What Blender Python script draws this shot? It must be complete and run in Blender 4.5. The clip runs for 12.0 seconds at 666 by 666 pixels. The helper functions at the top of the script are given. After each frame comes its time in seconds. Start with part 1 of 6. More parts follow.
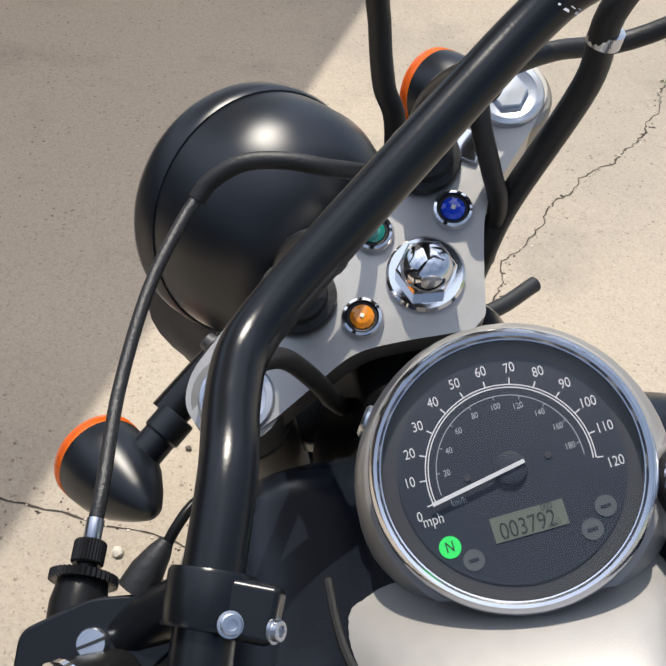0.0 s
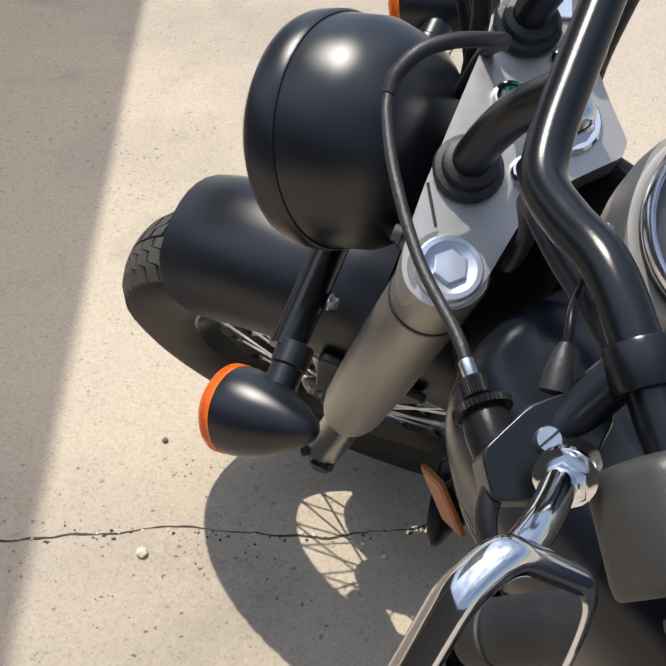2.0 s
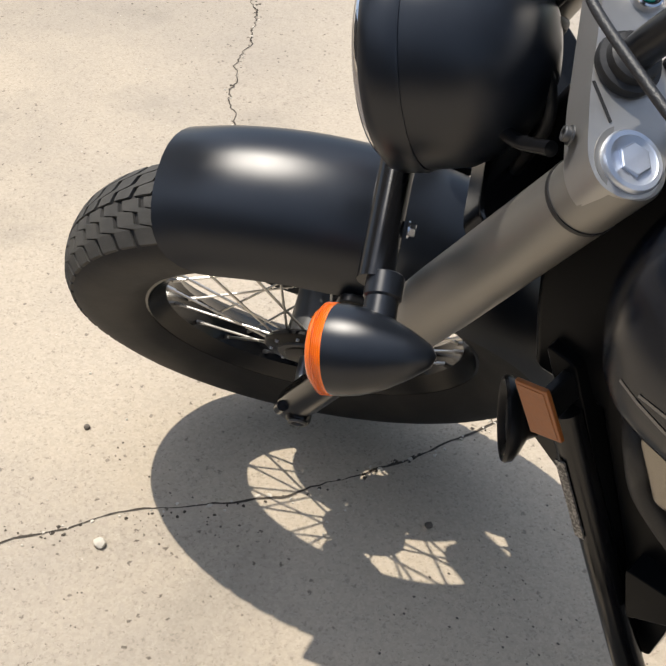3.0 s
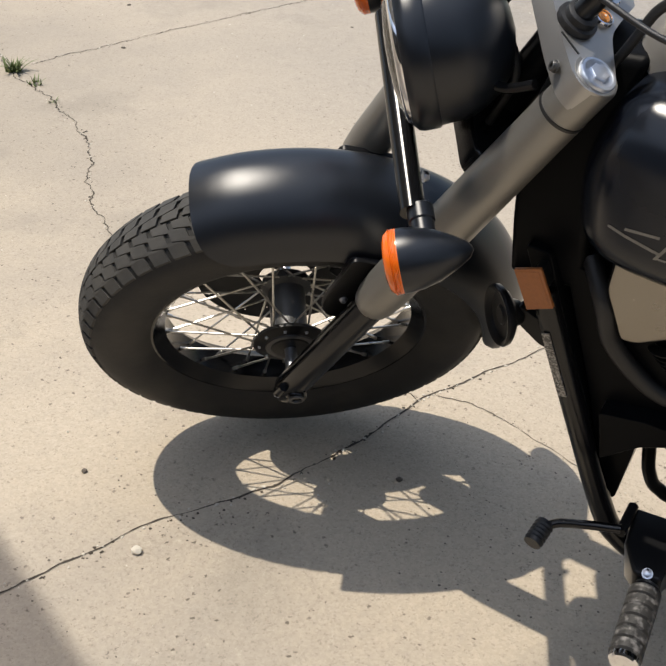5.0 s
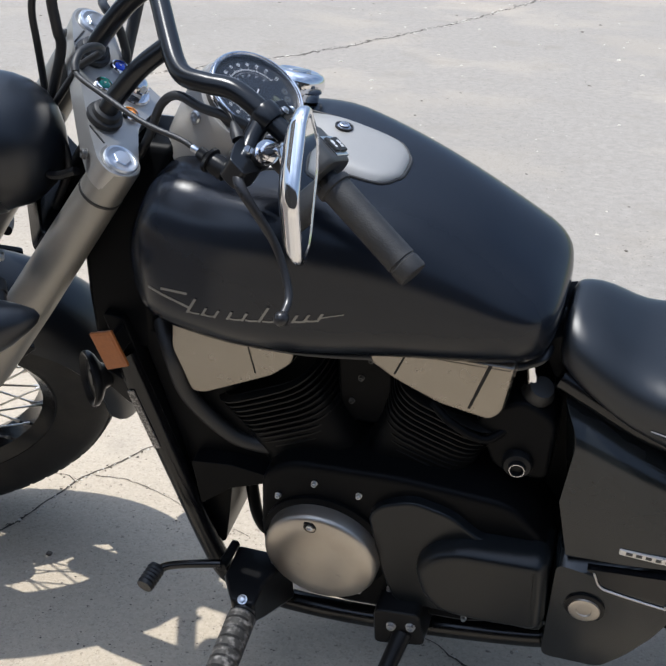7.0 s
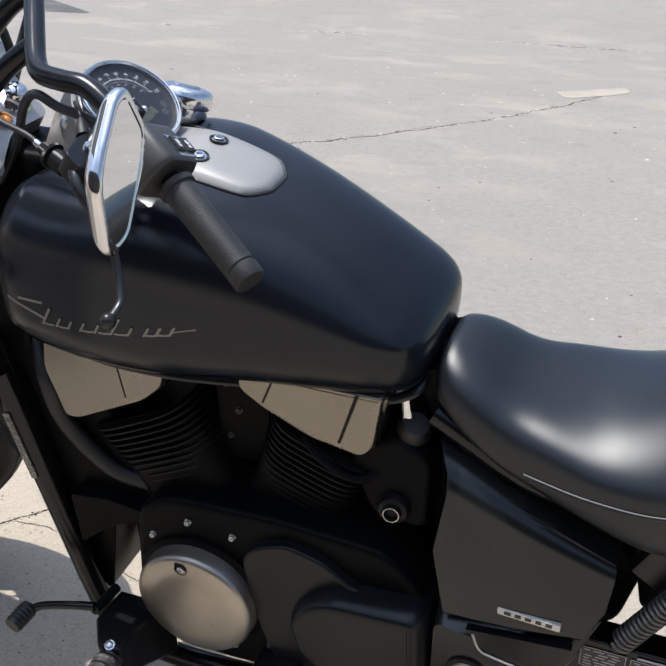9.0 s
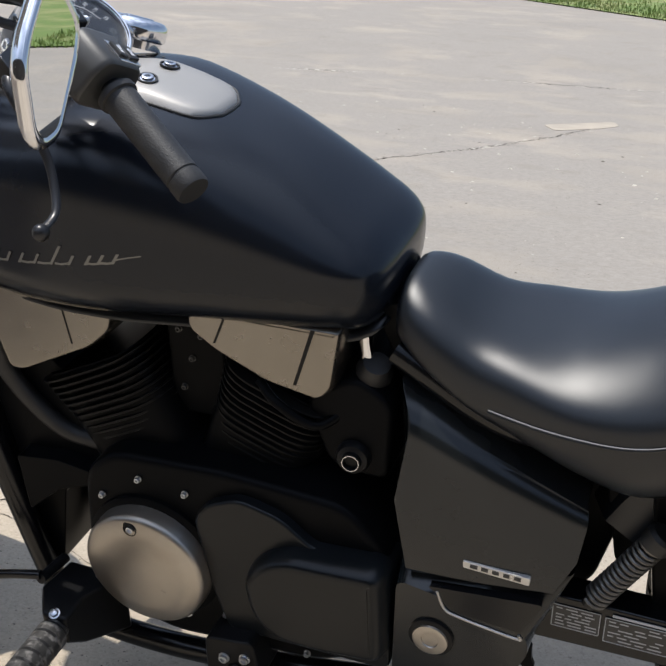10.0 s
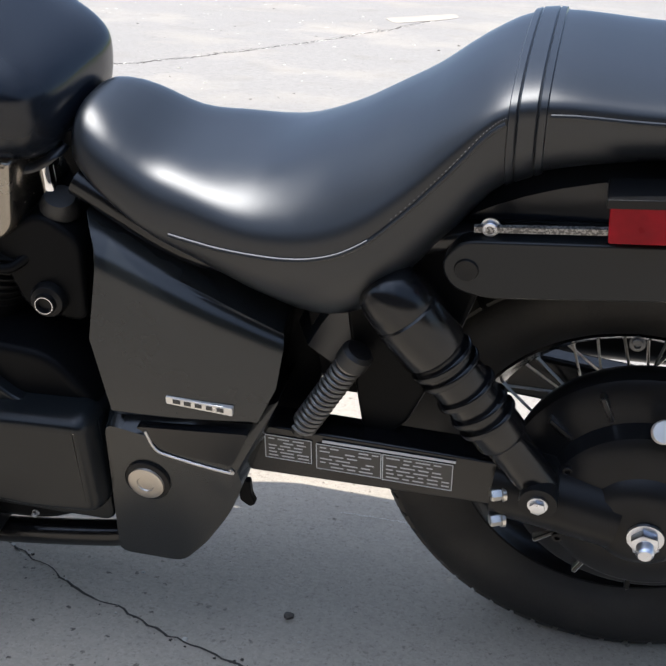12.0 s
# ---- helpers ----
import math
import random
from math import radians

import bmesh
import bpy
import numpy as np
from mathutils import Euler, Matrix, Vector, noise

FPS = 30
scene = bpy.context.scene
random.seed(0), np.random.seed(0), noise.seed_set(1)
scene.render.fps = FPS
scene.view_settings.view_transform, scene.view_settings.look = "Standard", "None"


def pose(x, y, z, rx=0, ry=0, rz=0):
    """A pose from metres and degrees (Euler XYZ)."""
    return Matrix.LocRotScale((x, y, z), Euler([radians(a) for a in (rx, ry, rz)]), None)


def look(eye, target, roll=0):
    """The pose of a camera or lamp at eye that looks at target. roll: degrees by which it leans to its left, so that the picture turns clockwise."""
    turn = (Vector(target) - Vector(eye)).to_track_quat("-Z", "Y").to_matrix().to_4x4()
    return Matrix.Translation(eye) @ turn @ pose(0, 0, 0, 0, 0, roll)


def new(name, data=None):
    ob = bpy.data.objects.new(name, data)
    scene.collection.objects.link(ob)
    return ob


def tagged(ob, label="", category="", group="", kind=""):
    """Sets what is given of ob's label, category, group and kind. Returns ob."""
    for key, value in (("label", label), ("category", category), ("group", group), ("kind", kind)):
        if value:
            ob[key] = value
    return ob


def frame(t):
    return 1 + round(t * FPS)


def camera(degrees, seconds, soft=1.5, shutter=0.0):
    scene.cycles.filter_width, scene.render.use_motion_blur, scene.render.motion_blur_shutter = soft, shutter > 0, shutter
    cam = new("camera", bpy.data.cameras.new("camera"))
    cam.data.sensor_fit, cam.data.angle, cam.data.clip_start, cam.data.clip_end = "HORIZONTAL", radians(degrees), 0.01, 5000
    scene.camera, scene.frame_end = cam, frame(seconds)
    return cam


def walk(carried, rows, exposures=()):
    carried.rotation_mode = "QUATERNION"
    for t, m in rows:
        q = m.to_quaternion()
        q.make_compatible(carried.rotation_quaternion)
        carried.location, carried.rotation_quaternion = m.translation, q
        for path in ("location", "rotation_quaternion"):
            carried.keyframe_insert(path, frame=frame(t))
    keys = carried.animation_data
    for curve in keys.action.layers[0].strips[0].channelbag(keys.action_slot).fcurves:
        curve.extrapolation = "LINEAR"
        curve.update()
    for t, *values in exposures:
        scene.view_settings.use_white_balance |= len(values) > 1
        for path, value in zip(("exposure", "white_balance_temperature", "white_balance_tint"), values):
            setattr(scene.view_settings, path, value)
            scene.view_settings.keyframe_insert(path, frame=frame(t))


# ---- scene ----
cam = camera(34.0, 12.0, soft=1.8)
PATH = [
    (0, (0.938, -0.147, 1.287), (-0.598, 0.155, 0.042), 6.1),
    (0.5, (0.928, -0.152, 1.278), (-0.577, 0.201, 0.009), 6.9),
    (1, (0.946, -0.17, 1.28), (-0.565, 0.266, 0.045), 4.3),
    (1.5, (0.951, -0.264, 1.256), (-0.53, 0.259, 0.019), 0.8),
    (2, (0.952, -0.411, 1.262), (-0.466, 0.251, 0.016), -1.3),
    (2.5, (0.884, -0.534, 1.244), (-0.408, 0.332, -0.013), 1.0),
    (3, (0.801, -0.661, 1.22), (-0.332, 0.386, -0.053), 2.5),
    (3.2, (0.779, -0.691, 1.214), (-0.297, 0.411, -0.061), 2.8),
    (4.8, (0.79, -1.126, 1.224), (-0.158, 0.275, 0.156), 0.3),
    (5, (0.817, -1.178, 1.225), (-0.073, 0.274, 0.178), 0.3),
    (5.5, (0.881, -1.263, 1.244), (0.196, 0.333, 0.252), 1.0),
    (6, (0.976, -1.292, 1.252), (0.365, 0.365, 0.313), 1.3),
    (6.5, (1.058, -1.281, 1.246), (0.488, 0.415, 0.352), 2.0),
    (7, (1.134, -1.248, 1.246), (0.567, 0.474, 0.402), 2.4),
    (7.2, (1.173, -1.235, 1.245), (0.584, 0.486, 0.413), 2.3),
    (8.8, (1.313, -1.127, 1.159), (0.624, 0.613, 0.453), 3.7),
    (9, (1.34, -1.132, 1.141), (0.65, 0.618, 0.463), 4.1),
    (9.5, (1.369, -1.118, 1.086), (0.676, 0.662, 0.492), 4.4),
    (10, (1.378, -1.087, 1.0), (0.684, 0.691, 0.403), 4.3),
    (10.5, (1.406, -1.068, 0.932), (0.695, 0.678, 0.264), 3.9),
    (11, (1.462, -1.04, 0.906), (0.774, 0.694, 0.184), 3.0),
    (11.5, (1.525, -1.02, 0.903), (0.935, 0.742, 0.164), 2.7),
    (12, (1.571, -1.004, 0.908), (1.113, 0.801, 0.177), 3.2),
]
walk(cam, [(t, look(eye, target, roll)) for t, eye, target, roll in PATH],
     [(0, 0.0, 6850, 10), (1.5, 0.05, 6750, 10), (2.5, 0.14, 6850, 10), (3.2, 0.10, 6850, 10), (5, -0.08, 6950, 10), (6, -0.02, 6600, 10), (7, 0.16, 6150, 9), (8.8, 0.10, 6200, 10), (9.5, -0.08, 6500, 10), (10.5, 0.10, 6500, 10), (11, 0.42, 6400, 10), (12, 0.58, 6150, 10)])

# ---- sky, sun ----
SUN_DIR = Vector((-0.334, -0.074, 0.940)).normalized()
world = bpy.data.worlds.new("sky")
scene.world = world
world.use_nodes = True
wn = world.node_tree.nodes
sky = wn.new("ShaderNodeTexSky")
sky.sky_type = "NISHITA"
sky.sun_disc = False
sky.sun_elevation = math.asin(SUN_DIR.z)
sky.sun_rotation = math.atan2(SUN_DIR.x, SUN_DIR.y)
sky.dust_density = 1.2
way_up = wn.new("ShaderNodeTexCoord")
cloud = wn.new("ShaderNodeTexNoise")
cloud.inputs["Scale"].default_value, cloud.inputs["Detail"].default_value, cloud.inputs["Roughness"].default_value = 2.6, 7, 0.58
world.node_tree.links.new(way_up.outputs["Generated"], cloud.inputs["Vector"])
cover_of_cloud = wn.new("ShaderNodeMapRange")
cover_of_cloud.inputs["From Min"].default_value, cover_of_cloud.inputs["From Max"].default_value = 0.30, 0.62
cover_of_cloud.inputs["To Max"].default_value = 0.62
world.node_tree.links.new(cloud.outputs["Fac"], cover_of_cloud.inputs["Value"])
hazy = wn.new("ShaderNodeMix")
hazy.data_type = "RGBA"
# thin cloud scatters forwards: it is brightest round the sun
towards = wn.new("ShaderNodeVectorMath")
towards.operation = "DOT_PRODUCT"
towards.inputs[1].default_value = SUN_DIR
world.node_tree.links.new(way_up.outputs["Generated"], towards.inputs[0])
facing = wn.new("ShaderNodeMath")
facing.operation = "MAXIMUM"
facing.inputs[1].default_value = 0.0
world.node_tree.links.new(towards.outputs["Value"], facing.inputs[0])
forward = wn.new("ShaderNodeMath")
forward.operation = "POWER"
forward.inputs[1].default_value = 3.0
world.node_tree.links.new(facing.outputs[0], forward.inputs[0])
cloud_light = wn.new("ShaderNodeMix")
cloud_light.data_type = "RGBA"
cloud_light.inputs["A"].default_value = (2.3, 2.9, 4.1, 1)
cloud_light.inputs["B"].default_value = (22.5, 26.0, 33.0, 1)
world.node_tree.links.new(forward.outputs[0], cloud_light.inputs["Factor"])
world.node_tree.links.new(cloud_light.outputs["Result"], hazy.inputs["B"])
world.node_tree.links.new(cover_of_cloud.outputs["Result"], hazy.inputs["Factor"])
world.node_tree.links.new(sky.outputs[0], hazy.inputs["A"])
world.node_tree.links.new(hazy.outputs["Result"], wn["Background"].inputs[0])
wn["Background"].inputs[1].default_value = 0.125
sun = new("sun", bpy.data.lights.new("sun", "SUN"))
sun.data.energy = 4.1
sun.data.angle = radians(0.6)
sun.data.color = (1.0, 0.955, 0.885)
sun.matrix_world = look(SUN_DIR * 30, (0, 0, 0))


# ---- materials ----
def material(name, colour, rough=0.5, metal=0.0, vary=0.12, scale=30.0, bump=0.0, bump_scale=200.0, coat=0.0, coat_rough=0.1,
             rough_vary=0.08, second=None, second_scale=4.0, second_edge=(0.45, 0.65), transmission=0.0, per_piece=0.0, spec=0.5, satin=False):
    """A procedural surface: colour varied at a fine and a coarse scale, uneven roughness, fine relief."""
    m = bpy.data.materials.new(name)
    m.use_nodes = True
    n, k = m.node_tree.nodes, m.node_tree.links
    p = n["Principled BSDF"]
    p.inputs["Metallic"].default_value = metal
    p.inputs["Coat Weight"].default_value = coat
    p.inputs["Coat Roughness"].default_value = coat_rough
    p.inputs["Transmission Weight"].default_value = transmission
    p.inputs["Specular IOR Level"].default_value = spec
    co = n.new("ShaderNodeTexCoord")
    fine = n.new("ShaderNodeTexNoise")
    fine.inputs["Scale"].default_value = scale
    fine.inputs["Detail"].default_value = 6
    k.new(co.outputs["Object"], fine.inputs["Vector"])
    ramp = n.new("ShaderNodeMix")
    ramp.data_type = "RGBA"
    ramp.inputs["A"].default_value = (*[c * (1 - vary) for c in colour], 1)
    ramp.inputs["B"].default_value = (*[min(1, c * (1 + vary)) for c in colour], 1)
    k.new(fine.outputs["Fac"], ramp.inputs["Factor"])
    out = ramp.outputs["Result"]
    if second:
        big = n.new("ShaderNodeTexNoise")
        big.inputs["Scale"].default_value = second_scale
        big.inputs["Detail"].default_value = 5
        k.new(co.outputs["Object"], big.inputs["Vector"])
        edge = n.new("ShaderNodeMapRange")
        edge.inputs["From Min"].default_value, edge.inputs["From Max"].default_value = second_edge
        k.new(big.outputs["Fac"], edge.inputs["Value"])
        mix = n.new("ShaderNodeMix")
        mix.data_type = "RGBA"
        k.new(edge.outputs["Result"], mix.inputs["Factor"])
        k.new(out, mix.inputs["A"])
        mix.inputs["B"].default_value = (*second, 1)
        out = mix.outputs["Result"]
    if per_piece:
        info = n.new("ShaderNodeObjectInfo")
        hsv = n.new("ShaderNodeHueSaturation")
        amount = n.new("ShaderNodeMapRange")
        amount.inputs["To Min"].default_value, amount.inputs["To Max"].default_value = 1 - per_piece, 1 + per_piece
        k.new(info.outputs["Random"], amount.inputs["Value"])
        k.new(amount.outputs["Result"], hsv.inputs["Value"])
        k.new(out, hsv.inputs["Color"])
        out = hsv.outputs["Color"]
    k.new(out, p.inputs["Base Color"])
    rr = n.new("ShaderNodeMapRange")
    rr.inputs["To Min"].default_value, rr.inputs["To Max"].default_value = max(0.0, rough - rough_vary), min(1.0, rough + rough_vary)
    k.new(fine.outputs["Fac"], rr.inputs["Value"])
    k.new(rr.outputs["Result"], p.inputs["Roughness"])
    if bump:
        b = n.new("ShaderNodeBump")
        b.inputs["Strength"].default_value = bump
        b.inputs["Distance"].default_value = 0.001
        relief = n.new("ShaderNodeTexNoise")
        relief.inputs["Scale"].default_value = bump_scale
        relief.inputs["Detail"].default_value = 4
        k.new(co.outputs["Object"], relief.inputs["Vector"])
        k.new(relief.outputs["Fac"], b.inputs["Height"])
        k.new(b.outputs["Normal"], p.inputs["Normal"])
    if satin:
        gloss, sheen, blend = n.new("ShaderNodeBsdfGlossy"), n.new("ShaderNodeFresnel"), n.new("ShaderNodeMixShader")
        gloss.distribution = "BECKMANN"
        sheen.inputs["IOR"].default_value = 1.0 + spec
        dull = n.new("ShaderNodeBsdfDiffuse")
        k.new(out, dull.inputs["Color"])
        k.new(rr.outputs["Result"], gloss.inputs["Roughness"])
        if bump:
            for node in (gloss, dull):
                k.new(b.outputs["Normal"], node.inputs["Normal"])
        k.new(sheen.outputs[0], blend.inputs[0])
        k.new(dull.outputs[0], blend.inputs[1])
        k.new(gloss.outputs[0], blend.inputs[2])
        k.new(blend.outputs[0], n["Material Output"].inputs["Surface"])
    return m


matte_black = material("matte black paint", (0.0120, 0.0142, 0.0185), rough=0.36, vary=0.1, scale=60, bump=0.012, bump_scale=1800, rough_vary=0.02, spec=0.56, satin=True)
gloss_black = material("gloss black paint", (0.0070, 0.0072, 0.0080), rough=0.24, vary=0.1, bump=0.03, bump_scale=600, rough_vary=0.04, spec=0.5, satin=True)
bar_black = material("black powder coat", (0.0075, 0.0085, 0.0105), rough=0.29, bump=0.05, bump_scale=500, rough_vary=0.04, spec=0.5, satin=True)
tank_black = material("satin black tank paint", (0.0085, 0.0108, 0.0160), rough=0.25, vary=0.1, scale=60, bump=0.012, bump_scale=1800, rough_vary=0.02, spec=0.47, satin=True)
cast_black = material("black cast metal", (0.0115, 0.0115, 0.012), rough=0.34, bump=0.12, bump_scale=300, second=(0.010, 0.0095, 0.009), second_scale=14, second_edge=(0.55, 0.8), spec=0.29, satin=True)
engine_black = material("black engine paint", (0.0055, 0.0058, 0.0064), rough=0.40, bump=0.1, bump_scale=400, second=(0.005, 0.005, 0.005), second_scale=20, second_edge=(0.6, 0.85), spec=0.15, satin=True)
cover_black = material("satin dark engine cover", (0.0135, 0.0155, 0.0165), rough=0.25, bump=0.03, bump_scale=700, rough_vary=0.03, spec=0.58, satin=True)
gear_black = material("satin black gear cover", (0.0100, 0.0115, 0.0130), rough=0.30, bump=0.03, bump_scale=700, rough_vary=0.03, spec=0.38, satin=True)
cable_black = material("ribbed cable sheath", (0.018, 0.018, 0.019), rough=0.42, vary=0.3, scale=300, bump=0.5, bump_scale=700)
rubber = material("black rubber", (0.015, 0.015, 0.0155), rough=0.5, bump=0.3, bump_scale=400, vary=0.2)
grip_rubber = material("grip rubber", (0.020, 0.020, 0.021), rough=0.55, bump=0.5, bump_scale=500, vary=0.25, second=(0.032, 0.031, 0.030), second_scale=30)
tyre_rubber = material("tyre rubber", (0.014, 0.0135, 0.013), rough=0.68, bump=0.4, bump_scale=260, vary=0.25, second=(0.040, 0.036, 0.030), second_scale=9, second_edge=(0.45, 0.75))
dusty_tread = material("dusty tread rubber", (0.046, 0.044, 0.040), rough=0.8, bump=0.4, bump_scale=260, vary=0.25, second=(0.075, 0.070, 0.061), second_scale=14, second_edge=(0.45, 0.7))
hub_metal = material("dull cast aluminium", (0.10, 0.10, 0.10), rough=0.45, metal=0.6, vary=0.2, scale=60, bump=0.1, bump_scale=300)
vinyl = material("black seat vinyl", (0.0125, 0.0148, 0.0185), rough=0.40, bump=0.05, bump_scale=620, rough_vary=0.03, spec=0.56, satin=True)
grey_paint = material("dark silver fork paint", (0.27, 0.258, 0.235), rough=0.40, metal=0.7, vary=0.05, scale=90, bump=0.05, bump_scale=900)
bridge_grey = material("satin silver paint", (0.43, 0.418, 0.398), rough=0.42, metal=0.8, vary=0.05, scale=120, bump=0.08, bump_scale=900)
pod_grey = material("satin warm silver paint", (0.36, 0.347, 0.328), rough=0.48, metal=0.45, vary=0.05, scale=120, bump=0.06, bump_scale=900)
chrome = material("chrome", (0.78, 0.78, 0.80), rough=0.09, metal=1.0, vary=0.04, rough_vary=0.03)
bezel_chrome = material("softly worn chrome", (0.74, 0.75, 0.79), rough=0.20, metal=1.0, vary=0.03, rough_vary=0.03)
cap_metal = material("bright turned steel", (0.66, 0.70, 0.77), rough=0.38, metal=0.85, vary=0.06, scale=60)
zinc = material("zinc plated steel", (0.62, 0.64, 0.68), rough=0.3, metal=1.0, vary=0.12, scale=80)
brushed = material("brushed aluminium", (0.43, 0.395, 0.35), rough=0.36, metal=0.92, vary=0.08, scale=60, second=(0.34, 0.295, 0.245), second_scale=9, second_edge=(0.45, 0.8))
head_metal = material("dull polished head cover", (0.27, 0.248, 0.215), rough=0.25, metal=0.95, vary=0.05, scale=40, second=(0.245, 0.222, 0.19), second_scale=7)
worn_plate = material("worn dull metal strip", (0.10, 0.095, 0.09), rough=0.5, metal=0.5, vary=0.3, scale=80, second=(0.36, 0.35, 0.33), second_scale=420, second_edge=(0.46, 0.56))
spoke_metal = material("spoke steel", (0.60, 0.58, 0.54), rough=0.3, metal=1.0, vary=0.15, scale=40)
orange_lens = material("orange lens plastic", (0.90, 0.16, 0.01), rough=0.2, coat=0.5, vary=0.15, scale=120)
amber_dull = material("amber reflector plastic", (0.33, 0.105, 0.024), rough=0.35, vary=0.25, scale=200, bump=0.3, bump_scale=500)
red_lens = material("red lens plastic", (0.22, 0.004, 0.010), rough=0.3, spec=0.12, vary=0.5, scale=45)
blue_lens = material("blue jewel lens", (0.01, 0.06, 0.62), rough=0.12, coat=0.6, vary=0.3, scale=90)
green_lens = material("green jewel lens", (0.005, 0.22, 0.16), rough=0.12, coat=0.6, vary=0.3, scale=90)
amber_lens = material("amber jewel lens", (0.75, 0.24, 0.02), rough=0.12, coat=0.6, vary=0.4, scale=220)
bright_edge = material("worn bright edge", (0.55, 0.53, 0.50), rough=0.3, metal=0.7, vary=0.2, scale=120)
symbol_pale = material("pale lamp symbol", (0.85, 0.80, 0.66), rough=0.3)
white_print = material("white print", (0.75, 0.76, 0.78), rough=0.5)
grey_print = material("grey print", (0.42, 0.44, 0.47), rough=0.5)
dial_face = material("dark dial face", (0.020, 0.027, 0.042), rough=0.5, vary=0.1, scale=4)
dial_dark = material("dark dial ring", (0.045, 0.046, 0.05), rough=0.5)
lcd = material("display panel", (0.15, 0.17, 0.135), rough=0.3, vary=0.05)
lcd_ink = material("display segment", (0.03, 0.035, 0.03), rough=0.5)
script_silver = material("silver script", (0.21, 0.205, 0.19), rough=0.40, metal=0.5)
badge_silver = material("badge silver", (0.70, 0.68, 0.64), rough=0.3, metal=0.5)
label_black = material("warning label", (0.03, 0.03, 0.03), rough=0.4)

grey_plastic = material("dark grey plastic", (0.042, 0.042, 0.041), rough=0.45, vary=0.08, scale=80, bump=0.2, bump_scale=700)
lever_black = material("worn black lever", (0.03, 0.03, 0.032), rough=0.3, metal=0.4, vary=0.2, scale=60, second=(0.22, 0.21, 0.20), second_scale=25, second_edge=(0.62, 0.8))
fin_black = material("black fin metal", (0.0095, 0.0095, 0.0095), rough=0.34, vary=0.2, scale=50, spec=0.24, satin=True)
worn_rubber = material("worn grey rubber", (0.032, 0.031, 0.030), rough=0.5, vary=0.4, scale=120, bump=0.6, bump_scale=240, second=(0.20, 0.19, 0.18), second_scale=90, second_edge=(0.50, 0.70))
script_dark = material("faint etched mark", (0.36, 0.33, 0.29), rough=0.5, metal=0.6)
disc_steel = material("dark brake steel", (0.07, 0.068, 0.065), rough=0.4, metal=0.8, vary=0.2, scale=60)
spring_steel = material("dusty spring steel", (0.17, 0.165, 0.155), rough=0.4, metal=0.6, vary=0.2, scale=90)
thread = material("grey thread", (0.20, 0.20, 0.21), rough=0.7)
dial_lamp = material("unlit lamp", (0.10, 0.11, 0.12), rough=0.5)


def glow_material(name, colour, strength):
    m = material(name, colour, rough=0.4)
    p = m.node_tree.nodes["Principled BSDF"]
    p.inputs["Emission Color"].default_value = (*colour, 1)
    p.inputs["Emission Strength"].default_value = strength
    return m


neutral_green = glow_material("lit neutral lamp", (0.02, 0.62, 0.12), 0.55)


def glass_material(name, tint, rough=0.0):
    m = bpy.data.materials.new(name)
    m.use_nodes = True
    n, k = m.node_tree.nodes, m.node_tree.links
    n.remove(n["Principled BSDF"])
    clear = n.new("ShaderNodeBsdfTransparent")
    clear.inputs["Color"].default_value = (*tint, 1)
    gloss = n.new("ShaderNodeBsdfGlossy")
    gloss.inputs["Roughness"].default_value = rough
    fres = n.new("ShaderNodeFresnel")
    fres.inputs["IOR"].default_value = 1.45
    mix = n.new("ShaderNodeMixShader")
    k.new(fres.outputs[0], mix.inputs[0])
    k.new(clear.outputs[0], mix.inputs[1])
    k.new(gloss.outputs[0], mix.inputs[2])
    k.new(mix.outputs[0], n["Material Output"].inputs["Surface"])
    return m


clear_glass = glass_material("clear glass", (0.95, 0.96, 0.97), 0.04)
mirror_glass = material("mirror glass", (0.85, 0.86, 0.86), rough=0.01, metal=1.0, vary=0.0, rough_vary=0.0)


# ---- mesh helpers ----
def part(name, bm, mat, parent=None, label="", smooth=True, bevel=0.0, at=None, segments=2, sharp=40):
    """Links a bmesh (or a mesh) as one object under a thing or under a part. at: a matrix baked into the mesh."""
    if isinstance(bm, bmesh.types.BMesh):
        if at is not None:
            bm.transform(at)
        bmesh.ops.recalc_face_normals(bm, faces=bm.faces)
        mesh = bpy.data.meshes.new(name)
        bm.to_mesh(mesh)
        bm.free()
    else:
        mesh = bm
    if smooth:
        mesh.shade_smooth()
        if not bevel:
            mesh.set_sharp_from_angle(angle=radians(sharp))
    if not mesh.materials:
        mesh.materials.append(mat)
    ob = new(name, mesh)
    if bevel:
        mod = ob.modifiers.new("bevel", "BEVEL")
        mod.width, mod.segments, mod.limit_method, mod.angle_limit = bevel, segments, "ANGLE", radians(32)
        mod.harden_normals = True
    if parent is not None:
        ob.parent = parent
    if label:
        ob["label"] = label
    return ob


def ring_faces(bm, rings, closed=True, caps=True):
    """Quads between successive rings of vertices."""
    n = len(rings[0])
    for a, b in zip(rings, rings[1:]):
        for i in range(n if closed else n - 1):
            j = (i + 1) % n
            bm.faces.new((a[i], a[j], b[j], b[i]))
    if caps:
        bm.faces.new(rings[0][::-1])
        bm.faces.new(rings[-1])


def smooth_path(points, steps=8):
    """A Catmull-Rom curve through the points."""
    pts = [Vector(p) for p in points]
    ext = [pts[0] * 2 - pts[1]] + pts + [pts[-1] * 2 - pts[-2]]
    out = []
    for i in range(1, len(ext) - 2):
        a, b, c, d = ext[i - 1:i + 3]
        for s in range(steps):
            t = s / steps
            out.append(0.5 * ((2 * b) + (c - a) * t + (2 * a - 5 * b + 4 * c - d) * t * t + (3 * b - a - 3 * c + d) * t ** 3))
    out.append(pts[-1])
    return out


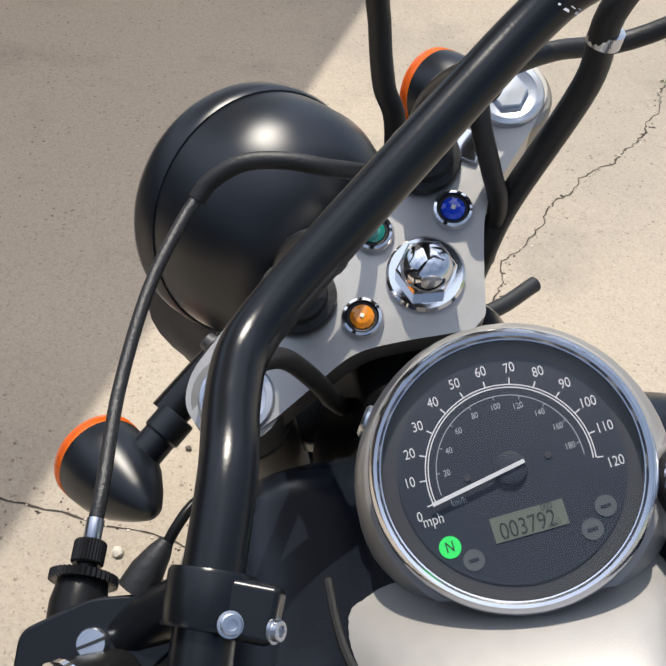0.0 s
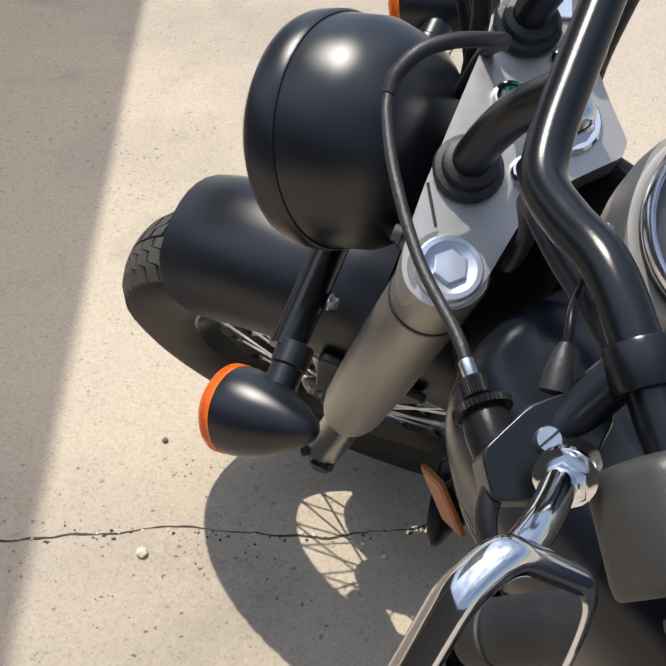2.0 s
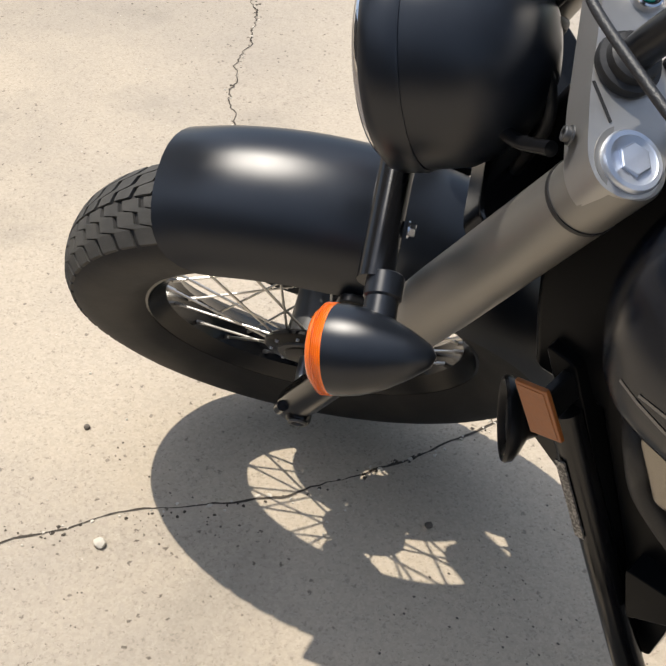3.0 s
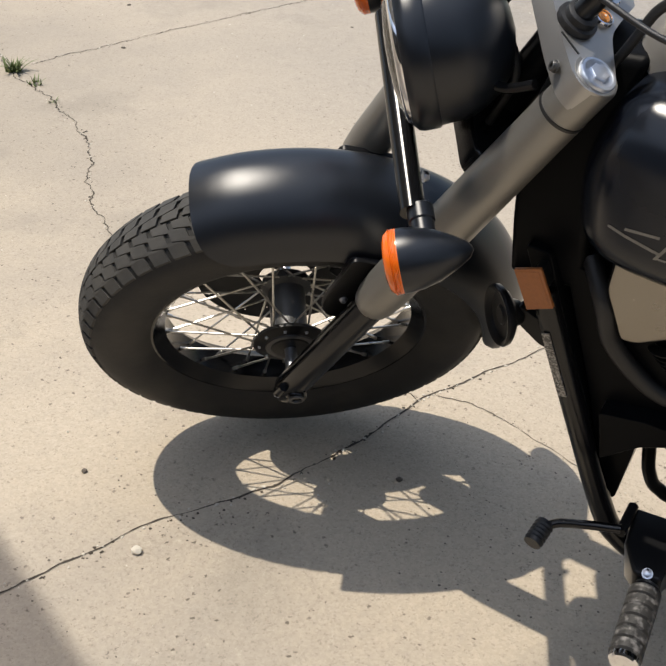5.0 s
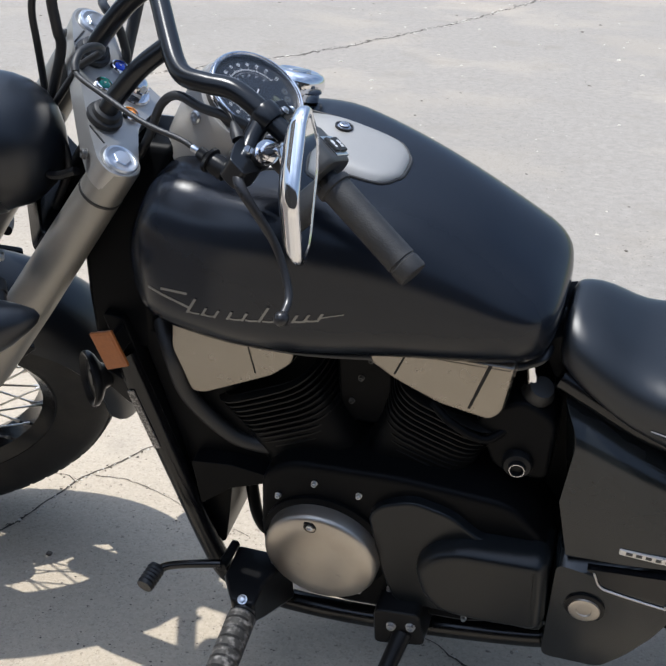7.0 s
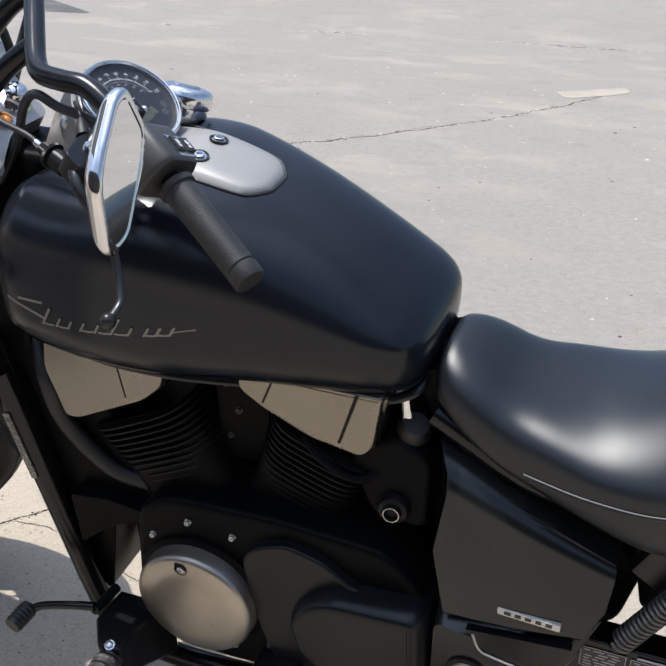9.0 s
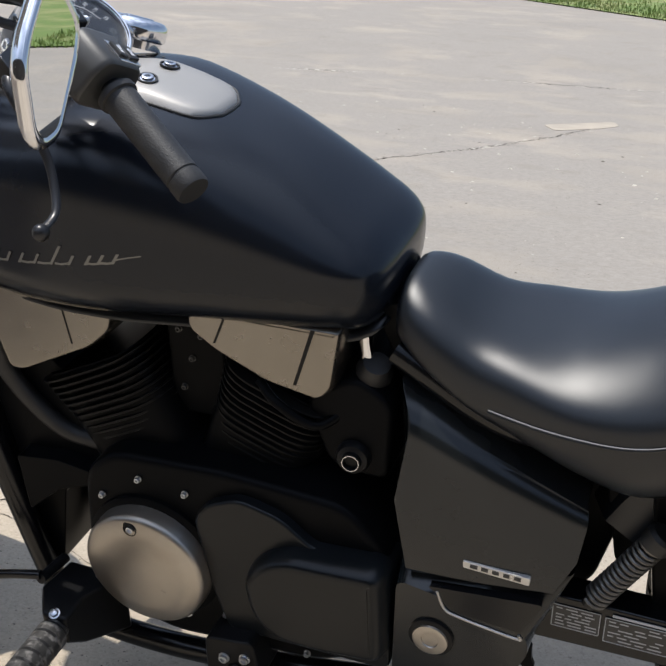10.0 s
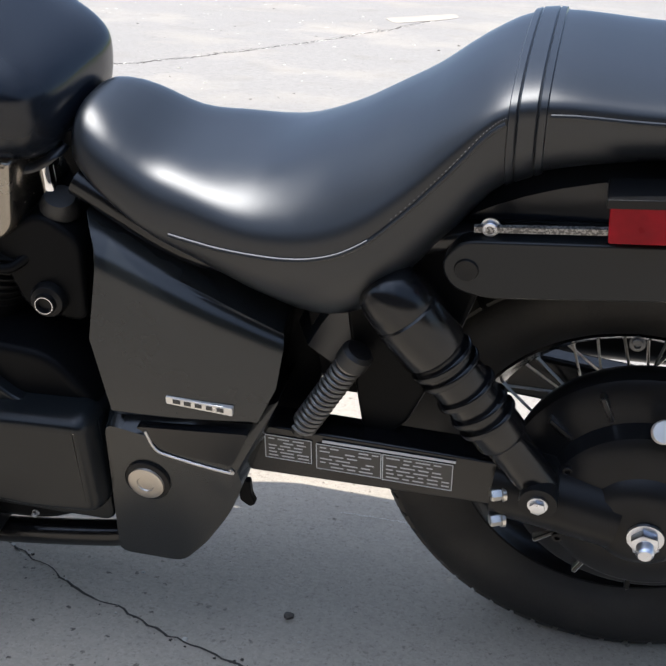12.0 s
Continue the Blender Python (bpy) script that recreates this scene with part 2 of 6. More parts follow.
def tube(points, radius, sides=16, steps=8, smooth_it=True, flat=1.0):
    """A pipe along a curve; radius a number or a function of 0..1."""
    path = smooth_path(points, steps) if smooth_it else [Vector(p) for p in points]
    bm = bmesh.new()
    rings, normal = [], None
    for i, p in enumerate(path):
        d = (path[min(i + 1, len(path) - 1)] - path[max(i - 1, 0)]).normalized()
        if normal is None:
            normal = d.orthogonal().normalized()
        normal = (normal - d * normal.dot(d)).normalized()
        other = d.cross(normal)
        r = radius(i / (len(path) - 1)) if callable(radius) else radius
        rings.append([bm.verts.new(p + r * (math.cos(a) * normal + flat * math.sin(a) * other)) for a in [2 * math.pi * k / sides for k in range(sides)]])
    ring_faces(bm, rings)
    return bm


def lathe(profile, origin, axis, sides=32, caps=True):
    """A turned body: rows of (distance along the axis, radius)."""
    bm = bmesh.new()
    axis = Vector(axis).normalized()
    u = axis.orthogonal().normalized()
    v = axis.cross(u)
    origin = Vector(origin)
    rings = []
    for d, r in profile:
        rings.append([bm.verts.new(origin + axis * d + max(r, 1e-5) * (math.cos(a) * u + math.sin(a) * v)) for a in [2 * math.pi * k / sides for k in range(sides)]])
    ring_faces(bm, rings, caps=caps)
    return bm


def slab(outline, y0, y1, plane="xz"):
    """A plate: a 2D outline pushed from y0 to y1 across its plane."""
    bm = bmesh.new()
    def put(a, b, c):
        return {"xz": (a, c, b), "xy": (a, b, c), "yz": (c, a, b)}[plane]
    lo = [bm.verts.new(put(a, b, y0)) for a, b in outline]
    hi = [bm.verts.new(put(a, b, y1)) for a, b in outline]
    ring_faces(bm, [lo, hi])
    return bm


def box(centre, size, turn=None):
    bm = bmesh.new()
    bmesh.ops.create_cube(bm, size=1.0)
    bm.transform(Matrix.Diagonal((*size, 1)))
    if turn:
        bm.transform(Euler([radians(a) for a in turn]).to_matrix().to_4x4())
    bm.transform(Matrix.Translation(centre))
    return bm


def rounded(outline, r, steps=4):
    """Rounds the corners of a 2D outline."""
    out, n = [], len(outline)
    for i in range(n):
        a, b, c = Vector(outline[i - 1]), Vector(outline[i]), Vector(outline[(i + 1) % n])
        ra = min(r, 0.45 * (a - b).length, 0.45 * (c - b).length)
        p, q = b + (a - b).normalized() * ra, b + (c - b).normalized() * ra
        for s in range(steps + 1):
            t = s / steps
            out.append(tuple((1 - t) ** 2 * p + 2 * t * (1 - t) * b + t * t * q))
    return out


def loft(sections, caps=True):
    """A skin through rings of 3D points of equal count."""
    bm = bmesh.new()
    ring_faces(bm, [[bm.verts.new(p) for p in ring] for ring in sections], caps=caps)
    return bm


def curve_through(rows, x):
    """Smooth interpolation of rows (x, a, b, ...) at x."""
    rows = sorted(rows)
    if x <= rows[0][0]:
        return rows[0][1:]
    if x >= rows[-1][0]:
        return rows[-1][1:]
    for i in range(len(rows) - 1):
        if rows[i][0] <= x <= rows[i + 1][0]:
            break
    p0, p1, p2, p3 = rows[max(i - 1, 0)], rows[i], rows[i + 1], rows[min(i + 2, len(rows) - 1)]
    t = (x - p1[0]) / (p2[0] - p1[0])
    res = []
    for c in range(1, len(p1)):
        m1 = (p2[c] - p0[c]) / (p2[0] - p0[0]) * (p2[0] - p1[0])
        m2 = (p3[c] - p1[c]) / (p3[0] - p1[0]) * (p2[0] - p1[0])
        res.append((2 * t ** 3 - 3 * t * t + 1) * p1[c] + (t ** 3 - 2 * t * t + t) * m1 + (-2 * t ** 3 + 3 * t * t) * p2[c] + (t ** 3 - t * t) * m2)
    return res


def joined(*bms):
    out = bmesh.new()
    for b in bms:
        m = bpy.data.meshes.new("tmp")
        b.to_mesh(m)
        out.from_mesh(m)
        bpy.data.meshes.remove(m)
        b.free()
    return out


# ---- ground, cracks, unseen shade net ----
def ground_material():
    """Worn concrete: tan near the front wheel, greyed further back by painted sky sheen; stones in the mix, stains and
    dirt.
    """
    m = bpy.data.materials.new("worn concrete")
    m.use_nodes = True
    n, k = m.node_tree.nodes, m.node_tree.links
    p = n["Principled BSDF"]
    co = n.new("ShaderNodeTexCoord")

    def noise_tex(scale, detail=6, rough=0.55):
        t = n.new("ShaderNodeTexNoise")
        t.inputs["Scale"].default_value, t.inputs["Detail"].default_value, t.inputs["Roughness"].default_value = scale, detail, rough
        k.new(co.outputs["Object"], t.inputs["Vector"])
        return t.outputs["Fac"]

    def steps(value, a, b, lo=0.0, hi=1.0):
        r = n.new("ShaderNodeMapRange")
        r.inputs["From Min"].default_value, r.inputs["From Max"].default_value = a, b
        r.inputs["To Min"].default_value, r.inputs["To Max"].default_value = lo, hi
        k.new(value, r.inputs["Value"])
        return r.outputs["Result"]

    def mixed(fac, a, b):
        x = n.new("ShaderNodeMix")
        x.data_type = "RGBA"
        k.new(fac, x.inputs["Factor"])
        for sock, v in (("A", a), ("B", b)):
            if isinstance(v, tuple):
                x.inputs[sock].default_value = (*v, 1)
            else:
                k.new(v, x.inputs[sock])
        return x.outputs["Result"]

    sep = n.new("ShaderNodeSeparateXYZ")
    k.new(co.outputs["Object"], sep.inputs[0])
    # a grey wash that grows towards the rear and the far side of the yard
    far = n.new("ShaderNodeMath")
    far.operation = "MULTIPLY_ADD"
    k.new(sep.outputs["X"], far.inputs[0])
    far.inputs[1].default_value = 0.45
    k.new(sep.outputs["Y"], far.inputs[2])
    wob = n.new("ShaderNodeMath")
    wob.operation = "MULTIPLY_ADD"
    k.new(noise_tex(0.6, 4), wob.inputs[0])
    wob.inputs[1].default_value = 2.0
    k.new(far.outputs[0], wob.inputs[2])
    # sky reflected at grazing angles is put into the far concrete's grey
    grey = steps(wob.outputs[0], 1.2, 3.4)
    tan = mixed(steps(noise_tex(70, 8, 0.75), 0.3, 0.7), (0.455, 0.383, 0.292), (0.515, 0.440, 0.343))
    sheen_grey = mixed(steps(noise_tex(26), 0.3, 0.7), (0.280, 0.254, 0.221), (0.340, 0.306, 0.265))
    colour = mixed(grey, tan, sheen_grey)
    # broad patches, old stains, fine dark grit
    colour = mixed(steps(noise_tex(0.9, 6, 0.62), 0.50, 0.66, 0, 0.6), colour, (0.47, 0.40, 0.315))
    colour = mixed(steps(noise_tex(0.45, 6, 0.6), 0.50, 0.64, 0, 0.5), colour, (0.262, 0.238, 0.206))
    colour = mixed(steps(noise_tex(2.6, 7), 0.56, 0.70, 0, 0.45), colour, (0.26, 0.23, 0.19))
    colour = mixed(steps(noise_tex(9, 8, 0.75), 0.62, 0.78, 0, 0.4), colour, (0.22, 0.19, 0.15))
    cells = n.new("ShaderNodeTexVoronoi")
    cells.inputs["Scale"].default_value = 240
    k.new(co.outputs["Object"], cells.inputs["Vector"])
    hsv = n.new("ShaderNodeHueSaturation")
    k.new(colour, hsv.inputs["Color"])
    chan = n.new("ShaderNodeSeparateColor")
    k.new(cells.outputs["Color"], chan.inputs[0])
    k.new(steps(chan.outputs[0], 0.0, 1.0, 0.93, 1.06), hsv.inputs["Value"])
    colour = hsv.outputs["Color"]
    colour = mixed(steps(noise_tex(130, 3, 0.6), 0.69, 0.75, 0, 0.55), colour, (0.14, 0.12, 0.10))
    # crumbled dirt in clusters
    worn = n.new("ShaderNodeMath")
    worn.operation = "MULTIPLY"
    k.new(steps(noise_tex(46, 8, 0.82), 0.56, 0.64), worn.inputs[0])
    k.new(steps(noise_tex(2.1, 5, 0.65), 0.52, 0.66, 0.0, 0.75), worn.inputs[1])
    colour = mixed(worn.outputs[0], colour, (0.150, 0.128, 0.102))
    pale = n.new("ShaderNodeMath")
    pale.operation = "MULTIPLY"
    k.new(steps(noise_tex(34, 8, 0.8), 0.57, 0.66), pale.inputs[0])
    k.new(steps(noise_tex(1.4, 5, 0.6), 0.50, 0.62, 0.0, 0.5), pale.inputs[1])
    colour = mixed(pale.outputs[0], colour, (0.58, 0.51, 0.41))
    # pin holes and small gouges, in patches
    pits = n.new("ShaderNodeTexVoronoi")
    pits.inputs["Scale"].default_value = 75
    warp = n.new("ShaderNodeTexNoise")
    warp.inputs["Scale"].default_value, warp.inputs["Detail"].default_value = 160, 3
    k.new(co.outputs["Object"], warp.inputs["Vector"])
    bent = n.new("ShaderNodeVectorMath")
    bent.operation = "MULTIPLY_ADD"
    k.new(warp.outputs["Color"], bent.inputs[0])
    bent.inputs[1].default_value = (0.014, 0.014, 0.0)
    k.new(co.outputs["Object"], bent.inputs[2])
    k.new(bent.outputs[0], pits.inputs["Vector"])
    pick = n.new("ShaderNodeSeparateColor")
    k.new(pits.outputs["Color"], pick.inputs[0])
    chosen = steps(pick.outputs[1], 0.80, 0.84)
    near = steps(pits.outputs["Distance"], 0.16, 0.26, 1.0, 0.0)
    patch = steps(noise_tex(1.7, 3), 0.40, 0.58, 0.30, 0.90)
    hole = n.new("ShaderNodeMath")
    hole.operation = "MULTIPLY"
    k.new(chosen, hole.inputs[0])
    k.new(near, hole.inputs[1])
    pit = n.new("ShaderNodeMath")
    pit.operation = "MULTIPLY"
    k.new(hole.outputs[0], pit.inputs[0])
    k.new(patch, pit.inputs[1])
    colour = mixed(pit.outputs[0], colour, (0.13, 0.108, 0.085))
    specks = n.new("ShaderNodeTexVoronoi")
    specks.inputs["Scale"].default_value = 210
    k.new(bent.outputs[0], specks.inputs["Vector"])
    shade = n.new("ShaderNodeSeparateColor")
    k.new(specks.outputs["Color"], shade.inputs[0])
    grain = n.new("ShaderNodeMath")
    grain.operation = "MULTIPLY"
    k.new(steps(shade.outputs[0], 0.62, 0.80), grain.inputs[0])
    k.new(steps(specks.outputs["Distance"], 0.25, 0.50, 0.30, 0.0), grain.inputs[1])
    colour = mixed(grain.outputs[0], colour, (0.115, 0.095, 0.075))
    k.new(colour, p.inputs["Base Color"])
    p.inputs["Roughness"].default_value = 0.92
    p.inputs["Specular IOR Level"].default_value = 0.25
    b = n.new("ShaderNodeBump")
    b.inputs["Strength"].default_value, b.inputs["Distance"].default_value = 0.45, 0.004
    height = n.new("ShaderNodeMath")
    height.operation = "ADD"
    k.new(noise_tex(150, 6, 0.65), height.inputs[0])
    k.new(noise_tex(22, 5), height.inputs[1])
    k.new(height.outputs[0], b.inputs["Height"])
    k.new(b.outputs["Normal"], p.inputs["Normal"])
    return m


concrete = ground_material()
dark_grit = material("dark grit", (0.12, 0.10, 0.08), rough=0.95, vary=0.4, scale=60)
pale_chip = material("pale chip", (0.60, 0.55, 0.46), rough=0.9, vary=0.2, scale=60)
crack_dark = material("crack dirt", (0.060, 0.048, 0.036), rough=0.95, vary=0.4, scale=90, bump=0.8, bump_scale=300)
grass_green = material("short grass", (0.13, 0.19, 0.040), rough=0.8, vary=0.4, scale=12, second=(0.24, 0.25, 0.09), second_scale=1.2)
weed_green = material("weed leaf", (0.15, 0.19, 0.07), rough=0.7, vary=0.4, scale=80)


def rise(y):
    """The yard is level and lifts gently towards its far end."""
    t = max(0.0, y - 10.0)
    return 0.057 * t * min(1.0, t / 6.0)


def ground_sheet():
    bm = bmesh.new()
    xs = [-400, -120, -60, -30, -18, -12, -8, -4, -2, 0, 2, 4, 8, 12, 18, 30, 60, 120, 400]
    ys = [-400, -120, -60, -20, -8, -4, -2, 0, 2, 4, 6, 8, 10, 11, 12, 13, 14, 15, 16, 18, 20, 24, 28, 34, 40, 60, 120, 400]
    grid = [[bm.verts.new((x, y, rise(min(y, 60)))) for x in xs] for y in ys]
    for a, b in zip(grid, grid[1:]):
        for i in range(len(xs) - 1):
            bm.faces.new((a[i], a[i + 1], b[i + 1], b[i]))
    return bm


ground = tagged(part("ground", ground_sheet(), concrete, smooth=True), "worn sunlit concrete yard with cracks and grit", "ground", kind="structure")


def crack(points, width, seed, wander=0.012, name="crack", crumbs=2, spread=2.2):
    """A ragged crack: a dirt-filled line with crumbled edges."""
    rng = random.Random(seed)
    pts = []
    for (x0, y0), (x1, y1) in zip(points, points[1:]):
        n = max(3, int(math.hypot(x1 - x0, y1 - y0) / 0.012))
        for i in range(n):
            pts.append((x0 + (x1 - x0) * i / n, y0 + (y1 - y0) * i / n))
    pts.append(points[-1])
    bm = bmesh.new()
    left, right = [], []
    drift, widen = 0.0, 0.0
    for i, (x, y) in enumerate(pts):
        a, b = pts[max(i - 1, 0)], pts[min(i + 1, len(pts) - 1)]
        d = Vector((b[0] - a[0], b[1] - a[1])).normalized()
        nrm = Vector((-d.y, d.x))
        drift = drift * 0.86 + rng.uniform(-1, 1) * wander * 0.35
        widen = widen * 0.7 + rng.uniform(-1, 1) * 0.45
        w = width * max(0.12, 0.55 + 0.5 * widen) * (0.25 if i in (0, len(pts) - 1) else 1)
        c = Vector((x, y)) + nrm * drift
        z = rise(c.y) + 0.0012
        left.append(bm.verts.new((*(c + nrm * w * rng.uniform(0.6, 1.2)), z)))
        right.append(bm.verts.new((*(c - nrm * w * rng.uniform(0.6, 1.2)), z)))
    for i in range(len(pts) - 1):
        bm.faces.new((left[i], left[i + 1], right[i + 1], right[i]))
    made = part(name, bm, crack_dark, ground, smooth=False)
    # chipped lips and crumbs lying along both sides
    dark, pale = bmesh.new(), bmesh.new()
    for x, y in pts:
        for _ in range(crumbs):
            if rng.random() < 0.55:
                continue
            px, py = x + rng.gauss(0, width * spread), y + rng.gauss(0, width * spread)
            r = width * rng.uniform(0.25, 1.3) * (1.0 if rng.random() < 0.85 else 1.8)
            target, tall = (dark, 0.0009) if rng.random() < 0.62 else (pale, 0.0016)
            z0, ang = rise(py) + 0.0003, rng.uniform(0, 6.28)
            lo, hi = [], []
            for q in range(6):
                a, rr = ang + q * 1.0472, r * rng.uniform(0.5, 1.2)
                lo.append(target.verts.new((px + rr * math.cos(a), py + rr * math.sin(a), z0)))
                hi.append(target.verts.new((px + 0.7 * rr * math.cos(a), py + 0.7 * rr * math.sin(a), z0 + tall)))
            ring_faces(target, [lo, hi])
    part("crack_gouge", dark, crack_dark, made, smooth=False)
    part("crack_crumb", pale, pale_chip, made, smooth=False)
    return made


crack([(-0.62, -1.15), (-0.42, -0.74), (-0.258, -0.404), (-0.167, -0.174), (-0.037, 0.041), (0.020, 0.23), (0.058, 0.406), (0.17, 0.667), (0.36, 1.10), (0.60, 1.65)], 0.0032, 1, 0.007, crumbs=3, spread=2.2)
crack([(-2.60, 1.75), (-2.09, 1.41), (-1.748, 1.262), (-1.427, 1.069), (-1.26, 0.90), (-1.081, 0.70), (-0.941, 0.636), (-0.875, 0.567), (-0.70, 0.50), (-0.45, 0.47), (-0.10, 0.42), (0.05, 0.40)], 0.0030, 2, 0.022)
crack([(-2.10, 1.50), (-1.93, 2.17), (-1.733, 2.78), (-1.5, 3.6)], 0.0030, 3, 0.02)
crack([(-1.75, 3.9), (-1.18, 4.92), (-0.90, 5.70), (-0.62, 6.6), (-0.34, 7.85), (-0.12, 9.2)], 0.008, 4, 0.03)
crack([(0.70, 0.27), (0.778, 0.228), (0.861, 0.193), (0.93, 0.150), (0.998, 0.134), (1.09, 0.095), (1.20, 0.08), (1.33, 0.02)], 0.0026, 5, 0.012)
crack([(0.066, 0.428), (0.144, 0.442), (0.229, 0.424), (0.305, 0.395), (0.388, 0.364), (0.46, 0.35)], 0.0013, 6, 0.008, crumbs=3, spread=4.0)
crack([(-6.0, 11.0), (-3.2, 12.5), (0.5, 13.4), (3.0, 14.0)], 0.02, 8, 0.08)


def yard_patch(name, outline, mat, label):
    """A thin sheet lying on the slab: a mortar repair, a painted shadow."""
    bm = bmesh.new()
    low = [bm.verts.new((x, y, rise(y) + 0.001)) for x, y in outline]
    high = [bm.verts.new((x, y, rise(y) + 0.003)) for x, y in outline]
    ring_faces(bm, [low, high])
    return part(name, bm, mat, ground, label, smooth=False)


shadow_dark = material("painted far shadow", (0.10, 0.095, 0.088), rough=0.9, vary=0.3, scale=6, second=(0.16, 0.15, 0.135), second_scale=1.5)
pale_mortar = material("pale mortar", (0.43, 0.37, 0.29), rough=0.9, vary=0.2, scale=12, second=(0.36, 0.31, 0.25), second_scale=3)
# dark sheet painted in place of a shadow cast on the far yard
yard_patch("far_shadow_patch", rounded([(-13.0, 13.9), (-9.7, 12.65), (-8.7, 12.4), (-7.2, 11.3), (-8.4, 10.75), (-10.5, 9.9), (-13.0, 9.6)], 0.3), shadow_dark, "dark patch painted for a far cast shadow")
yard_patch("mortar_patch", rounded([(-0.60, 8.75), (-0.34, 9.25), (-0.12, 9.72), (-0.02, 9.35), (-0.10, 9.0), (-0.42, 8.35)], 0.1), pale_mortar, "pale mortar patch")


# thin streak of sunlight on the slab, painted as a row of pale flakes
sun_streak = bmesh.new()
rng = random.Random(31)
for k in range(26):
    x = 1.225 + 0.0042 * k
    y, w, r = 0.482 + 0.0002 * k + rng.uniform(-0.0012, 0.0012), rng.uniform(0.0015, 0.0035), rng.uniform(0.0008, 0.0022)
    sun_streak.faces.new([sun_streak.verts.new((x + dx * w, y + dy * r, 0.0011)) for dx, dy in ((-1, -0.4), (0.2, -1), (1, 0.3), (-0.3, 1))])
part("sun_streak", sun_streak, pale_chip, ground, "painted streak of sunlight on the slab", smooth=False)


def scatter(name, count, area, sizes, seed, mat, flat=0.5, label=""):
    rng = random.Random(seed)
    bm = bmesh.new()
    for _ in range(count):
        x, y = rng.uniform(*area[0]), rng.uniform(*area[1])
        r = sizes[0] + (sizes[1] - sizes[0]) * rng.random() ** 3
        n = 6
        z0 = rise(y) + 0.0004
        ang = rng.uniform(0, 6.28)
        lo, hi = [], []
        for i in range(n):
            a = ang + 2 * math.pi * i / n
            rr = r * rng.uniform(0.65, 1.2)
            lo.append(bm.verts.new((x + rr * math.cos(a), y + rr * math.sin(a) * 0.8, z0)))
            hi.append(bm.verts.new((x + 0.6 * rr * math.cos(a), y + 0.5 * rr * math.sin(a), z0 + r * flat * rng.uniform(0.6, 1.2))))
        ring_faces(bm, [lo, hi])
    return tagged(part(name, bm, mat, smooth=False), label, "debris", kind="stuff")


scatter("grit", 230, ((-2.6, 1.8), (-1.0, 2.6)), (0.0007, 0.0026), 11, dark_grit, 0.45, "scattered dark grit and crumbs on the concrete")
scatter("stone_chips", 700, ((-2.6, 2.2), (-1.0, 3.0)), (0.0008, 0.0034), 12, pale_chip, 0.6, "scattered pale stone chips on the concrete")
scatter("grit_far", 420, ((-4.5, 4.5), (2.0, 9.5)), (0.004, 0.017), 13, pale_chip, 0.35, "scattered pale chips on the far yard")
scatter("crumbs_far", 260, ((-4.5, 4.5), (1.5, 9.5)), (0.003, 0.014), 14, dark_grit, 0.35, "scattered dark crumbs on the far yard")
scatter("shade_crumbs", 420, ((0.20, 0.62), (-0.05, 0.36)), (0.0005, 0.0028), 16, dark_grit, 0.2, "dark dirt crumbs and pits in the shaded concrete")
scatter("joint_crumbs", 160, ((-0.30, -0.02), (-0.42, -0.05)), (0.0006, 0.0024), 15, dark_grit, 0.5, "crumbled dirt along the slab joint")


def pebble(name, place, r, mat, label, seed):
    rng = random.Random(seed)
    bm = bmesh.new()
    bmesh.ops.create_icosphere(bm, subdivisions=2, radius=r)
    for v in bm.verts:
        v.co *= 1 + rng.uniform(-0.18, 0.18)
        v.co.z *= 0.6
    bm.transform(Matrix.Translation((place[0], place[1], r * 0.5)))
    return tagged(part(name, bm, mat, smooth=False), label, "stone")


pebble("pebble", (-0.138, -0.223), 0.0095, pale_chip, "pale stone chip lying on the concrete", 1)
pebble("pebble", (-0.351, -0.114), 0.0055, dark_grit, "dark pebble in a shallow pit in the concrete", 2)
pebble("pebble", (0.135, 0.160), 0.006, dark_grit, "small dark pebble in the motorcycle's shadow", 3)
pebble("pebble", (1.228, 0.190), 0.007, dark_grit, "small dark pebble behind the side stand", 4)
pebble("pebble", (1.492, 0.329), 0.008, dark_grit, "small dark pebble beside the rear tyre", 5)
bm = bmesh.new()
vs = [bm.verts.new(p) for p in ((0.728, -0.006, 0.002), (0.738, -0.012, 0.007), (0.744, -0.004, 0.003), (0.757, 0.001, 0.008), (0.754, 0.008, 0.004), (0.742, 0.003, 0.002), (0.733, 0.002, 0.006))]
top = [bm.verts.new(v.co + Vector((0, 0, 0.0015))) for v in vs]
ring_faces(bm, [vs, top])
tagged(part("paper_scrap", bm, white_print, smooth=False), "small white crumpled scrap on the concrete", "litter")


def weed(place, seed, size=0.05, count=34):
    rng = random.Random(seed)
    bm = bmesh.new()
    for _ in range(count):
        a, lean, ln = rng.uniform(0, 6.28), rng.uniform(0.2, 1.2), size * rng.uniform(0.5, 1.3)
        d, nrm = Vector((math.cos(a), math.sin(a), 0)), Vector((-math.sin(a), math.cos(a), 0))
        base = Vector((place[0] + rng.uniform(-0.02, 0.02), place[1] + rng.uniform(-0.02, 0.02), 0.0))
        rows = []
        for i in range(4):
            t = i / 3
            c = base + d * (ln * lean * t) + Vector((0, 0, ln * (t - 0.45 * lean * t * t)))
            w = size * 0.09 * (1 - t) + 0.0006
            rows.append((bm.verts.new(c + nrm * w), bm.verts.new(c - nrm * w)))
        for (p, q), (r, s) in zip(rows, rows[1:]):
            bm.faces.new((p, q, s, r))
    return tagged(part("weed", bm, weed_green, smooth=False), "small green weed growing out of a crack", "plant")


weed((-2.09, 1.42), 3, 0.055, 60)
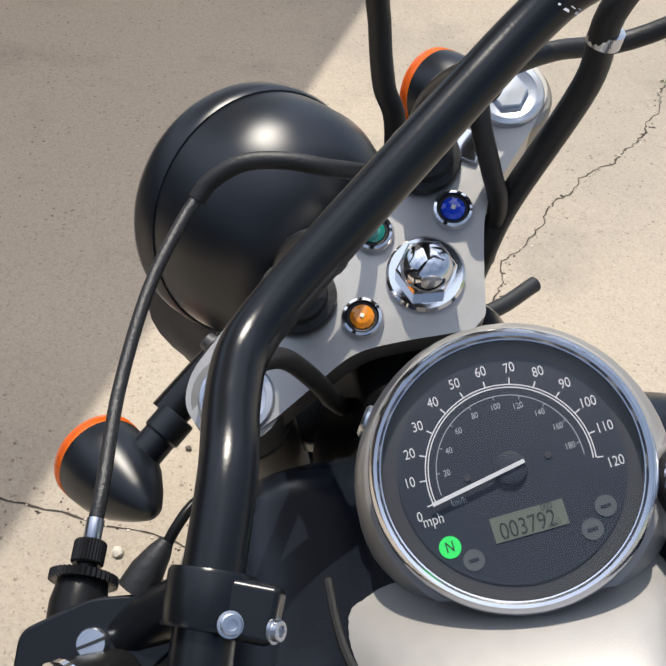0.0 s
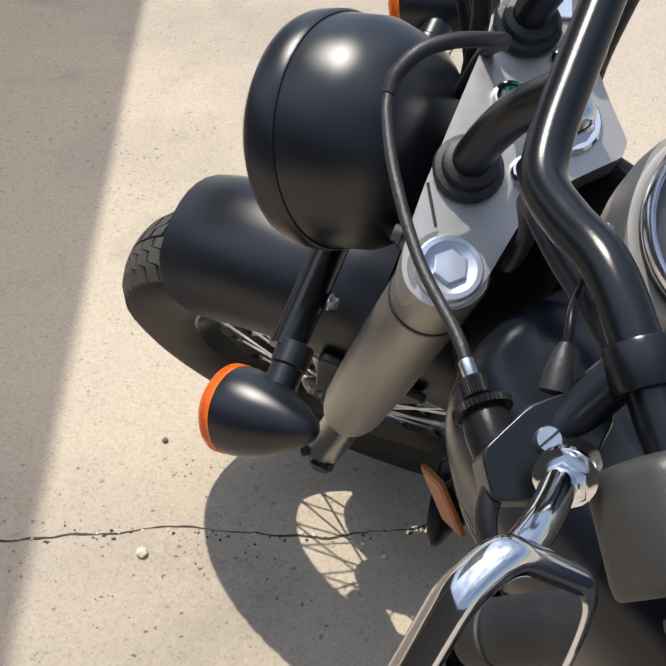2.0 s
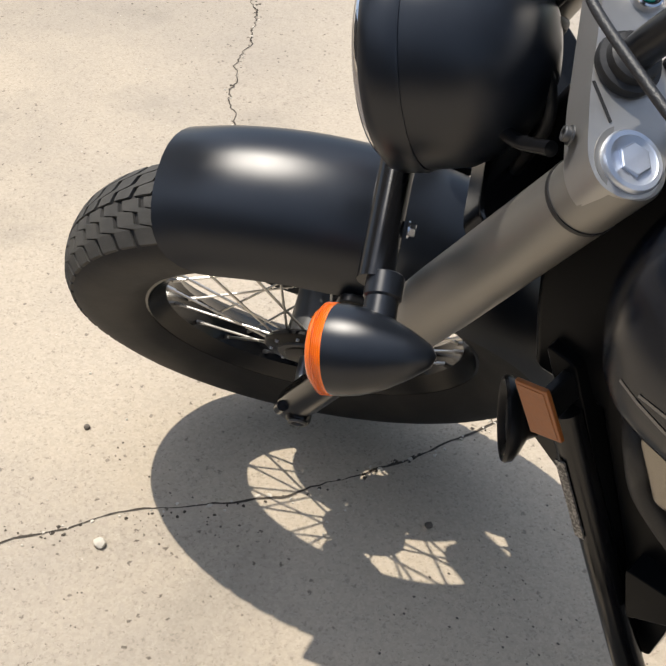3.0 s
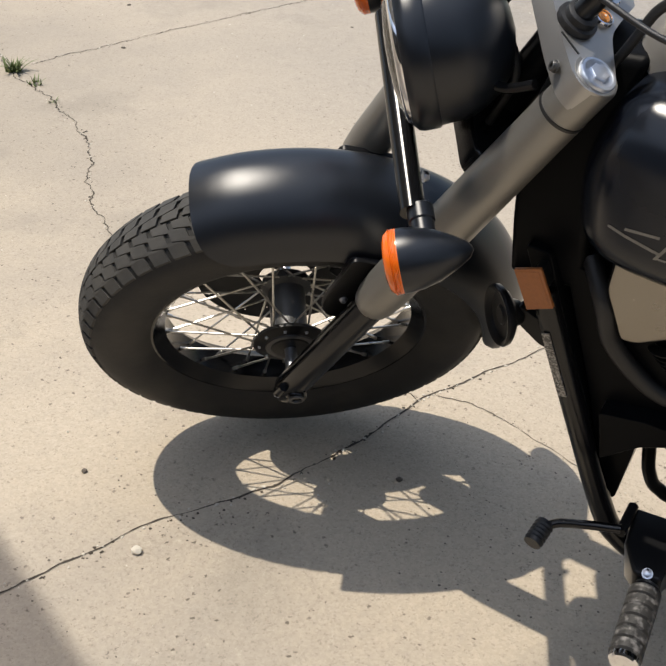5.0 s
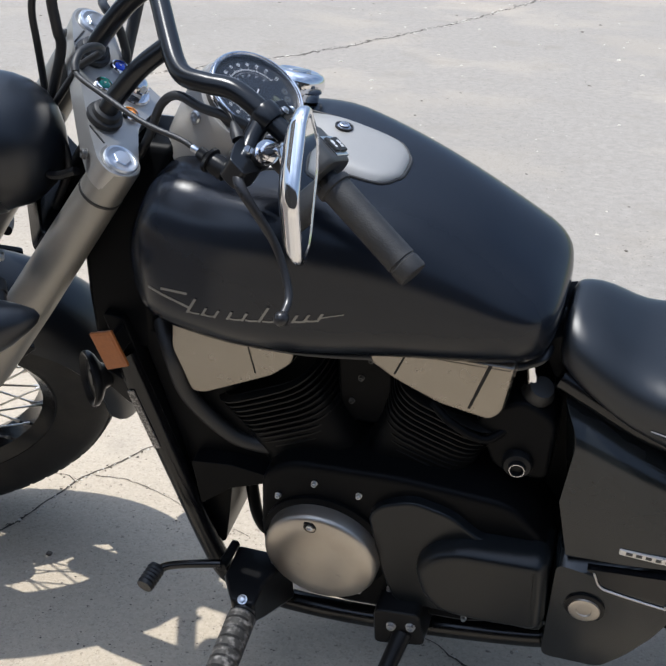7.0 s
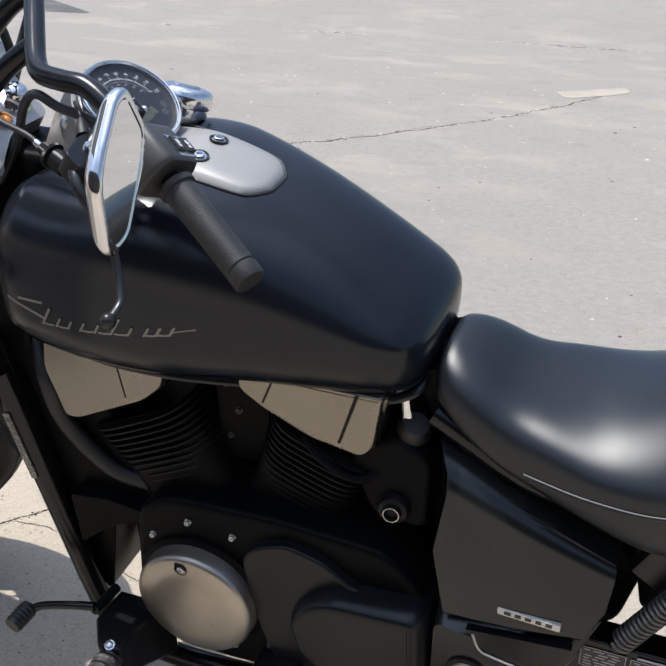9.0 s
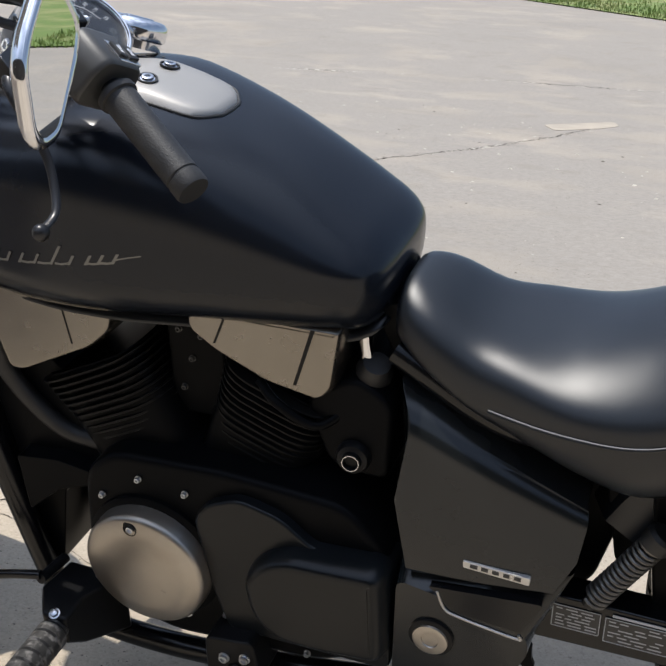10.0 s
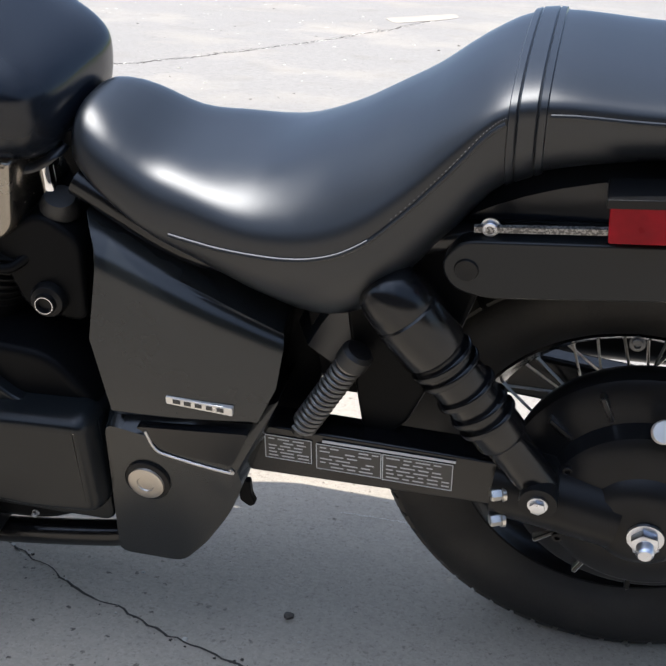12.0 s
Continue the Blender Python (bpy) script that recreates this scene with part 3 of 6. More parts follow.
weed((-1.93, 1.36), 5, 0.03, 22)
weed((-1.75, 1.27), 6, 0.018, 12)


def grass_field():
    """Short turf beyond the concrete: a rising sheet with many blades along its edge."""
    bm = bmesh.new()
    def edge(x):
        return 25.6 - 1.0 * (x + 1.4)
    xs = [-60 + 2 * i for i in range(61)]
    rows = []
    for d in (0.0, 0.6, 2, 5, 12, 40, 200):
        rows.append([bm.verts.new((x, max(edge(x), 18.0) + d, rise(min(max(edge(x), 18.0) + d, 60)) + 0.03 + 0.02 * d)) for x in xs])
    for a, b in zip(rows, rows[1:]):
        for i in range(len(xs) - 1):
            bm.faces.new((a[i], a[i + 1], b[i + 1], b[i]))
    rng = random.Random(21)
    for _ in range(9000):
        x = rng.uniform(-12, 8)
        d = abs(rng.gauss(0, 2.2))
        y = max(edge(x), 18.0) + d
        z = rise(min(y, 60)) + 0.02 * d
        h, w, a = rng.uniform(0.05, 0.16), rng.uniform(0.01, 0.03), rng.uniform(0, 3.14)
        dx, dy = w * math.cos(a), w * math.sin(a)
        lx, ly = rng.uniform(-0.06, 0.06), rng.uniform(-0.06, 0.06)
        bm.faces.new((bm.verts.new((x - dx, y - dy, z)), bm.verts.new((x + dx, y + dy, z)), bm.verts.new((x + lx, y + ly, z + h))))
    return bm


tagged(part("grass", grass_field(), grass_green, smooth=False), "strip of short green grass beyond the yard", "grass", kind="stuff")

# unseen wall on the camera's side of the yard, added to darken reflections
dark_wall = material("unseen dark wall", (0.055, 0.050, 0.045), rough=0.9, vary=0.15, scale=8, bump=0.5, bump_scale=60, second=(0.065, 0.06, 0.055), second_scale=0.8)
tagged(part("wall_south", box((1.0, -3.9, 1.25), (26.0, 0.25, 2.5)), dark_wall, smooth=False), "unseen dark wall added to darken reflections", "wall", kind="structure")

# unseen net, added so that its straight edge dims the corner of the yard
NET = 3.2
shift = SUN_DIR * (NET / SUN_DIR.z)
edge_a, edge_b = Vector((-2.284, 0.489)), Vector((-0.052, -0.438))
run = (edge_b - edge_a).normalized()
inward = Vector((run.y, -run.x))
if inward.y > 0:
    inward = -inward


def net_corner(along, deep):
    q = edge_b + run * along + inward * deep
    return (q.x + shift.x, q.y + shift.y)


net_cloth = bpy.data.materials.new("added shade net cloth")
net_cloth.use_nodes = True
nn, nk = net_cloth.node_tree.nodes, net_cloth.node_tree.links
holes = nn.new("ShaderNodeBsdfTransparent")
through_cloth = nn.new("ShaderNodeMixShader")
through_cloth.inputs[0].default_value = 0.80
nn["Principled BSDF"].inputs["Base Color"].default_value = (0.045, 0.043, 0.040, 1)
holes.inputs["Color"].default_value = (1.0, 0.80, 0.56, 1)
nn["Principled BSDF"].inputs["Roughness"].default_value = 0.9
nk.new(holes.outputs[0], through_cloth.inputs[1])
nk.new(nn["Principled BSDF"].outputs[0], through_cloth.inputs[2])
nk.new(through_cloth.outputs[0], nn["Material Output"].inputs[0])
net = tagged(new("added_shade_net"), "unseen net added to shade the corner of the yard", "shade net", kind="structure")
bm = bmesh.new()
bm.faces.new([bm.verts.new((*net_corner(a, d), NET)) for a, d in ((-8, 0), (0.2, 0), (0.2, 2.8), (-8, 3.2))])
part("net", bm, net_cloth, net, smooth=False)
# posts added only to hold up the unseen net
post_steel = material("galvanised post", (0.42, 0.43, 0.44), rough=0.45, metal=0.8, vary=0.12, scale=20)
for a, d in ((-8, 0), (-8, 3.2), (0.2, 2.8), (0.2, 0)):
    x, y = net_corner(a, d)
    part("post", lathe([(0, 0.03), (NET + 0.02, 0.03)], (x, y, 0), (0, 0, 1), 14), post_steel, net)
# ---- the motorcycle: leaning on its stand, front wheel turned to its left ----
LEAN, HEADING, STEER, TRAIL = 13.93, 1.6, 36.77, 0.174
motorcycle = tagged(new("motorcycle"), "matte black cruiser motorcycle leaning on its side stand", "motorcycle")
motorcycle.matrix_world = pose(-0.041, 0.213, 0, LEAN, 0, HEADING)
F = Matrix.Translation((-TRAIL, 0, 0)) @ Matrix.Rotation(radians(34), 4, "Y") @ Matrix.Rotation(radians(STEER), 4, "Z")
FORWARD = Vector((-0.829, 0, -0.559))      # level and ahead, in the steered frame
UPWARD = Vector((-0.559, 0, 0.829))
AXLE = Vector((-0.066, 0, 0.370))
ALONG = Vector((0.045, 0, 1.0)).normalized()   # along the fork legs


def bolt(name, place, axis, r, h, mat, parent, at=None, hexed=True, label=""):
    """A bolt head: washer, hexagon and a hollow socket."""
    a = lathe([(0, r * 1.25), (h * 0.25, r * 1.25), (h * 0.3, r)], place, axis, 20)
    if hexed:
        b = lathe([(h * 0.25, r), (h * 0.9, r), (h, r * 0.85)], place, axis, 6)
    else:
        b = lathe([(h * 0.25, r), (h * 0.9, r), (h, r * 0.9), (h, r * 0.55), (h * 0.5, r * 0.5)], place, axis, 18)
    return part(name, joined(a, b), mat, parent, label, at=at)


# wheels
def wheel(name, centre, radius, width, rim_r, at, label, hub_mat, spokes=40):
    """A spoked wheel: rim, tyre, hub, spokes with their nipples."""
    c = Vector(centre)
    hw = width / 2
    prof = []
    for i in range(25):
        a = math.pi * i / 24
        prof.append((-math.cos(a) * hw, radius - hw * 0.80 * (1 - math.sin(a) ** 0.7)))
    prof = [(-hw * 0.60, rim_r - 0.003), (-hw * 0.80, rim_r + 0.010), (-hw * 0.93, rim_r + 0.026)] + prof + [(hw * 0.93, rim_r + 0.026), (hw * 0.80, rim_r + 0.010), (hw * 0.60, rim_r - 0.003)]
    rim = part(name, lathe([(-hw * 0.64, rim_r + 0.010), (-hw * 0.66, rim_r - 0.003), (-hw * 0.58, rim_r - 0.007), (-hw * 0.34, rim_r - 0.022), (hw * 0.34, rim_r - 0.022),
                            (hw * 0.58, rim_r - 0.007), (hw * 0.66, rim_r - 0.003), (hw * 0.64, rim_r + 0.010)], c, (0, 1, 0), 72, caps=False), gloss_black, motorcycle, label, at=at)
    tyre = part("tyre", lathe(prof, c, (0, 1, 0), 96, caps=False), tyre_rubber, rim, "black rubber tyre", at=at)
    # tread: stepped bars from each shoulder to the middle, parted by thin grooves
    bm = bmesh.new()
    n = 58
    def crown(y):
        s = math.sqrt(max(0.0, 1 - (y / hw) ** 2))
        return radius - hw * 0.80 * (1 - s ** 0.7)
    ACROSS = ((0.0, 0.0), (0.30, 0.10), (0.40, 0.85), (0.66, 0.95), (0.76, 1.70), (1.0, 1.80))
    step = 2 * math.pi / n
    for i in range(n):
        for side in (-1, 1):
            ring_lo, ring_hi = [], []
            for lead in (0.0, 0.77):
                row = ACROSS if not lead else ACROSS[::-1]
                for v, jump in row:
                    y = side * hw * (0.86 - 0.83 * v)
                    a = step * (i + (0.5 if side > 0 else 0.0) + lead + jump)
                    for ring, lift in ((ring_lo, -0.002), (ring_hi, 0.0042)):
                        r = crown(y) + lift
                        ring.append(bm.verts.new(c + Vector((r * math.cos(a), y, r * math.sin(a)))))
            for k in range(5):
                for ring, flip in ((ring_lo, 1), (ring_hi, -1)):
                    bm.faces.new((ring[k], ring[k + 1], ring[10 - k], ring[11 - k])[::flip])
            ring_faces(bm, [ring_lo, ring_hi], caps=False)
    part("tread", bm, dusty_tread, tyre, "zigzag tread blocks", smooth=False, at=at)
    hub = part("hub", lathe([(-0.062, 0.012), (-0.062, 0.040), (-0.048, 0.042), (-0.042, 0.030), (0.042, 0.030), (0.048, 0.042), (0.062, 0.040), (0.062, 0.012)], c, (0, 1, 0), 36), hub_mat, rim, "cast wheel hub", at=at)
    for i in range(spokes):
        side = -1 if i % 2 else 1
        a0 = 2 * math.pi * i / spokes
        a1 = a0 + (0.62 if (i // 2) % 2 else -0.62)
        p0 = c + Vector((0.038 * math.cos(a0), side * 0.049, 0.038 * math.sin(a0)))
        p1 = c + Vector(((rim_r - 0.020) * math.cos(a1), side * 0.010, (rim_r - 0.020) * math.sin(a1)))
        q = p1.lerp(p0, 0.075)
        part("spoke", joined(tube([p0, p1], 0.00185, 6, smooth_it=False), tube([q, p1], 0.0032, 6, smooth_it=False)), spoke_metal, rim, at=at)
    return rim


front_wheel = wheel("front_wheel", AXLE, 0.331, 0.120, 0.222, F, "black spoked front wheel with tyre", hub_metal)
part("hub_plate", lathe([(0.046, 0.056), (0.050, 0.060), (0.054, 0.060), (0.057, 0.056), (0.060, 0.034), (0.064, 0.030), (0.066, 0.0)], AXLE, (0, -1, 0), 36), cast_black, front_wheel, "black hub plate", at=F)
for k in range(9):
    a = math.pi * k / 4.5
    bolt("hub_bolt", AXLE + Vector((0.050 * math.cos(a), -0.0575, 0.050 * math.sin(a))), (0, -1, 0), 0.0022, 0.003, zinc, front_wheel, at=F, hexed=False)


def brake_disc(centre, r, y):
    bm = bmesh.new()
    n, rows = 144, (0.30, 0.66, 0.74, 0.80, 0.88, 0.94, 1.0)
    for side in (0, 0.004):
        grid = [[bm.verts.new(Vector(centre) + Vector((r * k * math.cos(2 * math.pi * i / n), y + side, r * k * math.sin(2 * math.pi * i / n)))) for i in range(n)] for k in rows]
        for j, (a, b) in enumerate(zip(grid, grid[1:])):
            for i in range(n):
                if (j == 2 and i % 12 == 1) or (j == 4 and i % 12 == 7):
                    continue
                bm.faces.new((a[i], a[(i + 1) % n], b[(i + 1) % n], b[i]))
    return bm


part("brake_disc", brake_disc(AXLE, 0.148, 0.072), disc_steel, front_wheel, "dark drilled steel brake disc", at=F)
caliper = part("brake_caliper", slab(rounded([(-0.02, 0.43), (0.06, 0.50), (0.11, 0.45), (0.06, 0.38)], 0.015), 0.055, 0.105), cast_black, motorcycle, "black front brake caliper", bevel=0.004, at=F)

rear_wheel = wheel("rear_wheel", (1.672, 0.082, 0.291), 0.307, 0.155, 0.200, None, "black spoked rear wheel with tyre", cast_black)

# fork
for side in (-1, 1):
    base = Vector((-0.081, side * 0.124, 0.0))
    leg = part("fork_leg", lathe([(0.330, 0.012), (0.335, 0.020), (0.350, 0.0240), (0.40, 0.0245), (0.70, 0.0235)], base, ALONG, 28), gloss_black, motorcycle, "black fork slider", at=F)
    part("shroud", lathe([(0.640, 0.0240), (0.645, 0.0275), (0.660, 0.0305), (0.690, 0.0325), (0.85, 0.0325), (1.085, 0.0288), (1.090, 0.0280)], base, ALONG, 36, caps=False), grey_paint, leg, "dark silver fork cover", at=F)
    part("clamp_band", lathe([(1.090, 0.0282), (1.143, 0.0278), (1.1465, 0.0262)], base, ALONG, 32), grey_paint, leg, "silver fork clamp band", at=F)
    part("seal_ring", lathe([(1.086, 0.0292), (1.090, 0.0292)], base, ALONG, 32), rubber, leg, at=F)
    top = base + ALONG * 1.146
    cap = part("cap_bolt", lathe([(0.0, 0.0222), (0.003, 0.0222), (0.0048, 0.0208), (0.0052, 0.0175), (0.0044, 0.0165), (0.0044, 0.0)], top, ALONG, 36), cap_metal, leg, "bright turned fork cap bolt", at=F)
    part("hexagon", lathe([(0.0040, 0.0118), (0.0066, 0.0118), (0.0072, 0.0108), (0.0074, 0.0)], top, ALONG, 6), cap_metal, cap, at=F, smooth=False)
    end = base + ALONG * 0.366 + Vector((0.004, side * 0.024, 0.002))
    part("axle_clamp", lathe([(-0.032, 0.0165), (0.0, 0.0165), (0.003, 0.0145)], end, (0, side, 0), 24), gloss_black, leg, at=F)
    part("axle_end", lathe([(0.0, 0.0125), (0.005, 0.0125), (0.006, 0.0115), (0.006, 0.0085), (0.001, 0.0075), (0.001, 0.0)], end, (0, side, 0), 24), hub_metal, leg, "hollow steel axle end", at=F)
    part("clamp_lug", tube([base + ALONG * 0.352 + Vector((-0.020, side * 0.012, 0.0)), base + ALONG * 0.380 + Vector((-0.022, side * 0.014, 0.0))], 0.0075, 14, smooth_it=False), gloss_black, leg, at=F)
    bolt("clamp_screw", base + ALONG * 0.350 + Vector((-0.020, side * 0.014, 0.0)), (-0.3, side * 0.8, -0.4), 0.0042, 0.004, zinc, leg, at=F, hexed=False)
part("front_axle", lathe([(-0.128, 0.010), (0.128, 0.010)], AXLE, (0, 1, 0), 20), zinc, motorcycle, "steel front axle", at=F)

# lower bridge and steering stem
part("lower_bridge", slab(rounded([(-0.065, -0.105), (-0.065, 0.105), (-0.015, 0.110), (0.035, 0.04), (0.035, -0.04), (-0.015, -0.110)], 0.02), 0.925, 0.965, "xy"), gloss_black, motorcycle, "black lower fork bridge", bevel=0.004, at=F)
part("steering_stem", lathe([(0.92, 0.026), (1.11, 0.026)], (0, 0, 0), (0, 0, 1), 24), cast_black, motorcycle, at=F)

# top bridge with a split clamp at each leg
half = [(-0.064, 0.0), (-0.064, 0.082), (-0.062, 0.106), (-0.060, 0.130), (-0.050, 0.147), (-0.031, 0.152), (-0.012, 0.144), (-0.005, 0.121), (0.004, 0.060), (0.022, 0.036), (0.048, 0.006), (0.048, 0.0)]
outline = [(a, -b) for a, b in half[::-1]] + half[1:]
bridge = part("top_bridge", slab(rounded(outline, 0.014), 1.112, 1.146, "xy"), bridge_grey, motorcycle, "satin silver top fork bridge", at=F)
for side in (-1, 1):
    part("pinch_slot", box((-0.0550, side * 0.0880, 1.1463), (0.030, 0.0020, 0.0014), (0, 0, side * 59)), rubber, bridge, at=F)
    bolt("pinch_bolt", Vector((-0.0655, side * 0.108, 1.129)), (-1, 0, 0), 0.0055, 0.006, hub_metal, bridge, at=F, hexed=False)
part("badge_plate", box((-0.026, 0.082, 1.1475), (0.016, 0.020, 0.003), (0, 0, 20)), chrome, bridge, "small chrome plate", at=F, bevel=0.001)

nut = part("stem_nut", lathe([(1.146, 0.0232), (1.149, 0.0232), (1.151, 0.0215), (1.151, 0.018)], (0.006, 0.002, 0), (0, 0, 1), 40), chrome, motorcycle, "chrome steering stem nut", at=F)
part("hexagon", lathe([(1.1505, 0.0178), (1.160, 0.0178), (1.162, 0.0165)], (0.006, 0.002, 0), (0, 0, 1), 6), chrome, nut, at=F, smooth=False)
part("dome", lathe([(1.160, 0.0155), (1.165, 0.0146), (1.169, 0.0118), (1.1715, 0.0070), (1.1725, 0.0)], (0.006, 0.002, 0), (0, 0, 1), 32), chrome, nut, at=F)
for (x, y), lens, text in (((-0.007, 0.043), blue_lens, "blue"), ((-0.005, -0.042), amber_lens, "amber"), ((-0.034, 0.002), green_lens, "green")):
    bezel = part("indicator_lamp", lathe([(1.146, 0.0126), (1.149, 0.0126), (1.1520, 0.0114), (1.1525, 0.0098), (1.1500, 0.0090), (1.1495, 0.0)], (x, y, 0), (0, 0, 1), 28), chrome, motorcycle, text + " indicator lamp in chrome bezel", at=F)
    part("lens", lathe([(1.1494, 0.0076), (1.1518, 0.0071), (1.1532, 0.0046), (1.1536, 0.0)], (x, y, 0), (0, 0, 1), 12), lens, bezel, text + " faceted lens", at=F, smooth=False)
    part("symbol", box((x, y, 1.1537), (0.0026, 0.0026, 0.0008), (0, 0, 20)), symbol_pale, bezel, at=F, bevel=0.0006)
    part("dark_ring", lathe([(1.1501, 0.0091), (1.1512, 0.0088), (1.1506, 0.0072)], (x, y, 0), (0, 0, 1), 28, caps=False), rubber, bezel, at=F)


# handlebar
def mirrored(pts, side):
    return [(x, side * y, z) for x, y, z in pts]


BAR = [(-0.012, 0.0, 1.283), (-0.012, 0.05, 1.283), (-0.011, 0.092, 1.284), (-0.006, 0.118, 1.290), (0.010, 0.140, 1.306), (0.032, 0.163, 1.324), (0.060, 0.203, 1.331), (0.10, 0.262, 1.334), (0.185, 0.398, 1.336)]
handlebar = part("handlebar", tube(mirrored(BAR[::-1], -1) + BAR[1:], 0.0122, 24, 8), bar_black, motorcycle, "black tubular handlebar", at=F)
bm = bmesh.new()
rng = random.Random(4)
for k in range(16):
    y = 0.118 + rng.uniform(-0.018, 0.018)
    a = rng.uniform(0.3, 1.9)
    c0 = Vector((-0.006 - 0.0 + 0.0124 * math.cos(a), y, 1.290 + 0.0124 * math.sin(a) + (y - 0.118) * 0.2))
    w, h = rng.uniform(0.0004, 0.0016), rng.uniform(0.0003, 0.0010)
    vs = [bm.verts.new(c0 + Vector((dx * w, dy * h, 0.0002))) for dx, dy in ((-1, -1), (1, -0.6), (0.7, 1), (-0.8, 0.8))]
    bm.faces.new(vs)
part("scuff", bm, grey_print, handlebar, "pale chipped scuff", at=F, smooth=False)
for side in (-1, 1):
    part("riser", tube([(-0.042, side * 0.057, 1.140), (-0.042, side * 0.057, 1.175), (-0.031, side * 0.057, 1.235), (-0.012, side * 0.057, 1.280)], 0.0125, 20), bar_black, motorcycle, "black handlebar riser", at=F)
    part("bushing", lathe([(1.146, 0.0225), (1.150, 0.0235), (1.154, 0.0225), (1.155, 0.0185), (1.162, 0.0180), (1.164, 0.0150)], (-0.042, side * 0.057, 0), (0, 0, 1), 28), rubber, motorcycle, "rubber riser bushing", at=F)
    g0, g1 = Vector((0.118, side * 0.292, 1.3345)), Vector((0.190, side * 0.407, 1.336))
    ax = (g1 - g0).normalized()
    gl = (g1 - g0).length
    rib = [(0.0, 0.0125), (0.0, 0.0205), (0.004, 0.0210), (0.007, 0.0205), (0.008, 0.0178)]
    rib += [(0.010, 0.0178), (gl * 0.5, 0.0176), (gl - 0.020, 0.0177)]
    rib += [(gl - 0.019, 0.0165), (gl - 0.017, 0.0165), (gl - 0.016, 0.0178), (gl - 0.003, 0.0178), (gl, 0.0165), (gl, 0.0)]
    part("grip", lathe(rib, g0, ax, 28), grip_rubber, motorcycle, "worn black rubber grip", at=F)

# left switch housing, clutch perch, lever, adjuster
BAR_DIR = (Vector(BAR[-1]) - Vector(BAR[-3])).normalized()
BAR_LEFT = Vector((BAR_DIR.x, -BAR_DIR.y, BAR_DIR.z))
s0 = Vector((0.082, -0.236, 1.3325))
up = Vector((0.25, 0.16, 0.95)).normalized()
acr = BAR_LEFT.cross(up).normalized()
shell = rounded([(-0.033, -0.030), (0.031, -0.030), (0.034, 0.010), (0.026, 0.029), (-0.024, 0.030), (-0.033, 0.014)], 0.014, 5)


def house_ring(d, k):
    return [s0 + BAR_LEFT * d + acr * (a * k) + up * (b * k) for a, b in shell]


house = part("switch_housing", loft([house_ring(d, k) for d, k in ((0.0, 0.70), (0.0015, 0.86), (0.004, 0.95), (0.009, 1.0), (0.050, 1.0), (0.0555, 0.97), (0.057, 0.92))]), grey_plastic, motorcycle, "dark grey handlebar switch housing", at=F)
face = s0 + BAR_LEFT * 0.036 + up * 0.0255 + acr * -0.010
frame3 = Matrix((BAR_LEFT, acr, up)).transposed().to_4x4()
frame3.translation = face
panel = part("switch_panel", box((0, 0, 0), (0.030, 0.034, 0.010)), cast_black, house, "black switch panel", at=F @ frame3, bevel=0.0015)
for k in (-1, 1):
    part("rocker", box((0.0, k * 0.0085, 0.006), (0.020, 0.0135, 0.004), (k * 6, 0, 0)), rubber, panel, at=F @ frame3, bevel=0.001)
    for q in range(4):
        part("icon_bar", box((0.004 - 0.0 * q, k * 0.0085 + (q - 1.5) * 0.0016, 0.0084), (0.0035, 0.0008, 0.0004)), white_print, panel, at=F @ frame3)
    part("icon_bar", lathe([(0.0083, 0.0034), (0.0086, 0.0034), (0.0086, 0.0026), (0.0083, 0.0026)], (-0.0018, k * 0.0085, 0), (0, 0, 1), 14), white_print, panel, at=F @ frame3)

c0 = Vector((0.060, -0.203, 1.331))
clamp = part("clutch_clamp", lathe([(-0.011, 0.0122), (-0.011, 0.0165), (-0.0095, 0.0172), (0.0095, 0.0172), (0.011, 0.0165), (0.011, 0.0122)], c0, BAR_LEFT, 24), bar_black, motorcycle, "black clutch lever clamp", at=F)
part("clamp_ear", box(c0 + Vector((0.0150, 0.0075, 0.002)), (0.022, 0.022, 0.024), (0, 0, 30)), bar_black, clamp, at=F, bevel=0.003)
bolt("clamp_screw", c0 + Vector((0.0135, 0.0000, 0.0150)), (0.3, 0.2, 0.93), 0.0040, 0.0035, zinc, clamp, at=F, hexed=False)
bolt("clamp_screw", c0 + Vector((0.0265, 0.0085, 0.0105)), (0.75, 0.5, 0.45), 0.0040, 0.0035, zinc, clamp, at=F, hexed=False)
perch_pts = rounded([(0.050, -0.205), (0.060, -0.225), (0.057, -0.248), (0.046, -0.270), (0.021, -0.281), (0.008, -0.262), (0.013, -0.251), (0.021, -0.234), (0.036, -0.219)], 0.005)
perch = part("clutch_perch", slab(perch_pts, 1.286, 1.3125, "xy"), bar_black, motorcycle, "black clutch lever bracket", at=F, bevel=0.003)
part("perch_arm", tube([(0.054, -0.206, 1.322), (0.046, -0.222, 1.310), (0.040, -0.236, 1.303)], 0.0115, 14), bar_black, perch, at=F)
scr = part("pivot_screw", lathe([(1.312, 0.0062), (1.3160, 0.0062), (1.3172, 0.0056)], (0.034, -0.246, 0), (0, 0, 1), 24), zinc, perch, "slotted pivot screw", at=F)
part("slot", box((0.034, -0.246, 1.3173), (0.0115, 0.0012, 0.0006), (0, 0, 62)), rubber, scr, at=F)
part("clutch_switch", lathe([(0.0, 0.0075), (0.010, 0.0072), (0.019, 0.0050), (0.024, 0.0030)], (0.031, -0.222, 1.306), (-0.12, 0.95, 0.10), 16), rubber, perch, "rubber switch boot", at=F)
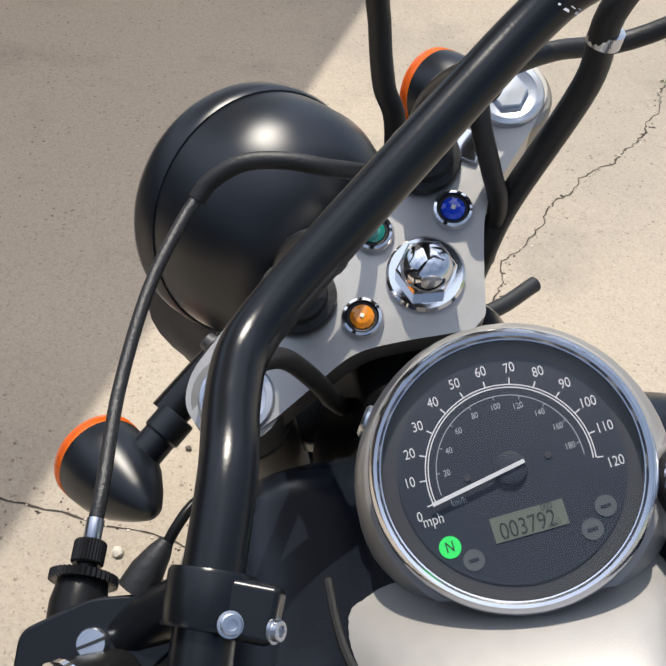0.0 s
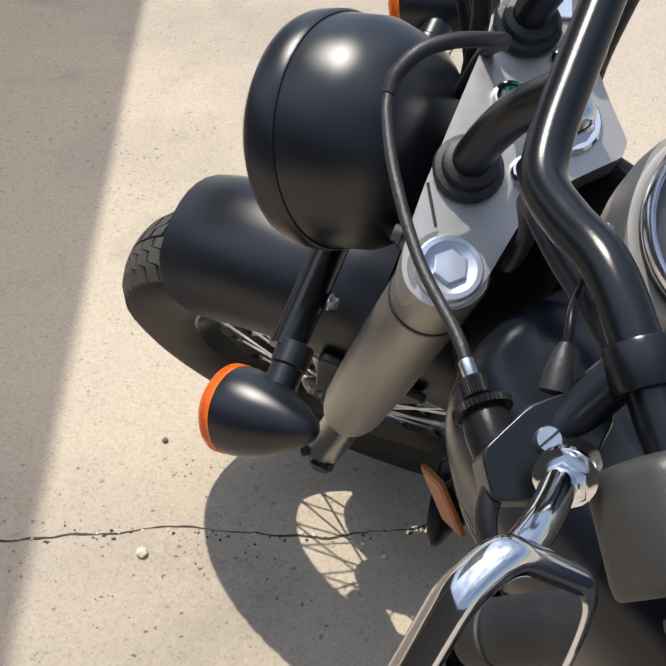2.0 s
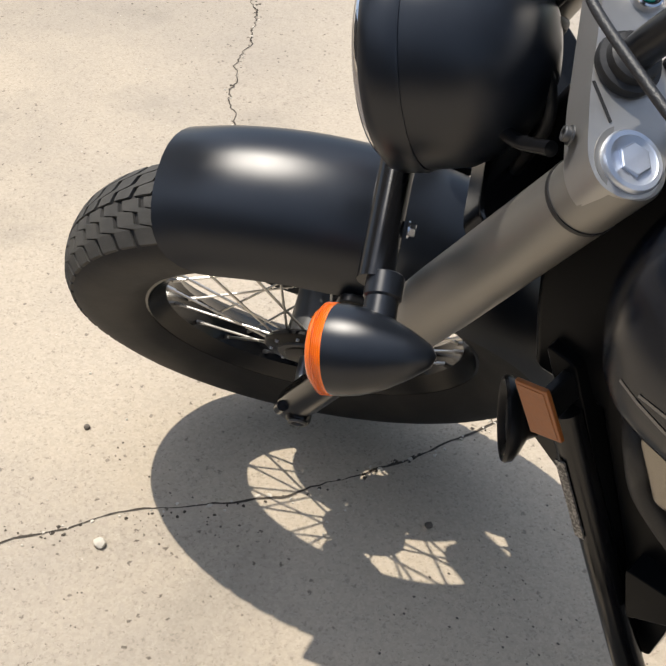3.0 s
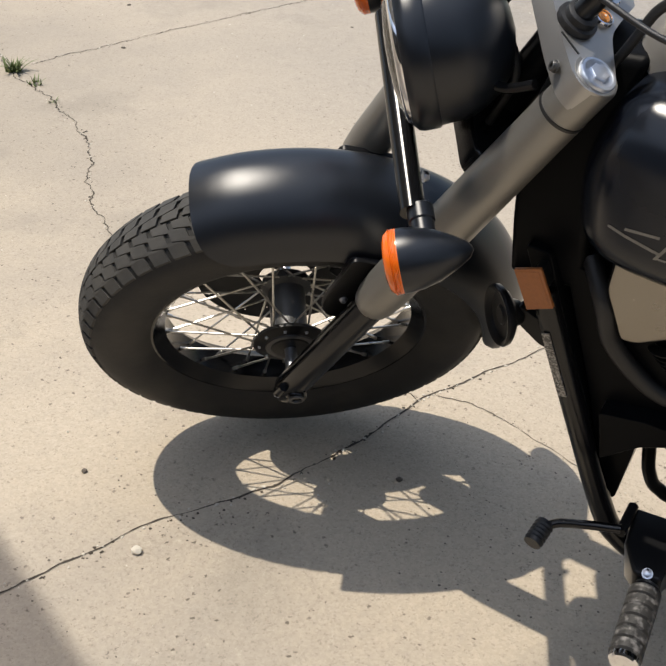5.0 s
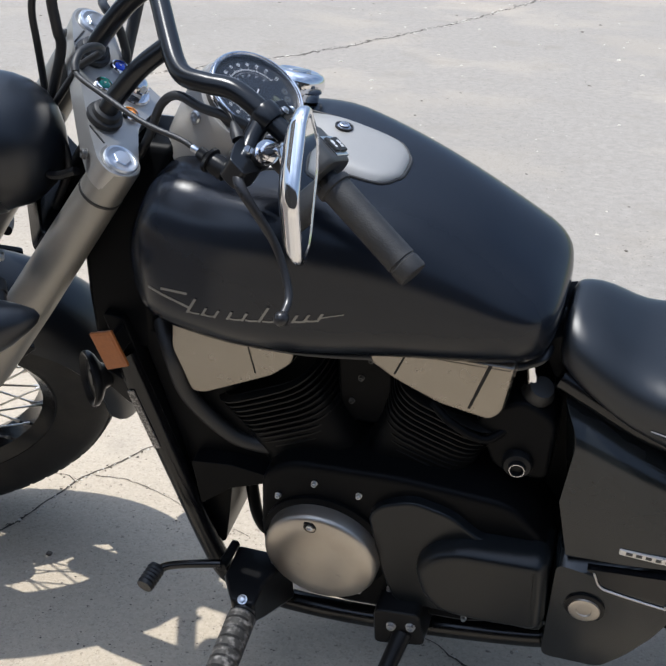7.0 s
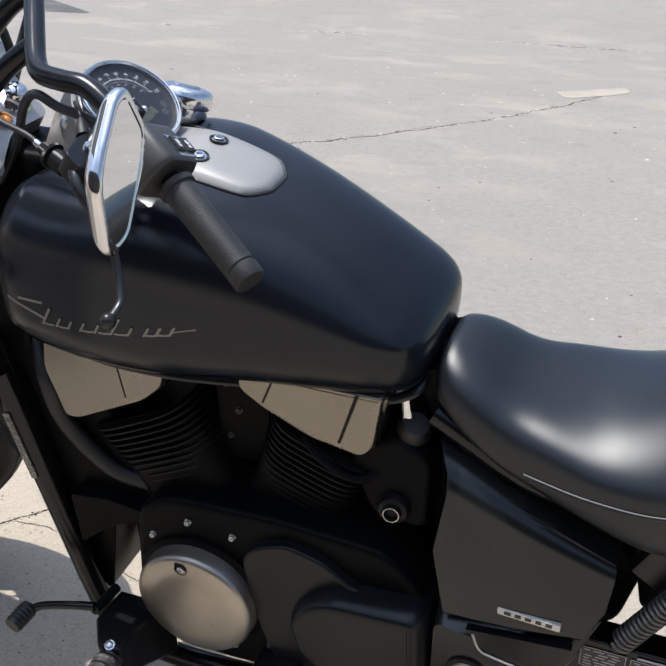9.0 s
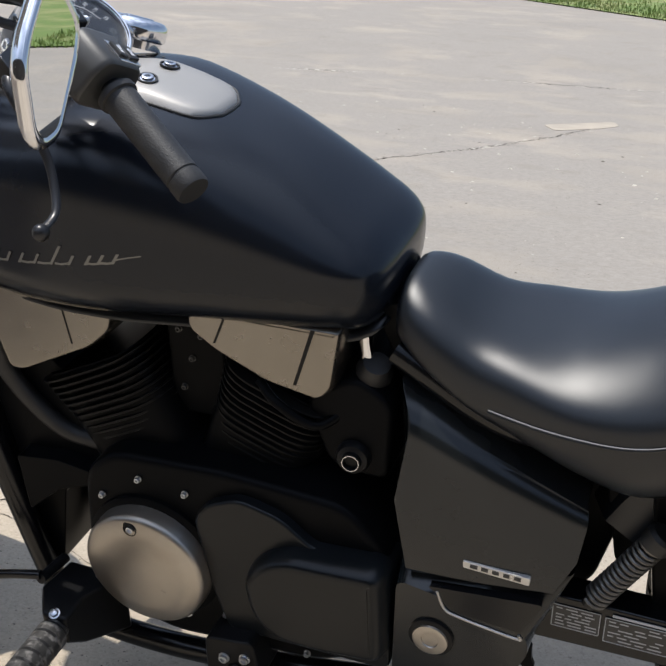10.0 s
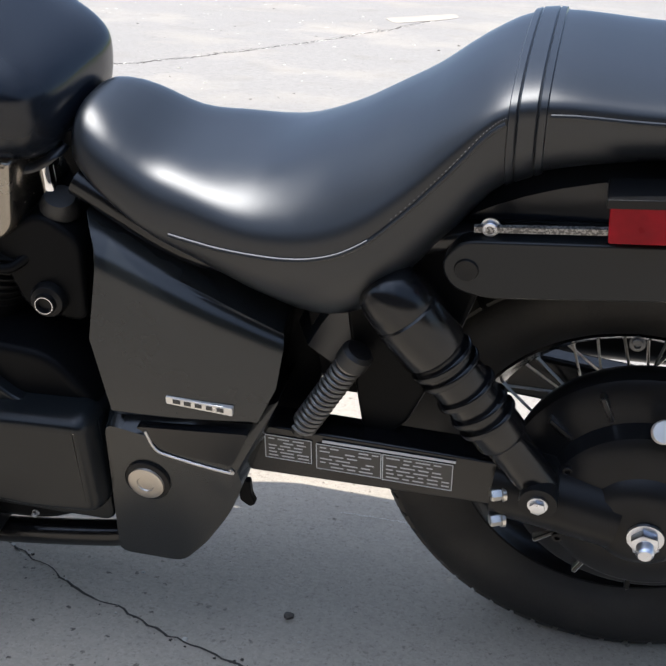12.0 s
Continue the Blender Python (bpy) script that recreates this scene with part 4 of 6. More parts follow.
part("switch_terminal", tube([(0.029, -0.200, 1.308), (0.027, -0.190, 1.309), (0.026, -0.178, 1.305), (0.030, -0.150, 1.290)], 0.0024, 10), cast_black, perch, "dark cable terminal", at=F)
LEVER = [(0.024, -0.256, 1.303), (0.021, -0.280, 1.300), (0.028, -0.297, 1.296), (0.041, -0.311, 1.289), (0.068, -0.336, 1.272), (0.082, -0.362, 1.257), (0.087, -0.387, 1.246), (0.0775, -0.408, 1.2395)]
lever = part("clutch_lever", tube(LEVER, lambda t: 0.0068 - 0.0022 * min(1, t * 1.6), 14, flat=0.62), lever_black, motorcycle, "black clutch lever", at=F)
bm = bmesh.new()
bmesh.ops.create_uvsphere(bm, u_segments=18, v_segments=12, radius=0.0088)
bm.transform(Matrix.Translation((0.0750, -0.4125, 1.2390)))
part("ball_end", bm, lever_black, lever, "worn ball end", at=F)
# cable adjuster
e0, e1 = Vector((-0.0070, -0.2175, 1.2745)), Vector((0.0065, -0.2360, 1.2800))
ad = (e1 - e0).normalized()
adj = part("cable_adjuster", lathe([(-0.004, 0.0040), (0.006, 0.0040), (0.007, 0.0032)], e0, ad, 18), zinc, motorcycle, "clutch cable adjuster", at=F)


def knurled(a, b, r, teeth=32):
    bm = bmesh.new()
    axis = (b - a).normalized()
    u = axis.orthogonal().normalized()
    v = axis.cross(u)
    rings = []
    for p, k in ((a, 0.9), (a.lerp(b, 0.08), 1.0), (a.lerp(b, 0.92), 1.0), (b, 0.9)):
        rings.append([bm.verts.new(p + r * k * (1.0 if i % 2 else 0.94) * (math.cos(math.pi * i / teeth) * u + math.sin(math.pi * i / teeth) * v)) for i in range(teeth * 2)])
    ring_faces(bm, rings)
    return bm


part("knurled_nut", knurled(e0 + ad * 0.006, e0 + ad * 0.0165, 0.0072), cast_black, adj, "knurled black nut", at=F, smooth=False)
part("thread", lathe([(0.0165, 0.0045), (0.0215, 0.0045)], e0, ad, 16), cast_black, adj, at=F)
part("lock_ring", knurled(e0 + ad * 0.0205, e0 + ad * 0.0250, 0.0150, 40), cast_black, adj, "knurled lock ring", at=F, smooth=False)
part("adjuster_socket", lathe([(0.025, 0.0110), (0.034, 0.0125), (0.046, 0.012)], e0, ad, 18), cast_black, adj, at=F)
cable_path = [e0, e0 - ad * 0.020, (-0.050, -0.165, 1.250), (-0.080, -0.118, 1.233), (-0.0985, -0.078, 1.2165), (-0.1035, -0.060, 1.2115)]
cable = part("clutch_cable", tube(cable_path, 0.0034, 12), cable_black, motorcycle, "black clutch cable", at=F)
part("sleeve", tube([(-0.1028, -0.062, 1.2118), (-0.103, -0.050, 1.2150), (-0.095, -0.032, 1.2190), (-0.079, -0.016, 1.2170), (-0.062, -0.002, 1.2080), (-0.052, 0.016, 1.185), (-0.062, 0.03, 1.14), (-0.070, 0.035, 1.05)], 0.0050, 14), rubber, cable, "thicker rubber cable sleeve", at=F)

# mirror
m_n = Vector((0.716, -0.382, 0.555)).normalized()
m_v = Vector((-0.218, 0.705, 0.673))
m_v = (m_v - m_n * m_v.dot(m_n)).normalized()
m_w = m_n.cross(m_v)
m_c = Vector((0.029, -0.367, 1.395))
shape = rounded([(0.006, 0.086), (-0.046, 0.050), (-0.046, 0.018), (-0.020, -0.070), (0.010, -0.086), (0.028, -0.076), (0.054, -0.018), (0.050, 0.014), (0.026, 0.074)], 0.017, 6)


def mirror_ring(scale, depth):
    return [m_c + m_w * (a * 0.95 * scale) + m_v * (b * 0.93 * scale) + m_n * depth for a, b in shape]


mirror = part("mirror", loft([mirror_ring(0.84, 0.0012), mirror_ring(0.88, 0.0034), mirror_ring(0.97, 0.0036), mirror_ring(1.0, 0.0)] + [mirror_ring(math.cos(0.05 + 1.45 * i / 12), -0.004 - 0.021 * math.sin(0.05 + 1.45 * i / 12)) for i in range(13)]), chrome, motorcycle, "chrome backed rear view mirror", at=F, sharp=75)
part("glass", loft([mirror_ring(0.862, 0.0018), mirror_ring(0.855, 0.0024)]), mirror_glass, mirror, "mirror glass", at=F, smooth=False)
part("stem", tube([(0.040, -0.268, 1.340), (0.036, -0.282, 1.356), (0.030, -0.298, 1.374), (0.022, -0.316, 1.388), (0.016, -0.336, 1.394)], 0.0078, 18), chrome, mirror, "chrome mirror stem", at=F)
bolt("stem_nut", Vector((0.043, -0.262, 1.332)), (-0.15, -0.62, 0.75), 0.0112, 0.012, chrome, mirror, at=F)
part("mirror_socket", tube([(0.050, -0.250, 1.308), (0.042, -0.263, 1.333)], 0.0125, 16, smooth_it=False), cast_black, perch, at=F)

# hoses on the right of the bars and in front of the bridge
for path, r, text in (
    ([(0.055, 0.300, 1.32), (0.018, 0.225, 1.285), (0.0068, 0.1526, 1.250), (0.0134, 0.130, 1.200), (0.0120, 0.0720, 1.130), (0.018, 0.035, 1.08), (0.01, 0.01, 1.0)], 0.0082, "thick black wiring sleeve"),
    ([(0.085, 0.290, 1.230), (0.015, 0.200, 1.165), (-0.022, 0.150, 1.170), (-0.034, 0.102, 1.190), (-0.0231, 0.0829, 1.190), (-0.0024, 0.0708, 1.165), (0.0100, 0.0659, 1.138), (0.016, 0.055, 1.08)], 0.0062, "black control cable"),
    ([(0.080, 0.290, 1.310), (-0.04, 0.215, 1.275), (-0.115, 0.140, 1.250), (-0.1140, 0.1040, 1.2150), (-0.1053, 0.0929, 1.1850), (-0.0890, 0.0773, 1.1550), (-0.0749, 0.0715, 1.1250), (-0.062, 0.05, 1.02)], 0.0070, "black brake hose"),
    ([(0.060, 0.300, 1.315), (-0.06, 0.235, 1.255), (-0.128, 0.150, 1.22), (-0.1250, 0.1209, 1.1850), (-0.1175, 0.1105, 1.1500), (-0.1007, 0.0957, 1.1150), (-0.0859, 0.0881, 1.0850), (-0.055, 0.06, 1.02)], 0.0050, "black throttle cable"),
):
    part("hose", tube(path, r, 14), rubber, motorcycle, text, at=F)
part("hose_clip", lathe([(-0.004, 0.0098), (0.004, 0.0098)], (0.0095, 0.1430, 1.230), (0.12, -0.45, -0.85), 18), zinc, motorcycle, at=F)
part("switch_wiring", tube([(0.066, -0.208, 1.309), (0.038, -0.174, 1.293), (0.016, -0.147, 1.275), (-0.005, -0.120, 1.262), (-0.006, -0.100, 1.225), (0.005, -0.091, 1.172), (0.010, -0.086, 1.120), (0.012, -0.070, 1.030)], 0.0056, 14), rubber, motorcycle, "black switch wiring sleeve", at=F)

part("brake_hose_guide", tube([(0.145, 0.100, 0.625), (0.130, 0.130, 0.620), (0.106, 0.164, 0.615), (0.102, 0.170, 0.614)], 0.0085, 16), rubber, motorcycle, "dark grey hose guide beside the fork")

# headlight
hc = Vector((-0.160, 0.0, 0.998))
headlight = part("headlight", lathe([(0.026, 0.0905), (0.032, 0.0902), (0.06, 0.088), (0.078, 0.080), (0.096, 0.068), (0.112, 0.050), (0.121, 0.028), (0.125, 0.0)], hc, -FORWARD, 56), matte_black, motorcycle, "matte black headlight bowl", at=F)
part("rim", lathe([(-0.004, 0.078), (-0.005, 0.086), (0.000, 0.0915), (0.006, 0.0932), (0.024, 0.0932), (0.027, 0.0915), (0.027, 0.088)], hc, -FORWARD, 56, caps=False), matte_black, headlight, "black headlight rim", at=F)
part("inner_ring", lathe([(-0.0045, 0.0845), (-0.0075, 0.0835), (-0.0105, 0.0810), (-0.0125, 0.0765), (-0.0125, 0.0745), (-0.008, 0.0735)], hc, -FORWARD, 56, caps=False), chrome, headlight, "bright headlight trim ring", at=F)
part("reflector", lathe([(0.000, 0.079), (0.015, 0.070), (0.035, 0.045), (0.045, 0.012), (0.046, 0.0)], hc, -FORWARD, 40), chrome, headlight, "polished reflector", at=F)
hl = part("glass", lathe([(-0.011, 0.0745), (-0.018, 0.060), (-0.022, 0.030), (-0.023, 0.0)], hc, -FORWARD, 40, caps=False), clear_glass, headlight, "clear headlight glass", at=F)
part("bracket", box((-0.095, 0, 0.945), (0.05, 0.05, 0.06), (0, 34, 0)), cast_black, headlight, at=F, bevel=0.006)
bolt("adjuster_screw", hc - FORWARD * 0.035 - UPWARD * 0.094, -UPWARD, 0.005, 0.014, zinc, headlight, at=F, hexed=False)
for side in (-1, 1):
    part("wire", tube([hc - FORWARD * 0.110 + Vector((0, side * 0.02, 0.01)), (-0.055, side * 0.03, 1.055), (-0.045, side * 0.045, 1.03), (-0.04, side * 0.05, 0.96)], 0.0052, 12), rubber, headlight, at=F)
part("headlight_stay", tube([(-0.10, -0.048, 1.035), (-0.075, -0.075, 1.05), (-0.06, -0.095, 1.085)], 0.006, 12), gloss_black, motorcycle, "black headlight stay", at=F)

# turn signals on their bar
bar = part("signal_bar", tube([(-0.122, -0.152, 0.901), (-0.122, 0.152, 0.901)], 0.0155, 24, smooth_it=False), gloss_black, motorcycle, "glossy black turn signal bar", at=F)
for side in (-1, 1):
    tip = Vector((-0.070, side * 0.213, 0.934))
    body = part("turn_signal", lathe([(-0.001, 0.0), (0.0, 0.003), (0.004, 0.0095), (0.02, 0.0195), (0.04, 0.0295), (0.06, 0.0357), (0.076, 0.0378), (0.083, 0.0378)], tip, FORWARD, 36), matte_black, motorcycle, "black bullet turn signal with orange lens", at=F)
    lens = part("lens", lathe([(0.083, 0.0380), (0.089, 0.0376), (0.094, 0.0362), (0.098, 0.033), (0.101, 0.024), (0.102, 0.0)], tip, FORWARD, 40), orange_lens, body, "orange lens", at=F)
    for q in range(5):
        part("lens_rib", lathe([(0.0845 + 0.0018 * q, 0.0379), (0.0850 + 0.0018 * q, 0.0384), (0.0855 + 0.0018 * q, 0.0379)], tip, FORWARD, 40, caps=False), orange_lens, lens, at=F)
    mid = tip + FORWARD * 0.052
    part("stalk", lathe([(0.020, 0.0145), (0.045, 0.0142), (0.047, 0.0160), (0.066, 0.0160), (0.067, 0.0150)], mid, (-0.02, -side, 0), 24), matte_black, body, "black rubber stalk", at=F)
    bolt("bar_bolt", Vector((-0.104, side * 0.10, 0.905)), (0.9, 0, 0.2), 0.006, 0.007, zinc, bar, at=F)


# front fender
def fender(centre, r, half_w, a0, a1, at, name, label, drop, steps=34, lip=0.0):
    secs = []
    for i in range(steps + 1):
        t = i / steps
        e = min(t, 1 - t)
        end = 1 - 0.14 * max(0.0, 1 - e / 0.10) ** 2
        ring = []
        for shell in (0, 1):
            pts = []
            for k in range(17):
                b = -1 + 2 * k / 16
                y = half_w * math.copysign(abs(math.sin(b * 1.5)) ** 0.9, b) / math.sin(1.5) ** 0.9
                back = 0.055 * abs(b) ** 5
                a = radians(a0 + (a1 - a0) * (t + back * max(0.0, 1 - t / 0.16) - back * max(0.0, 1 - (1 - t) / 0.16)))
                rr = r * (0.985 + 0.015 * min(1, e / 0.08)) - drop * end * (1 - math.cos(b * 1.5)) / (1 - math.cos(1.5)) - 0.003 * shell
                pts.append(Vector(centre) + Vector((rr * math.cos(a), y * (1 - 0.035 * shell), rr * math.sin(a))))
            ring += pts if not shell else pts[::-1]
        secs.append(ring)
    return part(name, loft(secs), matte_black, motorcycle, label, at=at)


front_fender = fender(AXLE, 0.384, 0.087, 131.5, 18, F, "front_fender", "matte black front fender", 0.075)
for side in (-1, 1):
    part("fender_stay", slab(rounded([(-0.105, 0.70), (-0.100, 0.575), (-0.082, 0.548), (-0.052, 0.545), (-0.030, 0.570), (-0.012, 0.64), (0.02, 0.70)], 0.014), side * 0.088, side * 0.098), cast_black, front_fender, "black fender bracket", at=F, bevel=0.002)
    for k in (0, 1):
        bolt("fender_bolt", Vector((-0.075 + 0.035 * k, side * 0.098, 0.60 + 0.06 * k)), (0, side, 0), 0.005, 0.005, zinc, front_fender, at=F, hexed=False)

# frame neck, radiator side panel, horn, reflector
part("neck_cover", loft(
     [[(cx - 0.045, -wy, zz), (cx - 0.045, wy, zz), (cx + 0.055, wy, zz), (cx + 0.055, -wy, zz)] for cx, wy, zz in ((0.440, 0.085, 0.59), (0.445, 0.088, 0.68), (0.452, 0.086, 0.77), (0.468, 0.066, 0.85), (0.492, 0.045, 0.905))]), engine_black, motorcycle, "black frame neck cover", bevel=0.012, smooth=True)
radiator = part("radiator", slab(rounded([(0.425, 0.66), (0.458, 0.655), (0.545, 0.240), (0.518, 0.232)], 0.008), -0.100, 0.118), engine_black, motorcycle, "black radiator with fine fins", bevel=0.004)
for k in range(26):
    t = k / 25
    z = 0.62 - 0.36 * t
    x = 0.432 + 0.103 * (0.66 - z) / 0.43
    part("radiator_fin", box((x - 0.004, 0.006, z), (0.004, 0.196, 0.003), (0, 14, 0)), gloss_black, radiator)
mount = part("front_engine_mount", slab(rounded([(0.470, 0.640), (0.560, 0.600), (0.640, 0.520), (0.680, 0.400), (0.640, 0.365), (0.585, 0.345), (0.572, 0.270), (0.560, 0.205), (0.540, 0.200), (0.515, 0.400)], 0.008), -0.085, 0.030), engine_black, motorcycle, "black front engine mount behind the radiator", bevel=0.005)
part("gusset", slab(rounded([(0.535, 0.410), (0.600, 0.418), (0.672, 0.408), (0.660, 0.396), (0.594, 0.366), (0.541, 0.318)], 0.006), -0.112, -0.040), engine_black, mount, "pressed steel mount plate", bevel=0.005)
refl = part("side_reflector", slab([(0.428, 0.656), (0.463, 0.667), (0.480, 0.609), (0.445, 0.595)], -0.1445, -0.1395), amber_dull, motorcycle, "amber side reflector", bevel=0.0012)
part("lens_border", slab([(0.4300, 0.6525), (0.4600, 0.6620), (0.4755, 0.6115), (0.4465, 0.5995)], -0.1450, -0.1440), amber_dull, refl)
part("bracket", slab(rounded([(0.444, 0.640), (0.456, 0.644), (0.464, 0.615), (0.452, 0.611)], 0.003), -0.1397, -0.085), cast_black, refl, bevel=0.002)
HORN = Vector((-0.70, -0.68, 0.14)).normalized()
horn = part("horn", lathe([(-0.022, 0.0), (-0.022, 0.016), (-0.012, 0.020), (-0.004, 0.034), (0.002, 0.041), (0.008, 0.042), (0.011, 0.040), (0.010, 0.036), (0.004, 0.030), (0.003, 0.014), (0.006, 0.011), (0.006, 0.0)], (0.404, -0.120, 0.552), HORN, 36), cast_black, motorcycle, "round black horn")
part("horn_bracket", slab(rounded([(0.408, 0.548), (0.424, 0.568), (0.470, 0.540), (0.462, 0.505), (0.450, 0.508)], 0.004), -0.114, -0.100), cast_black, horn, bevel=0.002)

# frame tubes
DOWN = [(0.452, 0.105, 0.600), (0.462, 0.105, 0.555), (0.508, 0.105, 0.365), (0.548, 0.105, 0.205), (0.575, 0.108, 0.155), (0.63, 0.112, 0.135), (0.80, 0.115, 0.140), (1.06, 0.115, 0.185), (1.14, 0.112, 0.22)]
for side in (-1, 1):
    part("frame_tube", tube([(x, side * y, z) for x, y, z in DOWN], 0.0175, 20), gloss_black, motorcycle, "glossy black frame tube")
    part("rear_frame_tube", tube([(1.06, side * 0.07, 0.66), (1.20, side * 0.085, 0.60), (1.34, side * 0.09, 0.62), (1.48, side * 0.09, 0.66), (1.70, side * 0.09, 0.68)], 0.016, 14), gloss_black, motorcycle, "black rear frame tube")
part("backbone", tube([(0.49, 0, 0.80), (0.70, 0, 0.74), (1.05, 0, 0.68), (1.15, 0, 0.62)], 0.030, 18), engine_black, motorcycle, "black frame backbone")
plate = part("frame_plate", box((0.476, -0.1245, 0.490), (0.011, 0.002, 0.110), (0, -14, 0)), worn_plate, motorcycle, "worn metal identification plate")
for side in (-1, 1):
    part("coolant_hose", tube([(0.50, side * 0.07, 0.64), (0.53, side * 0.105, 0.60), (0.545, side * 0.10, 0.53), (0.60, side * 0.09, 0.46), (0.66, side * 0.08, 0.44)], 0.0125, 16), rubber, motorcycle, "black coolant hose")
part("exhaust_pipe", tube([(0.625, -0.010, 0.50), (0.598, -0.018, 0.40), (0.588, -0.02, 0.30), (0.588, -0.02, 0.25), (0.592, -0.02, 0.208), (0.606, -0.015, 0.172), (0.645, 0.0, 0.154), (0.76, 0.10, 0.165), (0.95, 0.155, 0.22)], 0.0105, 18), cast_black, motorcycle, "black exhaust header pipe")
part("exhaust_pipe", tube([(0.650, -0.010, 0.50), (0.632, -0.018, 0.40), (0.625, -0.02, 0.29), (0.630, -0.02, 0.245), (0.645, -0.015, 0.200), (0.690, 0.02, 0.175), (0.80, 0.11, 0.18), (0.95, 0.155, 0.22)], 0.0115, 18), cast_black, motorcycle, "black exhaust header pipe")
for z0, z1, y in ((0.335, 0.370, 0.205), (0.405, 0.440, 0.318)):
    can = part("exhaust_silencer", tube([(0.86, y - 0.02, z0 - 0.02), (0.98, y, z0), (1.10, y, z0 + 0.004), (1.26, y + 0.004, z0 + 0.01), (1.45, y + 0.052, z0 + 0.02), (1.90, y + 0.06, z1), (1.93, y + 0.06, z1 + 0.002)], lambda t: 0.032 + 0.028 * min(1.0, max(0.0, (t - 0.05) * 6)), 24), cast_black, motorcycle, "black exhaust silencer on the far side")


# engine
def finned_cylinder(base, axis, length, half_x, half_y, count, name, label):
    axis = Vector(axis).normalized()
    side = Vector((axis.z, 0, -axis.x))
    base = Vector(base)
    core = []
    for d in (0.0, length):
        core.append([base + axis * d + side * (a * half_x * 0.88) + Vector((0, b * half_y * 0.88, 0)) for a, b in rounded([(-1, -1), (1, -1), (1, 1), (-1, 1)], 0.5)])
    cyl = part(name, loft(core), engine_black, motorcycle, label)
    for i in range(count):
        d = length * (i + 0.7) / (count + 0.1)
        grow = 0.84 + 0.20 * i / count
        loop = [(math.copysign(abs(math.cos(t)) ** 0.50, math.cos(t)), math.copysign(abs(math.sin(t)) ** 0.62, math.sin(t))) for t in [2 * math.pi * q / 36 for q in range(36)]]
        ring = lambda off, k: [base + axis * (d + off) + side * (a * half_x * grow * k) + Vector((0, b * half_y * grow * k, 0)) for a, b in loop]
        part("cooling_fin", loft([ring(-0.0019, 0.985), ring(-0.0011, 1.0), ring(0.0011, 1.0), ring(0.0019, 0.985)]), fin_black, cyl)
    return cyl, base + axis * length, axis, side


crank = part("crankcase", slab(rounded([(0.645, 0.30), (0.655, 0.43), (0.70, 0.47), (0.86, 0.48), (1.02, 0.47), (1.08, 0.40), (1.08, 0.25), (0.98, 0.200), (0.76, 0.180), (0.69, 0.205), (0.655, 0.25)], 0.03), -0.132, 0.132), engine_black, motorcycle, "black engine crankcase", bevel=0.012)
cyl_f, top_f, ax_f, side_f = finned_cylinder((0.722, 0, 0.435), (-0.45, 0, 0.89), 0.150, 0.090, 0.110, 15, "front_cylinder", "black finned front cylinder")
cyl_r, top_r, ax_r, side_r = finned_cylinder((0.862, 0, 0.435), (0.36, 0, 0.93), 0.168, 0.084, 0.104, 15, "rear_cylinder", "black finned rear cylinder")


def inset(outline, d):
    """The outline drawn inwards by d."""
    turn = sum(a[0] * b[1] - b[0] * a[1] for a, b in zip(outline, outline[1:] + outline[:1]))
    out = []
    for i, p in enumerate(outline):
        a, b = Vector(outline[i - 1]), Vector(outline[(i + 1) % len(outline)])
        e = (b - a).normalized()
        inner = Vector((-e.y, e.x)) if turn > 0 else Vector((e.y, -e.x))
        out.append((p[0] + inner.x * d, p[1] + inner.y * d))
    return out


def puffed(outline, y0, y1, r, deep):
    """A cast cover: its outer edge at y0 turns over in a soft round of width r and depth deep."""
    rings = [[(x, y1, z) for x, z in outline]]
    for k in range(8):
        a = math.pi / 2 * k / 7
        rings.append([(x, y0 + deep * (1 - math.sin(a)), z) for x, z in inset(outline, r * (1 - math.cos(a)))])
    rings.append([(x, y0, z) for x, z in inset(outline, r + 0.004)])
    return loft(rings)


def head_cover(outline, y0, y1, label):
    return part("head_cover", puffed(rounded(outline, 0.011, 5), y0, y1, 0.006, 0.026), head_metal, motorcycle, label, sharp=60)


hcov = head_cover([(0.531, 0.632), (0.553, 0.553), (0.576, 0.553), (0.684, 0.609), (0.714, 0.637), (0.728, 0.692), (0.540, 0.692)], -0.114, 0.10, "dull polished front cylinder head cover")
part("seam", slab([(0.6560, 0.612), (0.6580, 0.612), (0.651, 0.660), (0.6490, 0.660)], -0.1146, -0.10), cast_black, hcov)
hcov2 = head_cover([(0.815, 0.695), (0.816, 0.660), (0.850, 0.636), (0.912, 0.607), (0.980, 0.594), (0.997, 0.612), (1.010, 0.695)], -0.108, 0.10, "dull polished rear cylinder head cover")
part("seam", slab([(0.850, 0.649), (0.853, 0.649), (0.870, 0.69), (0.867, 0.69)], -0.1088, -0.10), cast_black, hcov2)
part("seam", slab([(0.949, 0.613), (0.953, 0.613), (0.978, 0.69), (0.973, 0.69)], -0.1088, -0.10), cast_black, hcov2)
for p in ((0.775, -0.055, 0.625), (0.79, -0.055, 0.585), (0.775, -0.055, 0.54), (0.805, -0.055, 0.62)):
    bolt("engine_bolt", Vector(p), (0, -1, 0), 0.0036, 0.005, hub_metal, crank, hexed=False)
part("intake_cover", slab(rounded([(0.755, 0.64), (0.755, 0.50), (0.835, 0.50), (0.835, 0.64)], 0.02), -0.055, 0.085), engine_black, motorcycle, "black cover between the cylinders", bevel=0.006)
part("spark_plug_lead", tube([(0.90, -0.095, 0.60), (0.93, -0.112, 0.585), (0.975, -0.105, 0.56), (1.01, -0.08, 0.58)], 0.006, 12), engine_black, motorcycle, "black spark plug lead")
